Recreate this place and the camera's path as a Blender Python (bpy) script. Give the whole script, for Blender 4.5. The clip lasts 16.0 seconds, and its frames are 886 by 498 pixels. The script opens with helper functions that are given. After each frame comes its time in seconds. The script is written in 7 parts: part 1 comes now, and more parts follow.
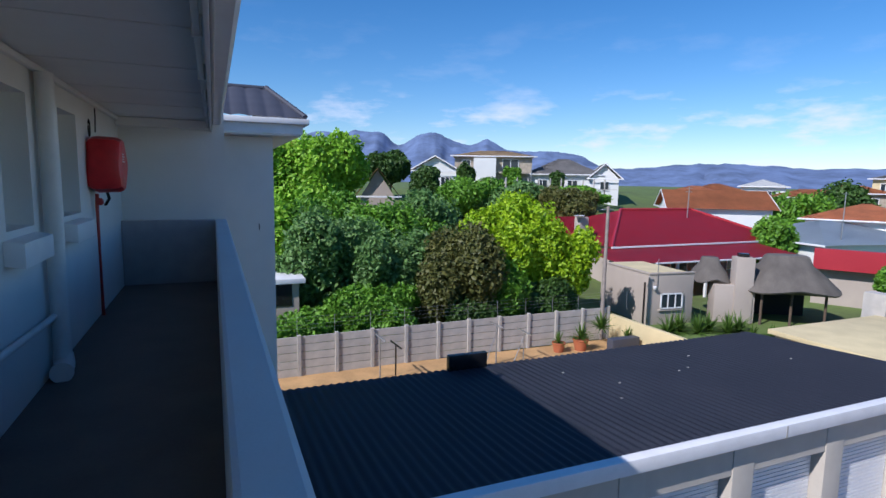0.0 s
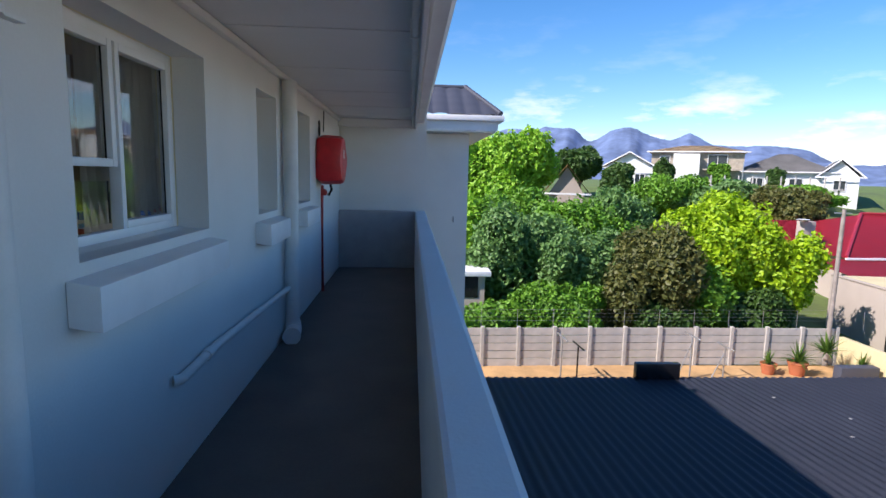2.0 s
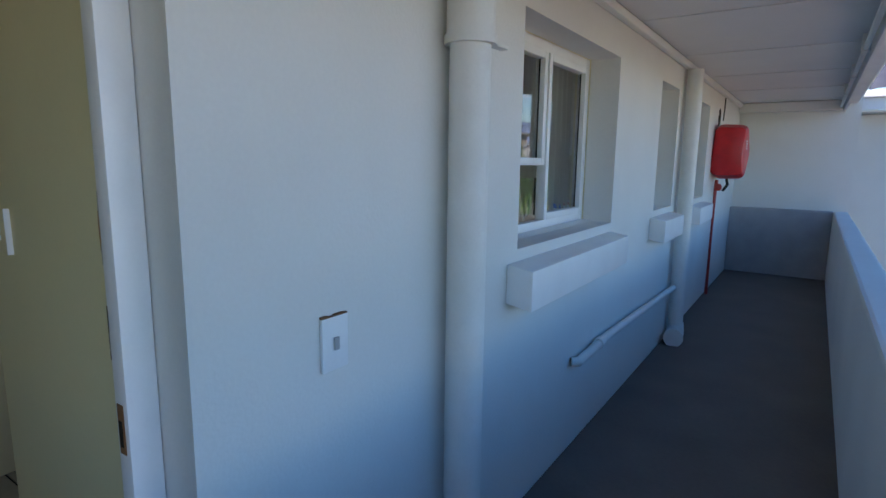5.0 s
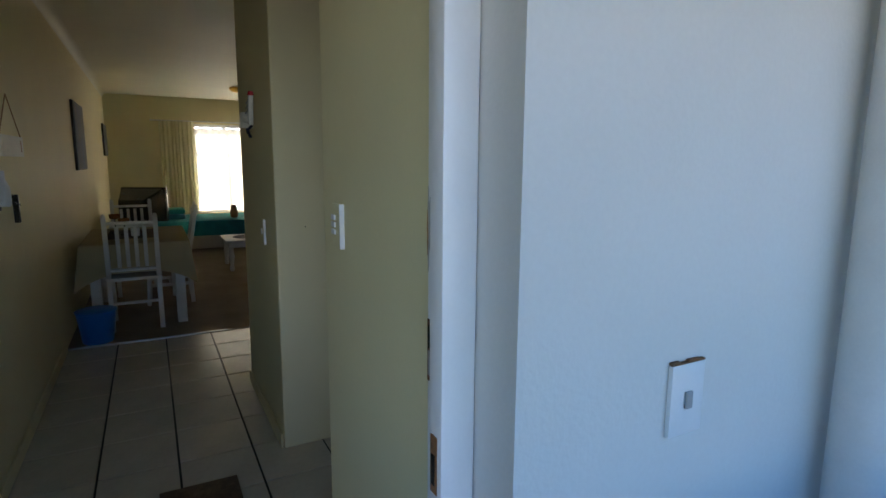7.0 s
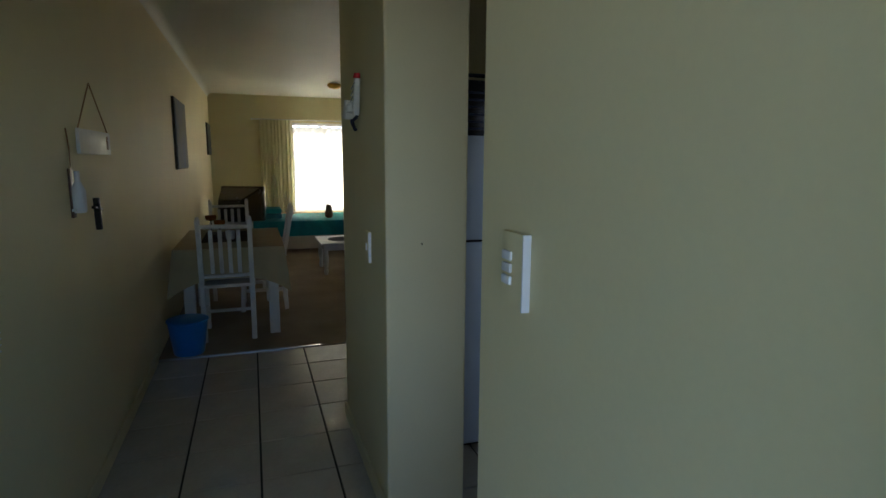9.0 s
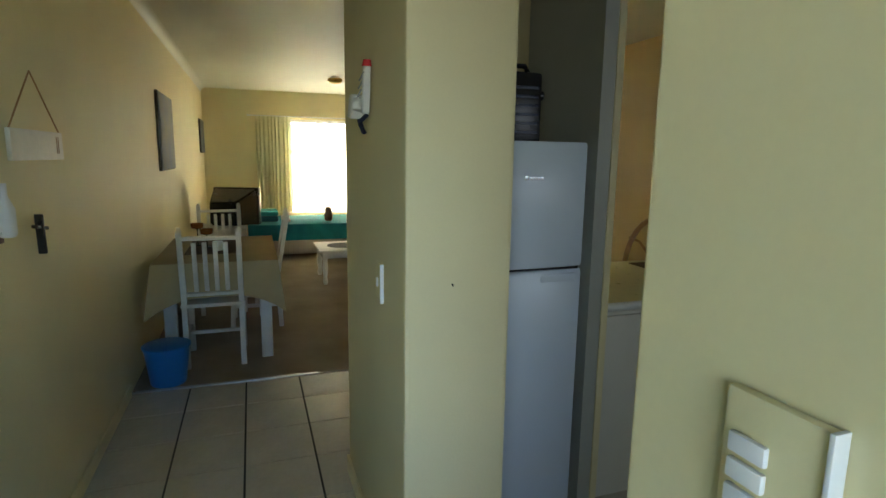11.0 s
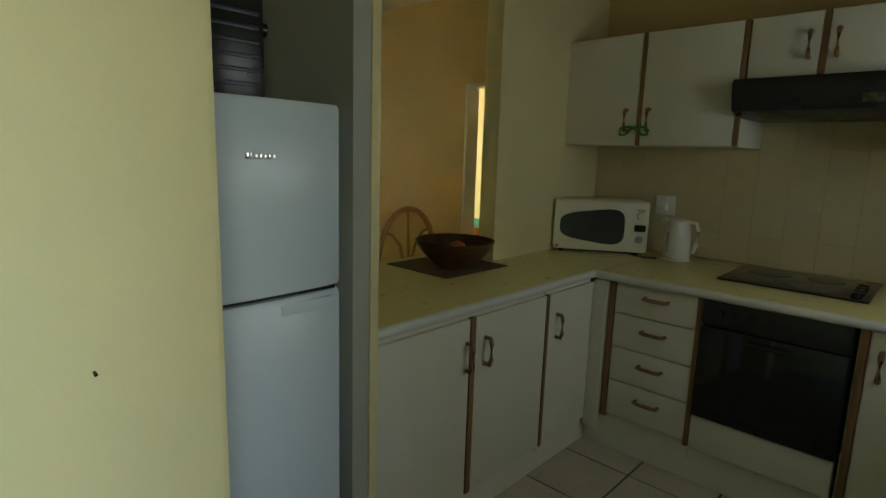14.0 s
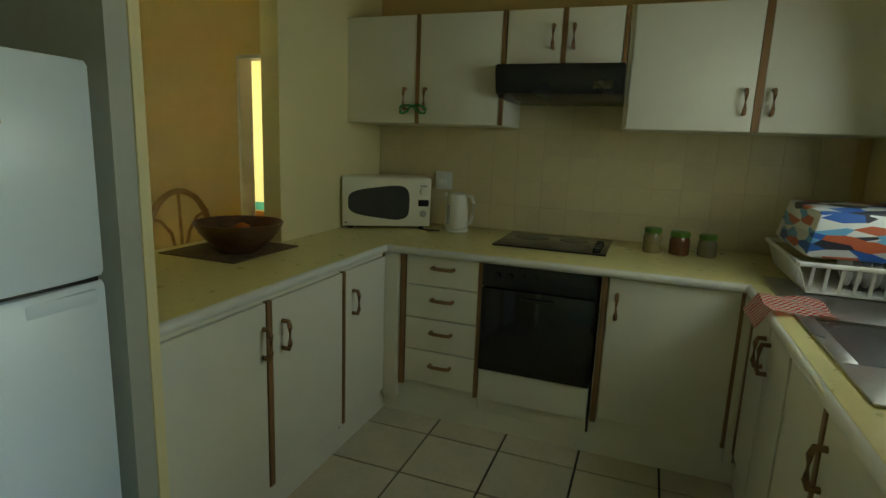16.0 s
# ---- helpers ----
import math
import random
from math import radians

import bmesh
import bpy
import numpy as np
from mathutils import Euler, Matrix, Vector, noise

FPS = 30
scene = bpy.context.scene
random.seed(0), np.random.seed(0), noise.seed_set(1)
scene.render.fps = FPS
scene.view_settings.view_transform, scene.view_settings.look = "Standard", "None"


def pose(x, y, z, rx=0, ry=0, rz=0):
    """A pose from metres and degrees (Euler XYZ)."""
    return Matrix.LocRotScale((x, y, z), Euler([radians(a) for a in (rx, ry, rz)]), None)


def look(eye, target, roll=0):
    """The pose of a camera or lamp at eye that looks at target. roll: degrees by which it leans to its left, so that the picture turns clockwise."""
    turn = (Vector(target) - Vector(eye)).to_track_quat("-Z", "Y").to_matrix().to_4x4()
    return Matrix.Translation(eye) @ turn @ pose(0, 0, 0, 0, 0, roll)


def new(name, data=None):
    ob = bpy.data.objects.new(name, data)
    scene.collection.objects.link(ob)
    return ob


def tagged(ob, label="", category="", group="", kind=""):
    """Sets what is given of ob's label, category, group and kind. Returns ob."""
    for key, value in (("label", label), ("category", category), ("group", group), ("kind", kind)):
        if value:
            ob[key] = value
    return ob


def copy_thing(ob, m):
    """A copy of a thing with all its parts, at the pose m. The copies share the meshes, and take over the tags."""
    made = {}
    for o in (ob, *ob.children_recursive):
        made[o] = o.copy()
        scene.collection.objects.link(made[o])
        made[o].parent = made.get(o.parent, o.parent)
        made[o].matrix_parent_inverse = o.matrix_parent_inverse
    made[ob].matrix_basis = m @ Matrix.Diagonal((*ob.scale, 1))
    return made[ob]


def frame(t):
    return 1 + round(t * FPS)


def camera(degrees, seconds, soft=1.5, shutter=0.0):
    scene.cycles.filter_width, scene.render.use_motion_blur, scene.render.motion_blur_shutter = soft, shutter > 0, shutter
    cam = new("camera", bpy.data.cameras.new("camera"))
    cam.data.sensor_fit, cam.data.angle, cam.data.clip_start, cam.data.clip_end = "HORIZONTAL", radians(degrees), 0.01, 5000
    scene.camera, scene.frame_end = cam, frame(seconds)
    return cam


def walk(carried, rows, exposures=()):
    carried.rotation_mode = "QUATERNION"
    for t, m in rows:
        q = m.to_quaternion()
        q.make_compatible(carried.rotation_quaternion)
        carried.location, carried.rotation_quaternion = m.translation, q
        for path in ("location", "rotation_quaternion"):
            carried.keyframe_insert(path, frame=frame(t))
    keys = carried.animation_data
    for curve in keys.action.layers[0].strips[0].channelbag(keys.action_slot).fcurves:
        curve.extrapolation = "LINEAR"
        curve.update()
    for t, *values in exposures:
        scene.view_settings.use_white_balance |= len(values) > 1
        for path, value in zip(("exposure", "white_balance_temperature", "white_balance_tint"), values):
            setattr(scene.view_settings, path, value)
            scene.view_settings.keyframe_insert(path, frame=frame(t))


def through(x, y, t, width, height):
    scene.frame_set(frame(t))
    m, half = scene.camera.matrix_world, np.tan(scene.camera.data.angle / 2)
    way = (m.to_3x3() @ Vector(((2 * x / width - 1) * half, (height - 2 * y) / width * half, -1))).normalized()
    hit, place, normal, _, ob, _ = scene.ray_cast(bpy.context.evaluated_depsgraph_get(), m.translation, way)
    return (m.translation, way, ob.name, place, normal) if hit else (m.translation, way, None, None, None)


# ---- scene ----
cam = camera(78.1, 16.0)
EXPOSURES = [(0.0, 0.0, 5800, 17), (1.5, 0.48, 6200, 19), (3.5, 1.0, 6650, 20), (6.0, 1.6, 6800, 20), (7.5, 1.7, 6500, 19), (9.2, 1.75, 6200, 16), (11.3, 3.3, 7300, 8), (12.5, 3.75, 8000, 5), (13.3, 3.6, 8400, 4), (14.5, 3.1, 9100, -2), (16.0, 3.6, 9600, -9)]
PATH = [
    (0, -0.012, 0.342, 1.480, -22.69, -7.07, -1.01),
    (0.5, -0.014, 0.325, 1.463, -17.68, -7.07, -1.20),
    (1, -0.026, 0.330, 1.446, -12.39, -7.29, -1.05),
    (1.5, -0.048, 0.343, 1.446, -7.65, -7.56, -1.25),
    (2, -0.070, 0.348, 1.450, -3.30, -7.77, -1.33),
    (2.5, -0.103, 0.354, 1.450, 1.25, -8.04, -1.40),
    (3, -0.140, 0.354, 1.457, 6.53, -8.37, -1.50),
    (3.5, -0.163, 0.326, 1.464, 12.93, -8.64, -1.58),
    (3.7, -0.172, 0.278, 1.473, 15.34, -8.81, -1.65),
    (5.8, -0.334, 0.318, 1.474, 44.86, -9.10, -0.49),
    (6, -0.371, 0.310, 1.478, 47.22, -9.03, -0.60),
    (6.5, -0.439, 0.364, 1.471, 55.40, -9.06, -0.55),
    (7, -0.549, 0.392, 1.444, 61.88, -9.01, -0.42),
    (7.5, -0.727, 0.392, 1.443, 66.87, -9.13, -0.36),
    (8, -0.894, 0.389, 1.442, 69.13, -9.16, -0.42),
    (8.5, -1.073, 0.417, 1.436, 70.21, -9.18, -0.39),
    (9, -1.232, 0.451, 1.442, 70.87, -9.20, -0.41),
    (9.2, -1.294, 0.452, 1.439, 70.95, -9.26, -0.44),
    (11.3, -1.837, 0.544, 1.492, 70.82, -9.54, -1.02),
    (11.5, -1.893, 0.565, 1.484, 70.78, -9.57, -1.18),
    (12, -2.054, 0.604, 1.488, 68.62, -9.92, -1.21),
    (12.5, -2.197, 0.659, 1.497, 63.63, -9.89, -1.33),
    (13, -2.299, 0.757, 1.481, 57.28, -9.78, -1.46),
    (13.5, -2.350, 0.828, 1.463, 49.96, -9.81, -1.67),
    (14, -2.373, 0.859, 1.441, 43.49, -10.00, -1.77),
    (14.5, -2.384, 0.862, 1.428, 36.02, -10.32, -2.10),
    (15, -2.405, 0.853, 1.414, 29.06, -10.49, -2.19),
    (15.5, -2.416, 0.847, 1.408, 24.23, -10.76, -2.22),
    (16, -2.418, 0.850, 1.409, 20.67, -10.97, -2.22),
]
walk(cam, [(t, pose(x, y, z, 90 + pitch, roll, yaw)) for t, x, y, z, yaw, pitch, roll in PATH], EXPOSURES)

# ---- world and sun ----
SUN_TRAVEL = Vector((1.1, 0.38, -1.02)).normalized()
world = bpy.data.worlds.new("sky")
scene.world = world
world.use_nodes = True
wn = world.node_tree
wn.nodes.clear()
sky = wn.nodes.new("ShaderNodeTexSky")
sky.sky_type = "NISHITA"
sky.sun_disc = False
sky.sun_elevation = math.asin(-SUN_TRAVEL.z)
sky.sun_rotation = math.atan2(-SUN_TRAVEL.x, -SUN_TRAVEL.y)
sky.air_density, sky.dust_density, sky.ozone_density = 1.0, 0.1, 4.0
tc = wn.nodes.new("ShaderNodeTexCoord")
mp = wn.nodes.new("ShaderNodeMapping")
mp.inputs["Scale"].default_value = (5.0, 5.0, 17.0)
cn = wn.nodes.new("ShaderNodeTexNoise")
cn.inputs["Scale"].default_value = 1.5
cn.inputs["Detail"].default_value = 7.0
cn.inputs["Roughness"].default_value = 0.58
cr = wn.nodes.new("ShaderNodeValToRGB")
cr.color_ramp.elements[0].position = 0.53
cr.color_ramp.elements[1].position = 0.72
sx = wn.nodes.new("ShaderNodeSeparateXYZ")
band = wn.nodes.new("ShaderNodeValToRGB")
band.color_ramp.elements[1].color = (0, 0, 0, 1)
for pos, val in ((0.0, 0.0), (0.03, 0.8), (0.085, 1.0), (0.17, 0.12), (0.3, 0.0)):
    el = band.color_ramp.elements.new(pos)
    el.color = (val, val, val, 1)
mul = wn.nodes.new("ShaderNodeMath")
mul.operation = "MULTIPLY"
mixw = wn.nodes.new("ShaderNodeMixRGB")
mixw.inputs["Color2"].default_value = (7.5, 7.6, 8.2, 1)
bg = wn.nodes.new("ShaderNodeBackground")
bg.inputs["Strength"].default_value = 0.12
wo = wn.nodes.new("ShaderNodeOutputWorld")
L = wn.links.new
L(tc.outputs["Generated"], mp.inputs["Vector"])
L(mp.outputs["Vector"], cn.inputs["Vector"])
L(cn.outputs["Fac"], cr.inputs["Fac"])
L(tc.outputs["Generated"], sx.inputs["Vector"])
L(sx.outputs["Z"], band.inputs["Fac"])
L(cr.outputs["Color"], mul.inputs[0])
L(band.outputs["Color"], mul.inputs[1])
L(mul.outputs["Value"], mixw.inputs["Fac"])
hs = wn.nodes.new("ShaderNodeHueSaturation")
hs.inputs["Saturation"].default_value = 1.28
L(sky.outputs["Color"], hs.inputs["Color"])
L(hs.outputs["Color"], mixw.inputs["Color1"])
L(mixw.outputs["Color"], bg.inputs["Color"])
L(bg.outputs["Background"], wo.inputs["Surface"])

sun_data = bpy.data.lights.new("sun", "SUN")
sun_data.energy, sun_data.angle, sun_data.color = 5.0, radians(0.5), (1.0, 0.94, 0.84)
sun = new("sun", sun_data)
sun.matrix_world = look((-20, -8, 30), Vector((-20, -8, 30)) + SUN_TRAVEL)


def sky_window(name, x, y, z, w, h, watts, facing, color=(0.85, 0.93, 1.0)):
    """An added area lamp, standing in for the sky's light from a window or doorway."""
    d = bpy.data.lights.new(name, "AREA")
    d.shape, d.size, d.size_y, d.energy, d.color = "RECTANGLE", w, h, watts, color
    ob = new(name, d)
    ob.matrix_world = look((x, y, z), Vector((x, y, z)) + Vector(facing))
    return ob


sky_window("living_window_daylight", -12.265, 2.08, 1.28, 1.75, 1.6, 3.0, (1, 0, 0), (1.0, 0.97, 0.86))
kitchen_light = sky_window("kitchen_window_daylight", -1.5, 2.78, 1.56, 0.95, 0.8, 0.62, (-1, -0.05, -0.18), (0.66, 0.79, 1.0))
kitchen_light.data.spread = radians(165)
# Added narrow beam in the doorway, aimed to brighten the wall end.
door_light = sky_window("entrance_daylight", -1.2, 0.37, 1.1, 0.78, 1.9, 0.26, (-1, 0.36, 0), (0.72, 0.82, 1.0))
door_light.data.spread = radians(56)
# Added lamp inside the bedroom; the wall behind it has no window.
sky_window("bedroom_daylight", -4.8, 7.4, 1.5, 1.6, 1.2, 6.5, (0, -1, 0), (1.0, 0.96, 0.86))

# ---- materials ----
MATS = {}


def mat(name, color, rough=0.6, metal=0.0, vary=0.12, scale=6.0, fine=60.0, bump=0.15, second=None, coat=0.0, spec=0.5, random_tint=0.0, stretch=(1, 1, 1)):
    """A procedural surface: two scales of colour variation, uneven gloss and fine relief."""
    if name in MATS:
        return MATS[name]
    m = bpy.data.materials.new(name)
    m.use_nodes = True
    nt = m.node_tree
    b = nt.nodes["Principled BSDF"]
    k = nt.links.new
    tcd = nt.nodes.new("ShaderNodeTexCoord")
    mpp = nt.nodes.new("ShaderNodeMapping")
    mpp.inputs["Scale"].default_value = stretch
    k(tcd.outputs["Object"], mpp.inputs["Vector"])
    n1 = nt.nodes.new("ShaderNodeTexNoise")
    n1.inputs["Scale"].default_value, n1.inputs["Detail"].default_value = scale, 5.0
    n2 = nt.nodes.new("ShaderNodeTexNoise")
    n2.inputs["Scale"].default_value, n2.inputs["Detail"].default_value = fine, 4.0
    k(mpp.outputs["Vector"], n1.inputs["Vector"])
    k(mpp.outputs["Vector"], n2.inputs["Vector"])
    add = nt.nodes.new("ShaderNodeMath")
    add.operation = "MULTIPLY_ADD"
    add.inputs[1].default_value = 0.35
    k(n2.outputs["Fac"], add.inputs[0])
    k(n1.outputs["Fac"], add.inputs[2])
    ramp = nt.nodes.new("ShaderNodeValToRGB")
    ramp.color_ramp.elements[0].position, ramp.color_ramp.elements[1].position = 0.42, 0.92
    c2 = second or tuple(c * (1 - vary) for c in color)
    c1 = tuple(min(1.0, c * (1 + vary * 0.5)) for c in color)
    ramp.color_ramp.elements[0].color, ramp.color_ramp.elements[1].color = (*c2, 1), (*c1, 1)
    k(add.outputs["Value"], ramp.inputs["Fac"])
    out = ramp.outputs["Color"]
    if random_tint:
        oi = nt.nodes.new("ShaderNodeObjectInfo")
        hsv = nt.nodes.new("ShaderNodeHueSaturation")
        mr = nt.nodes.new("ShaderNodeMapRange")
        mr.inputs["To Min"].default_value, mr.inputs["To Max"].default_value = 1 - random_tint, 1 + random_tint
        k(oi.outputs["Random"], mr.inputs["Value"])
        k(mr.outputs["Result"], hsv.inputs["Value"])
        k(out, hsv.inputs["Color"])
        out = hsv.outputs["Color"]
    k(out, b.inputs["Base Color"])
    rr = nt.nodes.new("ShaderNodeMapRange")
    rr.inputs["To Min"].default_value, rr.inputs["To Max"].default_value = max(0.02, rough - 0.08), min(1.0, rough + 0.08)
    k(n1.outputs["Fac"], rr.inputs["Value"])
    k(rr.outputs["Result"], b.inputs["Roughness"])
    b.inputs["Metallic"].default_value = metal
    b.inputs["Coat Weight"].default_value = coat
    b.inputs["Specular IOR Level"].default_value = spec
    if bump:
        bp = nt.nodes.new("ShaderNodeBump")
        bp.inputs["Strength"].default_value, bp.inputs["Distance"].default_value = bump, 0.01
        k(add.outputs["Value"], bp.inputs["Height"])
        k(bp.outputs["Normal"], b.inputs["Normal"])
    MATS[name] = m
    return m


def leaf_mat(name, color, second):
    """Foliage: colour by island, some light passing through."""
    m = bpy.data.materials.new(name)
    m.use_nodes = True
    nt = m.node_tree
    b = nt.nodes["Principled BSDF"]
    g = nt.nodes.new("ShaderNodeNewGeometry")
    ramp = nt.nodes.new("ShaderNodeValToRGB")
    ramp.color_ramp.elements[0].color, ramp.color_ramp.elements[1].color = (*second, 1), (*color, 1)
    nt.links.new(g.outputs["Random Per Island"], ramp.inputs["Fac"])
    nt.links.new(ramp.outputs["Color"], b.inputs["Base Color"])
    b.inputs["Roughness"].default_value = 0.55
    tr = nt.nodes.new("ShaderNodeBsdfTranslucent")
    nt.links.new(ramp.outputs["Color"], tr.inputs["Color"])
    ms = nt.nodes.new("ShaderNodeMixShader")
    ms.inputs["Fac"].default_value = 0.3
    nt.links.new(b.outputs["BSDF"], ms.inputs[1])
    nt.links.new(tr.outputs["BSDF"], ms.inputs[2])
    nt.links.new(ms.outputs["Shader"], nt.nodes["Material Output"].inputs["Surface"])
    return m


def glass_mat(name, tint=(0.95, 0.98, 0.97), rough=0.02):
    m = bpy.data.materials.new(name)
    m.use_nodes = True
    b = m.node_tree.nodes["Principled BSDF"]
    b.inputs["Base Color"].default_value = (*tint, 1)
    b.inputs["Transmission Weight"].default_value = 1.0
    b.inputs["Roughness"].default_value = rough
    b.inputs["IOR"].default_value = 1.45
    return m


def emit_mat(name, color, strength):
    m = bpy.data.materials.new(name)
    m.use_nodes = True
    b = m.node_tree.nodes["Principled BSDF"]
    b.inputs["Emission Color"].default_value = (*color, 1)
    b.inputs["Emission Strength"].default_value = strength
    return m


def cloth_mat(name, color, through=0.4):
    """Thin curtain cloth that lets part of the light through."""
    m = mat(name, color, 0.9, vary=0.08, scale=4, fine=300, bump=0.1)
    nt = m.node_tree
    tr = nt.nodes.new("ShaderNodeBsdfTranslucent")
    tr.inputs["Color"].default_value = (*color, 1)
    ms = nt.nodes.new("ShaderNodeMixShader")
    ms.inputs["Fac"].default_value = through
    nt.links.new(nt.nodes["Principled BSDF"].outputs["BSDF"], ms.inputs[1])
    nt.links.new(tr.outputs["BSDF"], ms.inputs[2])
    nt.links.new(ms.outputs["Shader"], nt.nodes["Material Output"].inputs["Surface"])
    return m


M_OUT = mat("outer_plaster", (0.72, 0.71, 0.68), 0.75, vary=0.07, scale=1.6, fine=90, bump=0.25)
M_CEIL = mat("white_ceiling_board", (0.74, 0.73, 0.70), 0.7, vary=0.05, scale=2, fine=40, bump=0.06)
M_WHITE = mat("white_gloss_paint", (0.80, 0.80, 0.80), 0.38, vary=0.05, scale=8, fine=120, bump=0.06)
M_PIPE = mat("painted_pipe", (0.72, 0.71, 0.68), 0.5, vary=0.08, scale=9, fine=120, bump=0.08)
M_BFLOOR = mat("balcony_screed", (0.13, 0.11, 0.10), 0.7, vary=0.25, scale=2.2, fine=45, bump=0.2)
M_CREAM = mat("cream_wall_paint", (0.78, 0.69, 0.41), 0.62, vary=0.05, scale=2.2, fine=110, bump=0.12)
M_ICEIL = mat("inner_ceiling", (0.76, 0.74, 0.62), 0.6, vary=0.04, scale=2, fine=60, bump=0.05)
M_TILE = mat("cream_floor_tile", (0.56, 0.51, 0.40), 0.22, vary=0.12, scale=5, fine=40, bump=0.03, random_tint=0.05)
M_GROUT = mat("dark_grout", (0.022, 0.018, 0.015), 0.9, bump=0.2)
M_CARPET = mat("beige_carpet", (0.36, 0.28, 0.19), 0.95, vary=0.25, scale=3, fine=260, bump=0.8)
M_CAB = mat("white_melamine", (0.74, 0.72, 0.63), 0.42, vary=0.04, scale=5, fine=150, bump=0.03)
M_TRIM = mat("brown_wood_edge", (0.27, 0.14, 0.06), 0.5, vary=0.4, scale=14, fine=90, bump=0.1, stretch=(1, 1, 0.15))
M_COUNTER = mat("cream_laminate", (0.74, 0.66, 0.31), 0.3, vary=0.06, scale=20, fine=300, bump=0.02)
M_NOSE = mat("white_counter_edge", (0.72, 0.72, 0.68), 0.35, vary=0.05, bump=0.02)
M_WTILE = mat("cream_wall_tile", (0.64, 0.55, 0.35), 0.25, vary=0.08, scale=7, fine=60, bump=0.03, random_tint=0.03)
M_BLACK = mat("black_enamel", (0.012, 0.012, 0.014), 0.25, vary=0.3, bump=0.02)
M_BLACKGLASS = mat("black_glass", (0.008, 0.008, 0.01), 0.08, vary=0.2, bump=0.0)
M_FRIDGE = mat("fridge_white", (0.66, 0.75, 0.85), 0.26, vary=0.02, scale=0.6, fine=150, bump=0.02)
M_GREY = mat("grey_plastic", (0.35, 0.36, 0.37), 0.4)
M_CHROME = mat("chrome", (0.75, 0.75, 0.76), 0.15, metal=1.0, vary=0.05, bump=0.0)
M_STEEL = mat("brushed_steel", (0.45, 0.44, 0.42), 0.3, metal=1.0, vary=0.15, fine=200, bump=0.05)
M_WOODW = mat("white_painted_wood", (0.72, 0.70, 0.64), 0.5, vary=0.12, scale=8, fine=60, bump=0.12)
M_WOOD = mat("dark_turned_wood", (0.12, 0.05, 0.025), 0.35, vary=0.5, scale=12, fine=80, bump=0.1, stretch=(1, 1, 3))
M_CANE = mat("honey_cane", (0.36, 0.19, 0.06), 0.4, vary=0.3, scale=20, fine=90, bump=0.1)
M_CLOTH = mat("beige_tablecloth", (0.48, 0.38, 0.21), 0.9, vary=0.1, scale=5, fine=280, bump=0.3)
M_TEAL = mat("teal_bedcover", (0.01, 0.32, 0.36), 0.9, vary=0.3, scale=6, fine=220, bump=0.4)
M_TEALD = mat("dark_teal_towel", (0.01, 0.14, 0.20), 0.95, vary=0.3, fine=220, bump=0.5)
M_BLUE = mat("blue_plastic", (0.01, 0.22, 0.62), 0.35, vary=0.08, bump=0.02)
M_RED = mat("red_vinyl", (0.60, 0.012, 0.018), 0.42, vary=0.25, scale=7, fine=70, bump=0.15)
M_REDPIPE = mat("red_pipe_paint", (0.42, 0.03, 0.025), 0.45)
M_GLASS = glass_mat("clear_glass")
M_CURTAIN = cloth_mat("cream_curtain", (0.86, 0.83, 0.62), 0.6)
M_NET = cloth_mat("net_curtain", (0.85, 0.84, 0.76), 0.6)
M_LINING = cloth_mat("beige_curtain_lining", (0.55, 0.50, 0.40), 0.3)
M_RUST = mat("brown_rust", (0.22, 0.10, 0.04), 0.85, vary=0.5, fine=90, bump=0.3)
M_ROOFD = mat("charcoal_roof_sheet", (0.055, 0.06, 0.082), 0.6, vary=0.15, scale=0.8, fine=14, bump=0.1)
M_FASCIA = mat("white_fascia", (0.75, 0.75, 0.76), 0.55, vary=0.08, scale=3, fine=30)
M_GARAGE = mat("beige_garage_plaster", (0.50, 0.46, 0.40), 0.8, vary=0.12, scale=2, fine=50, bump=0.25)
M_CONC = mat("precast_concrete", (0.48, 0.45, 0.41), 0.9, vary=0.18, scale=2.5, fine=40, bump=0.3, random_tint=0.05)
M_SOIL = mat("orange_soil", (0.50, 0.30, 0.13), 0.95, vary=0.3, scale=1.2, fine=12, bump=0.5)
M_GRASS = mat("grass_ground", (0.11, 0.17, 0.035), 0.95, vary=0.5, scale=0.12, fine=2.2, bump=0.6, second=(0.07, 0.09, 0.03))
M_REDROOF = mat("red_metal_roof", (0.40, 0.022, 0.035), 0.5, vary=0.12, scale=0.5, fine=8, bump=0.05)
M_BLUEROOF = mat("pale_blue_metal_roof", (0.36, 0.43, 0.50), 0.5, vary=0.1, scale=0.5, fine=8, bump=0.05)
M_TERRA = mat("terracotta_roof", (0.42, 0.15, 0.06), 0.8, vary=0.3, scale=0.7, fine=6, bump=0.3)
M_ORANGE = mat("orange_roof_tiles", (0.55, 0.20, 0.09), 0.8, vary=0.3, scale=0.7, fine=6, bump=0.3)
M_BROWNR = mat("brown_roof_tiles", (0.16, 0.08, 0.06), 0.8, vary=0.3, scale=0.7, fine=6, bump=0.3)
M_GREYR = mat("grey_roof_tiles", (0.22, 0.21, 0.20), 0.8, vary=0.25, scale=0.7, fine=6, bump=0.3)
M_SANDR = mat("sand_roof_tiles", (0.42, 0.30, 0.17), 0.8, vary=0.3, scale=0.7, fine=6, bump=0.3)
M_THATCH = mat("weathered_thatch", (0.13, 0.115, 0.10), 0.95, vary=0.35, scale=1.5, fine=25, bump=0.8, stretch=(1, 1, 0.3))
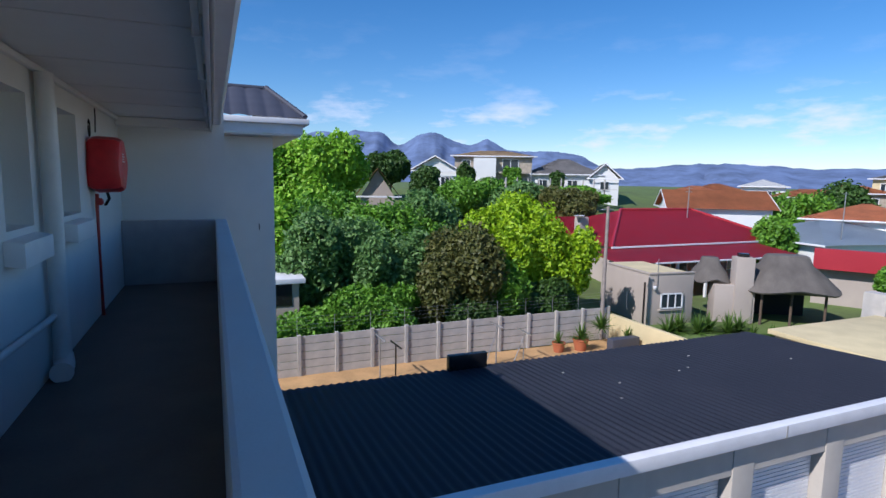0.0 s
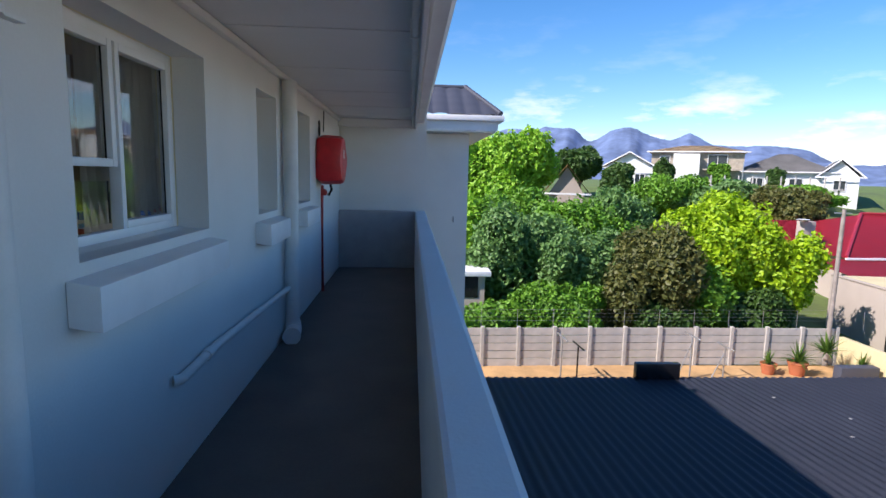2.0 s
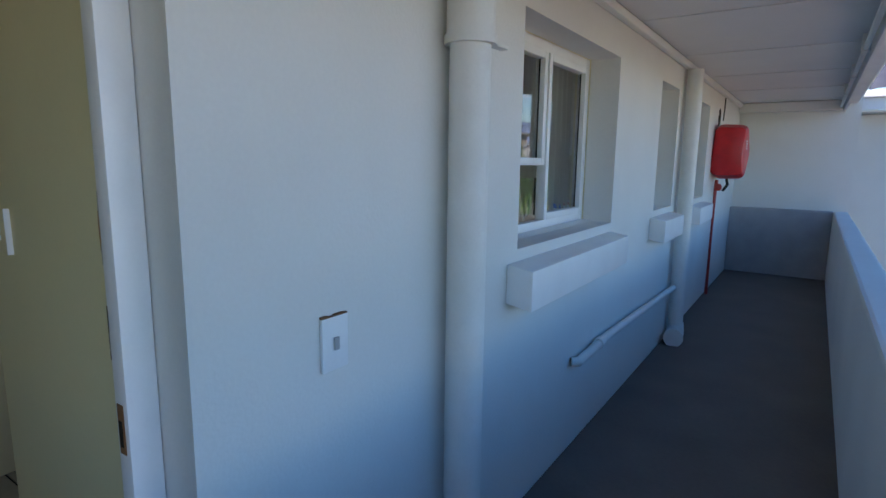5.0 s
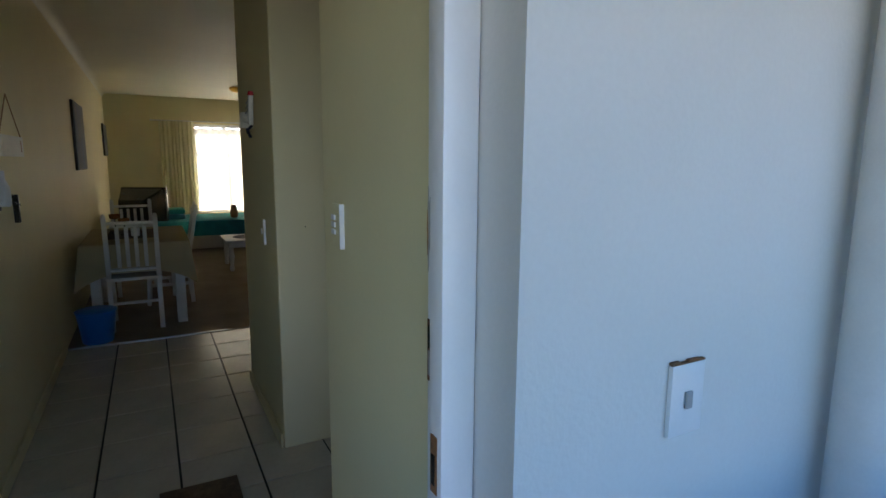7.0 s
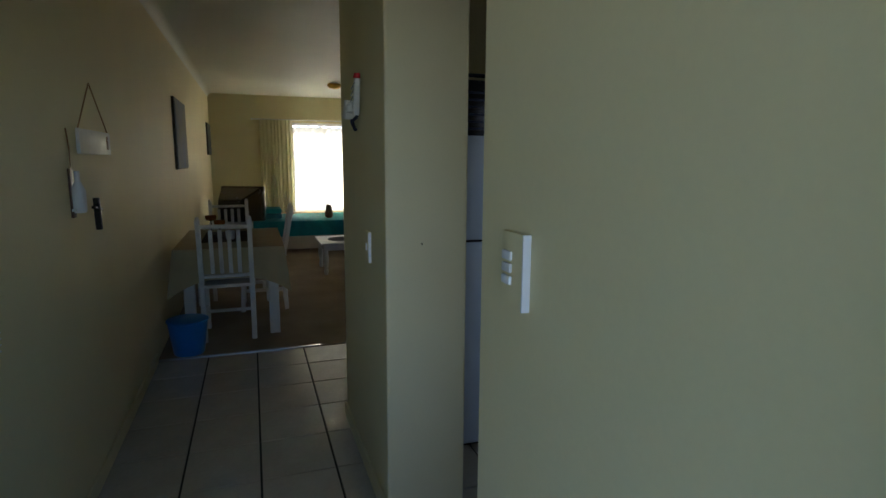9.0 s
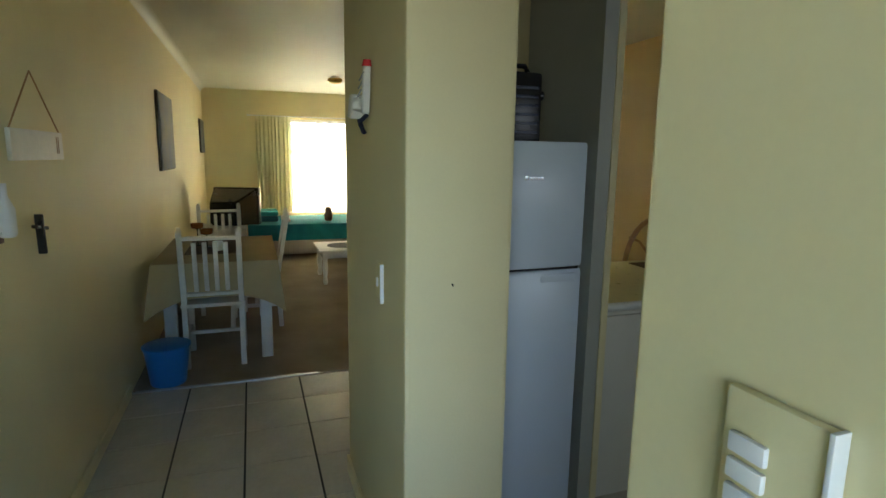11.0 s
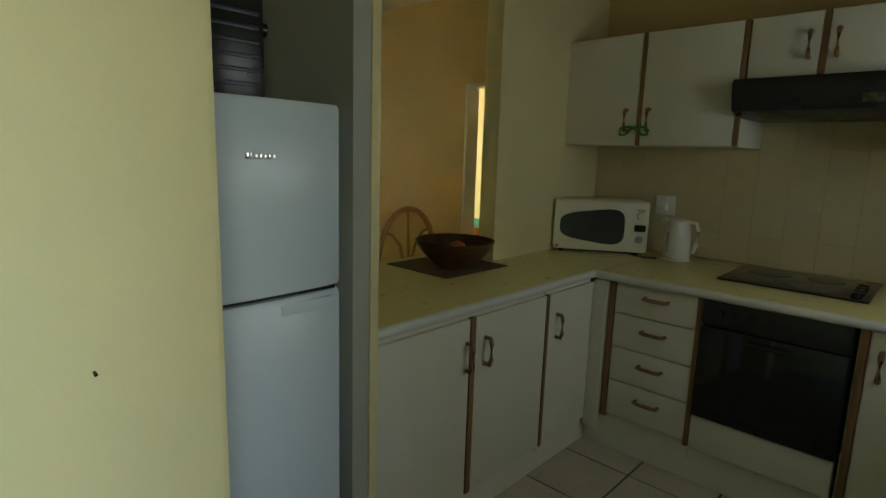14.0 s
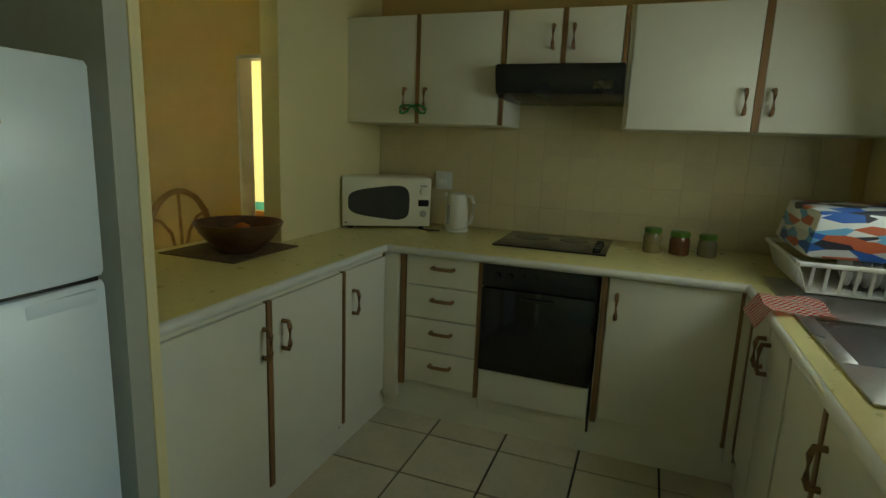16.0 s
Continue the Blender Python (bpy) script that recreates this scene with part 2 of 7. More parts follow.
M_HWALL = mat("taupe_house_wall", (0.42, 0.36, 0.31), 0.85, vary=0.08, scale=0.8, fine=20, bump=0.2)
M_HWHITE = mat("white_house_wall", (0.72, 0.72, 0.70), 0.8, vary=0.06, scale=0.8, fine=20)
M_STONE = mat("stone_clad_wall", (0.42, 0.36, 0.28), 0.85, vary=0.35, scale=2.5, fine=9, bump=0.4)
M_YWALL = mat("yellow_boundary_wall", (0.62, 0.52, 0.30), 0.85, vary=0.15, scale=1, fine=20)
M_DARKWIN = mat("dark_window_glass", (0.03, 0.04, 0.05), 0.1, vary=0.2, bump=0.0)
M_BARK = mat("bark", (0.12, 0.085, 0.06), 0.9, vary=0.4, fine=30, bump=0.6)
M_TERRAPOT = mat("terracotta_pot", (0.45, 0.14, 0.06), 0.8, vary=0.2)
M_GALV = mat("galvanised_steel", (0.42, 0.42, 0.42), 0.45, metal=0.7, vary=0.2)
# The blue of distance haze is mixed into the rock's base colour.
M_MOUNT = mat("rock_with_haze_blue", (0.13, 0.185, 0.32), 1.0, vary=0.45, scale=0.007, fine=0.03, bump=0.0, stretch=(1, 1, 0.35))
M_PIC = mat("blue_grey_canvas", (0.12, 0.15, 0.20), 0.7, vary=0.5, scale=4, fine=30, second=(0.22, 0.22, 0.16), bump=0.1)
M_RAWWOOD = mat("bare_split_wood", (0.42, 0.20, 0.07), 0.7, vary=0.4, scale=30, fine=120, bump=0.3)
M_MATT = mat("brown_woven_mat", (0.14, 0.09, 0.05), 0.9, vary=0.5, scale=30, fine=140, bump=0.6)


# ---- mesh helpers ----
def box(bm, lo, hi, bev=0.0):
    """An axis box from lo to hi, bevelled."""
    c = [(a + b) / 2 for a, b in zip(lo, hi)]
    s = [abs(b - a) for a, b in zip(lo, hi)]
    r = bmesh.ops.create_cube(bm, size=1.0, matrix=Matrix.LocRotScale(c, None, s))
    if bev:
        es = list({e for v in r["verts"] for e in v.link_edges})
        bmesh.ops.bevel(bm, geom=es, offset=min(bev, min(s) * 0.45), segments=2, affect="EDGES", profile=0.6)
    return bm


def rod(bm, a, b, r0, r1=None, seg=12):
    """A round bar from a to b."""
    a, b = Vector(a), Vector(b)
    d = b - a
    m = Matrix.Translation((a + b) / 2) @ d.to_track_quat("Z", "Y").to_matrix().to_4x4()
    bmesh.ops.create_cone(bm, cap_ends=True, segments=seg, radius1=r0, radius2=r0 if r1 is None else r1, depth=d.length, matrix=m)
    return bm


def bar(bm, a, b, w, d, bev=0.003):
    """A square bar from a to b, w by d across."""
    a, b = Vector(a), Vector(b)
    v = b - a
    m = Matrix.Translation((a + b) / 2) @ v.to_track_quat("Z", "Y").to_matrix().to_4x4() @ Matrix.Diagonal((w, d, v.length, 1))
    r = bmesh.ops.create_cube(bm, size=1.0, matrix=m)
    if bev:
        es = list({e for q in r["verts"] for e in q.link_edges})
        bmesh.ops.bevel(bm, geom=es, offset=bev, segments=1, affect="EDGES")
    return bm


def tube(bm, pts, r, seg=8):
    """A round tube along a line of points."""
    rings = []
    pts = [Vector(p) for p in pts]
    for i, p in enumerate(pts):
        t = (pts[min(i + 1, len(pts) - 1)] - pts[max(i - 1, 0)]).normalized()
        q = t.to_track_quat("Z", "Y")
        rings.append([bm.verts.new(p + q @ Vector((r * math.cos(k * math.tau / seg), r * math.sin(k * math.tau / seg), 0))) for k in range(seg)])
    for A, B in zip(rings, rings[1:]):
        for k in range(seg):
            bm.faces.new((A[k], A[(k + 1) % seg], B[(k + 1) % seg], B[k]))
    bm.faces.new(rings[0][::-1])
    bm.faces.new(rings[-1])
    return bm


def lathe(bm, c, prof, seg=28, squash=1.0):
    """A turned body round the upright axis at c from (radius, height) pairs."""
    rings = []
    for r, h in prof:
        rings.append([bm.verts.new((c[0] + r * math.cos(k * math.tau / seg), c[1] + squash * r * math.sin(k * math.tau / seg), c[2] + h)) for k in range(seg)])
    for A, B in zip(rings, rings[1:]):
        for k in range(seg):
            bm.faces.new((A[k], A[(k + 1) % seg], B[(k + 1) % seg], B[k]))
    bm.faces.new(rings[0][::-1])
    bm.faces.new(rings[-1])
    return bm


def finish(bm, name, material, smooth=False):
    bmesh.ops.recalc_face_normals(bm, faces=bm.faces)
    me = bpy.data.meshes.new(name)
    bm.to_mesh(me)
    bm.free()
    me.materials.append(material)
    if smooth:
        me.polygons.foreach_set("use_smooth", [True] * len(me.polygons))
        me.set_sharp_from_angle(angle=radians(40))
    return me


def part(name, bm, material, parent, label="", smooth=True):
    ob = new(name, finish(bm, name, material, smooth))
    ob.parent = parent
    if label:
        ob["label"] = label
    return ob


def thing(name, label, category, at=(0, 0, 0), group="", kind=""):
    ob = new(name)
    ob.location = at
    ob.empty_display_size = 0.1
    return tagged(ob, label, category, group, kind)


def solid(name, bm, material, label, category, group="", kind="", smooth=True):
    return tagged(new(name, finish(bm, name, material, smooth)), label, category, group, kind)


def B(lo, hi, bev=0.0):
    return box(bmesh.new(), lo, hi, bev)


def structure(name, boxes, material, label, category, bev=0.0):
    bm = bmesh.new()
    for lo, hi in boxes:
        box(bm, lo, hi, bev)
    return solid(name, bm, material, label, category, kind="structure", smooth=False)

# ---- the building: walls, floors, ceilings ----
WX, WI = -1.165, -1.42          # outer wall, outside and inside faces
YS, YH, YHB = -0.25, 0.85, 0.97  # hall: south wall, north wall, its kitchen side
XW, YN = -12.3, 4.1             # living room's window wall, north wall
YEND, CB, CI = 8.85, 2.25, 2.62  # balcony's end, balcony ceiling, inner ceiling
KW = -4.08                       # kitchen's west side
W1, W2, W3 = (2.205, 3.385), (4.36, 4.93), (5.75, 6.4)  # balcony windows along y
WZ = (1.13, 2.025)


def pierced_wall(name, axis, p0, p1, a0, a1, z0, z1, holes, material, label):
    """A wall p0..p1 thick, running a0..a1, with openings (a, b, low, high) through it."""
    bm = bmesh.new()
    cuts = sorted({a0, a1, *[h[0] for h in holes], *[h[1] for h in holes]})
    for u, v in zip(cuts, cuts[1:]):
        m = (u + v) / 2
        hs = sorted([h for h in holes if h[0] < m < h[1]], key=lambda h: h[2])
        z = z0
        for h in hs + [(0, 0, z1, z1)]:
            if h[2] - z > 0.001:
                lo, hi = ((p0, u, z), (p1, v, h[2])) if axis == "y" else ((u, p0, z), (v, p1, h[2]))
                box(bm, lo, hi)
            z = h[3]
    bmesh.ops.remove_doubles(bm, verts=bm.verts, dist=0.0005)
    return solid(name, bm, material, label, "wall", kind="structure", smooth=False)


pierced_wall("wall_east_outer", "y", WX - 0.165, WX, -6.0, YEND, -6.0, 2.7,
             [(-0.06, 0.845, 0.0, 2.08), (*W1, *WZ), (*W2, *WZ), (*W3, *WZ)], M_OUT, "painted plaster outer wall along the balcony walkway")
pierced_wall("wall_east_inner", "y", WI, WX - 0.168, -0.5, YN + 3.5, -0.3, 2.7,
             [(-0.06, 0.849, 0.0, 2.08), (*W1, *WZ), (*W2, *WZ), (*W3, *WZ)], M_CREAM, "cream painted inner leaf of the outer wall")
structure("wall_south_hall", [((XW, YS - 0.15, -0.2), (WI, YS, 2.8))], M_CREAM, "cream painted long wall of hall and living room", "wall")
structure("wall_hall_north", [((-2.16, YH, 0.0), (WI - 0.003, YHB, CI))], M_CREAM, "cream painted wall beside the entrance door", "wall", 0.004)
structure("wall_pillar", [((-4.2, 0.91, 0.0), (-3.2, 1.236, CI))], M_CREAM, "cream painted wall end between hall and kitchen", "wall", 0.012)
structure("wall_fridge_back", [((-4.27, 1.239, 0.0), (-4.165, 1.772, CI))], M_CREAM, "cream painted wall behind the fridge", "wall")
structure("wall_partition", [((-4.36, 1.775, 0.0), (-3.575, 1.834, CI))], mat("grey_blue_paint", (0.42, 0.43, 0.38), 0.5, vary=0.06, bump=0.1), "grey painted partition beside the fridge", "wall")
# Cream strip paints the light that catches the grey partition's edge.
structure("wall_partition_edge", [((-4.36, 1.836, 0.0), (-3.572, 1.868, CI))], M_CREAM, "edge of the partition, its light put in as a paler colour", "trim", 0.003)
structure("wall_kitchen_west", [((-4.18, 3.055, 0.0), (KW, YN - 0.003, CI))], M_CREAM, "cream painted wall between kitchen and dining corner", "wall")
structure("wall_hatch_base", [((-4.34, 1.871, 0.0), (KW - 0.003, 3.052, 0.86))], M_CREAM, "low cream wall under the serving counter", "wall")
pierced_wall("wall_north", "x", YN, YN + 0.12, XW, WI - 0.003, 0.0, CI + 0.1, [(-5.215, -4.43, 0.0, 1.96)], mat("ochre_wall_paint", (0.64, 0.46, 0.21), 0.6, vary=0.05, scale=2.2, fine=110, bump=0.12), "ochre painted wall with a bedroom doorway")
pierced_wall("wall_west", "y", XW - 0.15, XW, YS - 0.15, YN + 0.12, -0.2, CI + 0.1, [(1.15, 3.0, 0.42, 2.14)], M_CREAM, "pale wall with the living room window")
structure("wall_bedroom", [((-6.6, YN + 0.123, 0), (-6.5, 7.7, CI)), ((-6.5, 7.6, 0), (WI - 0.003, 7.7, CI)), ((-3.6, YN + 0.123, 0), (-3.5, 7.597, CI))], M_CREAM, "cream walls of the bedroom behind", "wall")
structure("ceiling_inside", [((XW, YS, CI + 0.003), (WI - 0.003, 7.6, CI + 0.1))], M_ICEIL, "off-white flat ceiling", "ceiling")
structure("floor_slab", [((XW, YS - 0.1, -0.25), (WI - 0.003, 7.7, -0.012))], M_GROUT, "dark grouted floor bed under the tiles", "floor")
structure("floor_carpet", [((XW + 0.002, YS + 0.002, -0.011), (-5.44, YN - 0.002, 0.004)), ((-5.437, 1.14, -0.011), (-4.275, YN - 0.002, 0.004)), ((-6.49, YN + 0.002, -0.011), (-3.603, 7.59, 0.003))], M_CARPET, "beige looped carpet", "carpet")
structure("floor_strip", [((-5.455, YS + 0.002, 0.0), (-5.425, 0.908, 0.009))], M_STEEL, "metal carpet edging strip", "trim", 0.002)

# cornice along the hall and round the living room
bm = bmesh.new()
for a, b in (((XW, YS, 0), (WI, YS, 0)),):
    vs = []
    for k in range(7):
        t = k / 6 * math.pi / 2
        vs.append((0.075 * (1 - math.sin(t)), -0.075 * (1 - math.cos(t))))
    ends = []
    for x in (XW + 0.002, WI - 0.004):
        ends.append([bm.verts.new((x, YS + 0.003 + u, CI + w)) for u, w in vs] + [bm.verts.new((x, YS + 0.003, CI))])
    n = len(ends[0])
    for k in range(n):
        bm.faces.new((ends[0][k], ends[0][(k + 1) % n], ends[1][(k + 1) % n], ends[1][k]))
solid("cornice_hall", bm, M_ICEIL, "off-white coved ceiling cornice along the hall", "cornice", kind="structure")
structure("baseboard_hall", [((-4.19, 0.895, 0.001), (-3.21, 0.907, 0.08)), ((-5.4, YS + 0.003, 0.001), (WI - 0.01, YS + 0.014, 0.075))], M_CREAM, "cream painted skirting", "baseboard", 0.003)

# balcony
structure("balcony_floor", [((WX + 0.003, -6.0, -0.2), (0.16, YEND, 0.0))], M_BFLOOR, "dark grey screeded walkway floor", "floor")
structure("balcony_parapet", [((0.0, -6.0, -0.3), (0.155, YEND - 0.003, 0.88))], M_OUT, "white painted solid balcony parapet", "parapet", 0.02)
# Same parapet turning the corner; its shade is put in as grey.
structure("balcony_end_parapet", [((WX + 0.003, YEND - 0.14, 0.002), (-0.003, YEND - 0.003, 0.88))], mat("shaded_parapet_grey", (0.36, 0.35, 0.35), 0.7, bump=0.2), "low wall closing the walkway, its shade put into the grey", "parapet", 0.01)
structure("wall_balcony_end", [((WX + 0.003, YEND + 0.001, -6.0), (0.155, YEND + 0.15, 2.5))], M_OUT, "white plaster end wall of the walkway", "wall")
structure("balcony_ceiling", [((WX + 0.003, -6.0, CB), (-0.032, YEND - 0.003, CB + 0.03))], M_CEIL, "white boarded walkway ceiling", "ceiling")
bm = bmesh.new()
for y in [-4.8 + 1.2 * k for k in range(12)]:
    box(bm, (WX + 0.006, y - 0.02, CB - 0.006), (-0.04, y + 0.02, CB - 0.001), 0.002)
solid("ceiling_cover_strips", bm, M_CEIL, "white cover strips across the ceiling boards", "trim", kind="structure")
structure("balcony_end_beam", [((WX + 0.006, YEND - 0.2, 2.13), (-0.04, YEND - 0.006, CB - 0.008))], M_CEIL, "white beam at the walkway's end", "beam", 0.006)
structure("balcony_cornice", [((WX + 0.001, -6.0, CB - 0.055), (WX + 0.05, YEND - 0.21, CB - 0.008))], M_CEIL, "white cornice between wall and walkway ceiling", "cornice", 0.015)
structure("eave_fascia", [((-0.03, -6.0, 2.12), (-0.005, 10.0, 2.42))], M_FASCIA, "white eaves fascia board", "fascia", 0.004)
bm = bmesh.new()
prof = [(x - 0.09, z - 0.02) for x, z in [(0.09, 2.36), (0.09, 2.26), (0.11, 2.235), (0.19, 2.235), (0.215, 2.26), (0.22, 2.36), (0.212, 2.36), (0.205, 2.27), (0.185, 2.245), (0.115, 2.245), (0.098, 2.27), (0.098, 2.36)]]
ends = [[bm.verts.new((x, y, z)) for x, z in prof] for y in (-6.0, 10.2)]
for k in range(len(prof)):
    k2 = (k + 1) % len(prof)
    bm.faces.new((ends[0][k], ends[0][k2], ends[1][k2], ends[1][k]))
tagged(solid("eave_gutter", bm, M_FASCIA, "white painted eaves gutter", "gutter", kind="structure"))
structure("gutter_pipe", [((-0.075, -6, 2.15), (-0.045, YEND - 0.21, 2.18))], M_PIPE, "thin painted conduits under the eaves", "conduit", 0.012)
bm = bmesh.new()
for k in range(6):
    y = 0.8 + k * 1.25
    box(bm, (-0.085, y, 2.143), (-0.036, y + 0.03, CB - 0.002), 0.004)
solid("conduit_brackets", bm, M_PIPE, "painted conduit brackets", "bracket", kind="structure")
bm = bmesh.new()
vs = [bm.verts.new(p) for p in ((0.11, -6, 2.41), (0.11, 10.69, 2.41), (-4.5, 10.69, 4.1), (-4.5, -6, 4.1))]
bm.faces.new(vs)
vs2 = [bm.verts.new(p) for p in ((-4.5, -6, 4.1), (-4.5, 10.69, 4.1), (-13.0, 10.69, 2.85), (-13.0, -6, 2.85))]
bm.faces.new(vs2)
bmesh.ops.solidify(bm, geom=bm.faces, thickness=0.05)
solid("main_roof", bm, M_ROOFD, "dark tiled main roof", "roof", kind="structure", smooth=False)
structure("wall_building_rest", [((XW - 0.15, -6.2, -6.0), (WX - 0.13, -0.41, 2.5)), ((XW - 0.15, -0.4, -6.0), (WX - 0.13, 10.3, -0.26)), ((XW - 0.15, 7.72, -0.25), (WX - 0.13, 10.3, 2.4)), ((-1.135, -6.2, -6), (0.15, -6.0, 2.4)), ((WX, -6.0, -6), (0.12, 8.8, -0.31))], M_OUT, "plastered walls of the rest of the block", "wall")

# door frame at the entrance
door = thing("door_1", "white painted steel entrance door frame, chipped at the lock", "door frame", (-1.275, 0.845, 0), kind="structure")
part("jamb", B((-0.045, -0.065, 0.0), (0.0, -0.002, 2.08), 0.005), M_WHITE, door)
part("rebate", B((-0.088, -0.046, 0.0), (-0.0455, -0.002, 2.08), 0.003), M_WHITE, door)
part("jamb", B((-0.088, -0.903, 0.0), (0.0, -0.86, 2.08), 0.005), M_WHITE, door)
part("head", B((-0.088, -0.859, 2.03), (0.0, -0.066, 2.079), 0.005), M_WHITE, door)
strike = part("strike_plate", B((-0.084, -0.0485, 1.07), (-0.058, -0.0465, 1.18), 0.0008), M_RUST, door, "rusty lock strike plate")
part("keep", B((-0.08, -0.0493, 1.08), (-0.066, -0.0488, 1.125)), M_GALV, strike, "bare metal lock keep")
part("keep", B((-0.08, -0.0493, 1.13), (-0.064, -0.0488, 1.17)), M_BLACK, strike)
strike = part("strike_plate", B((-0.034, -0.0675, 0.895), (-0.012, -0.0655, 0.998), 0.0008), M_RUST, door, "rusty lower strike plate")
part("keep", B((-0.03, -0.0683, 0.91), (-0.017, -0.0678, 0.965)), M_BLACK, strike)
for z in (1.045, 1.195):
    part("screw", rod(bmesh.new(), (-0.071, -0.0462, z), (-0.071, -0.0475, z), 0.005, seg=10), M_RUST, door)
rnd = random.Random(4)
for z0, n, w, dx, m in ((1.262, 13, 0.007, -0.085, M_CONC), (1.29, 7, 0.003, -0.0865, M_RAWWOOD), (1.30, 8, 0.003, -0.079, M_GREY)):
    bm = bmesh.new()
    d = -0.0465 - (0.0006 if m is M_RAWWOOD else 0.0)
    lo = [bm.verts.new((dx - w * 0.5 * (0.15 + rnd.random()) * math.sin(k / n * math.pi), d, z0 + 0.011 * k)) for k in range(n + 1)]
    hi = [bm.verts.new((dx + 0.7 * w * (0.15 + rnd.random()) * math.sin(k / n * math.pi) + 0.001, d, z0 + 0.011 * k)) for k in range(n + 1)]
    for k in range(n):
        bm.faces.new((lo[k], hi[k], hi[k + 1], lo[k + 1]))
    ex = bmesh.ops.extrude_face_region(bm, geom=list(bm.faces))
    for v in [q for q in ex["geom"] if isinstance(q, bmesh.types.BMVert)]:
        v.co.y -= 0.0007
    bmesh.ops.recalc_face_normals(bm, faces=bm.faces)
    part("paint_chip", bm, m, door, "bare patch where paint has chipped")


def window_unit(name, y0, y1, label, panes):
    """An aluminium window in the outer wall: outer bars, mullions, panes and a rendered sill."""
    w = thing(name, label, "window", (-1.385, y0, WZ[0]), kind="structure")
    W, H = y1 - y0, WZ[1] - WZ[0]
    f = bmesh.new()
    for lo, hi in (((0, 0, 0), (0.05, 0.05, H)), ((0, W - 0.05, 0), (0.05, W, H)), ((0, 0.051, 0), (0.05, W - 0.051, 0.05)), ((0, 0.051, H - 0.05), (0.05, W - 0.051, H))):
        box(f, lo, hi, 0.006)
    part("window_frame", f, M_WHITE, w)
    for a, b, lo, hi, casement in panes:
        if casement:
            f = bmesh.new()
            for l2, h2 in (((0.008, a, lo), (0.06, a + 0.035, hi)), ((0.008, b - 0.035, lo), (0.06, b, hi)), ((0.008, a + 0.036, lo), (0.06, b - 0.036, lo + 0.035)), ((0.008, a + 0.036, hi - 0.035), (0.06, b - 0.036, hi))):
                box(f, l2, h2, 0.006)
            part("casement", f, M_WHITE, w)
        p = part("pane", B((0.022, a + 0.03, lo + 0.03), (0.027, b - 0.03, hi - 0.03)), M_GLASS, w)
        p.visible_shadow = False
        g = bmesh.new()
        for l2, h2 in (((0.0275, a + 0.03, lo + 0.03), (0.034, a + 0.038, hi - 0.03)), ((0.0275, b - 0.038, lo + 0.03), (0.034, b - 0.03, hi - 0.03))):
            box(g, l2, h2)
        part("glazing_bead", g, M_BLACK, w, "black rubber glazing bead")
    bm = B((-1.328, y0 + 0.003, WZ[0] - 0.02), (WX - 0.001, y1 - 0.003, WZ[0] + 0.012))
    for v in bm.verts:
        if v.co.x > WX - 0.01:
            v.co.z -= 0.042
    solid(name + "_sill_slope", bm, M_OUT, "sloping plastered sill inside the window reveal", "sill", kind="structure", smooth=False)
    bm = B((WX + 0.001, y0 - 0.085, WZ[0] - 0.2), (-1.055, y1 - 0.02, WZ[0] - 0.046), 0.006)
    for v in bm.verts:
        if v.co.x > WX + 0.05:
            v.co.z -= 0.016
    s = solid(name + "_sill", bm, M_WHITE, "white painted projecting window sill", "sill", kind="structure")
    return w


window_unit("window_1", *W1, "white aluminium casement window with cream curtains behind", [(0.05, 0.59, 0.05, 0.29, False), (0.05, 0.59, 0.32, 0.845, True), (0.61, 1.13, 0.05, 0.845, True)])
window_unit("window_2", *W2, "narrow white aluminium window", [(0.05, 0.52, 0.05, 0.845, True)])
window_unit("window_3", *W3, "narrow white aluminium window", [(0.05, 0.60, 0.05, 0.845, True)])


def drape(x, y0, y1, z0, z1, waves, depth, along="y", seed=1):
    """Hanging cloth with uneven folds."""
    r = random.Random(seed)
    bm = bmesh.new()
    n, m = waves * 8, 8
    ph = [r.uniform(0, 6.28) for _ in range(4)]
    grid = []
    for j in range(m + 1):
        row = []
        v = j / m
        for i in range(n + 1):
            u = i / n
            d = depth * (0.35 + 0.65 * v) * (math.sin(u * waves * math.tau + ph[0] + 0.6 * math.sin(u * 9 + ph[1])) + 0.4 * math.sin(u * waves * 2.7 * 3 + ph[2] + v))
            a, z = y0 + (y1 - y0) * u, z1 + (z0 - z1) * v
            row.append(bm.verts.new((x + d, a, z) if along == "y" else (a, x + d, z)))
        grid.append(row)
    for A, C in zip(grid, grid[1:]):
        for i in range(n):
            bm.faces.new((A[i], A[i + 1], C[i + 1], C[i]))
    bmesh.ops.solidify(bm, geom=bm.faces, thickness=0.002)
    return bm


solid("kitchen_curtain", drape(WI - 0.035, 2.74, 3.40, 1.05, 2.06, 9, 0.018), M_LINING, "beige curtain drawn at the kitchen window", "curtain")
solid("kitchen_curtain", drape(WI - 0.035, 2.18, 2.70, 1.05, 2.06, 7, 0.018, seed=5), M_LINING, "beige curtain drawn at the kitchen window", "curtain")
solid("window_curtain", drape(WI - 0.035, W2[0] + 0.02, W2[1] - 0.02, 1.05, 2.02, 6, 0.02, seed=2), M_LINING, "beige curtain drawn at a narrow window", "curtain")
solid("window_curtain", drape(WI - 0.035, W3[0] + 0.02, W3[1] - 0.02, 1.05, 2.02, 6, 0.02, seed=3), M_LINING, "beige curtain drawn at a narrow window", "curtain")


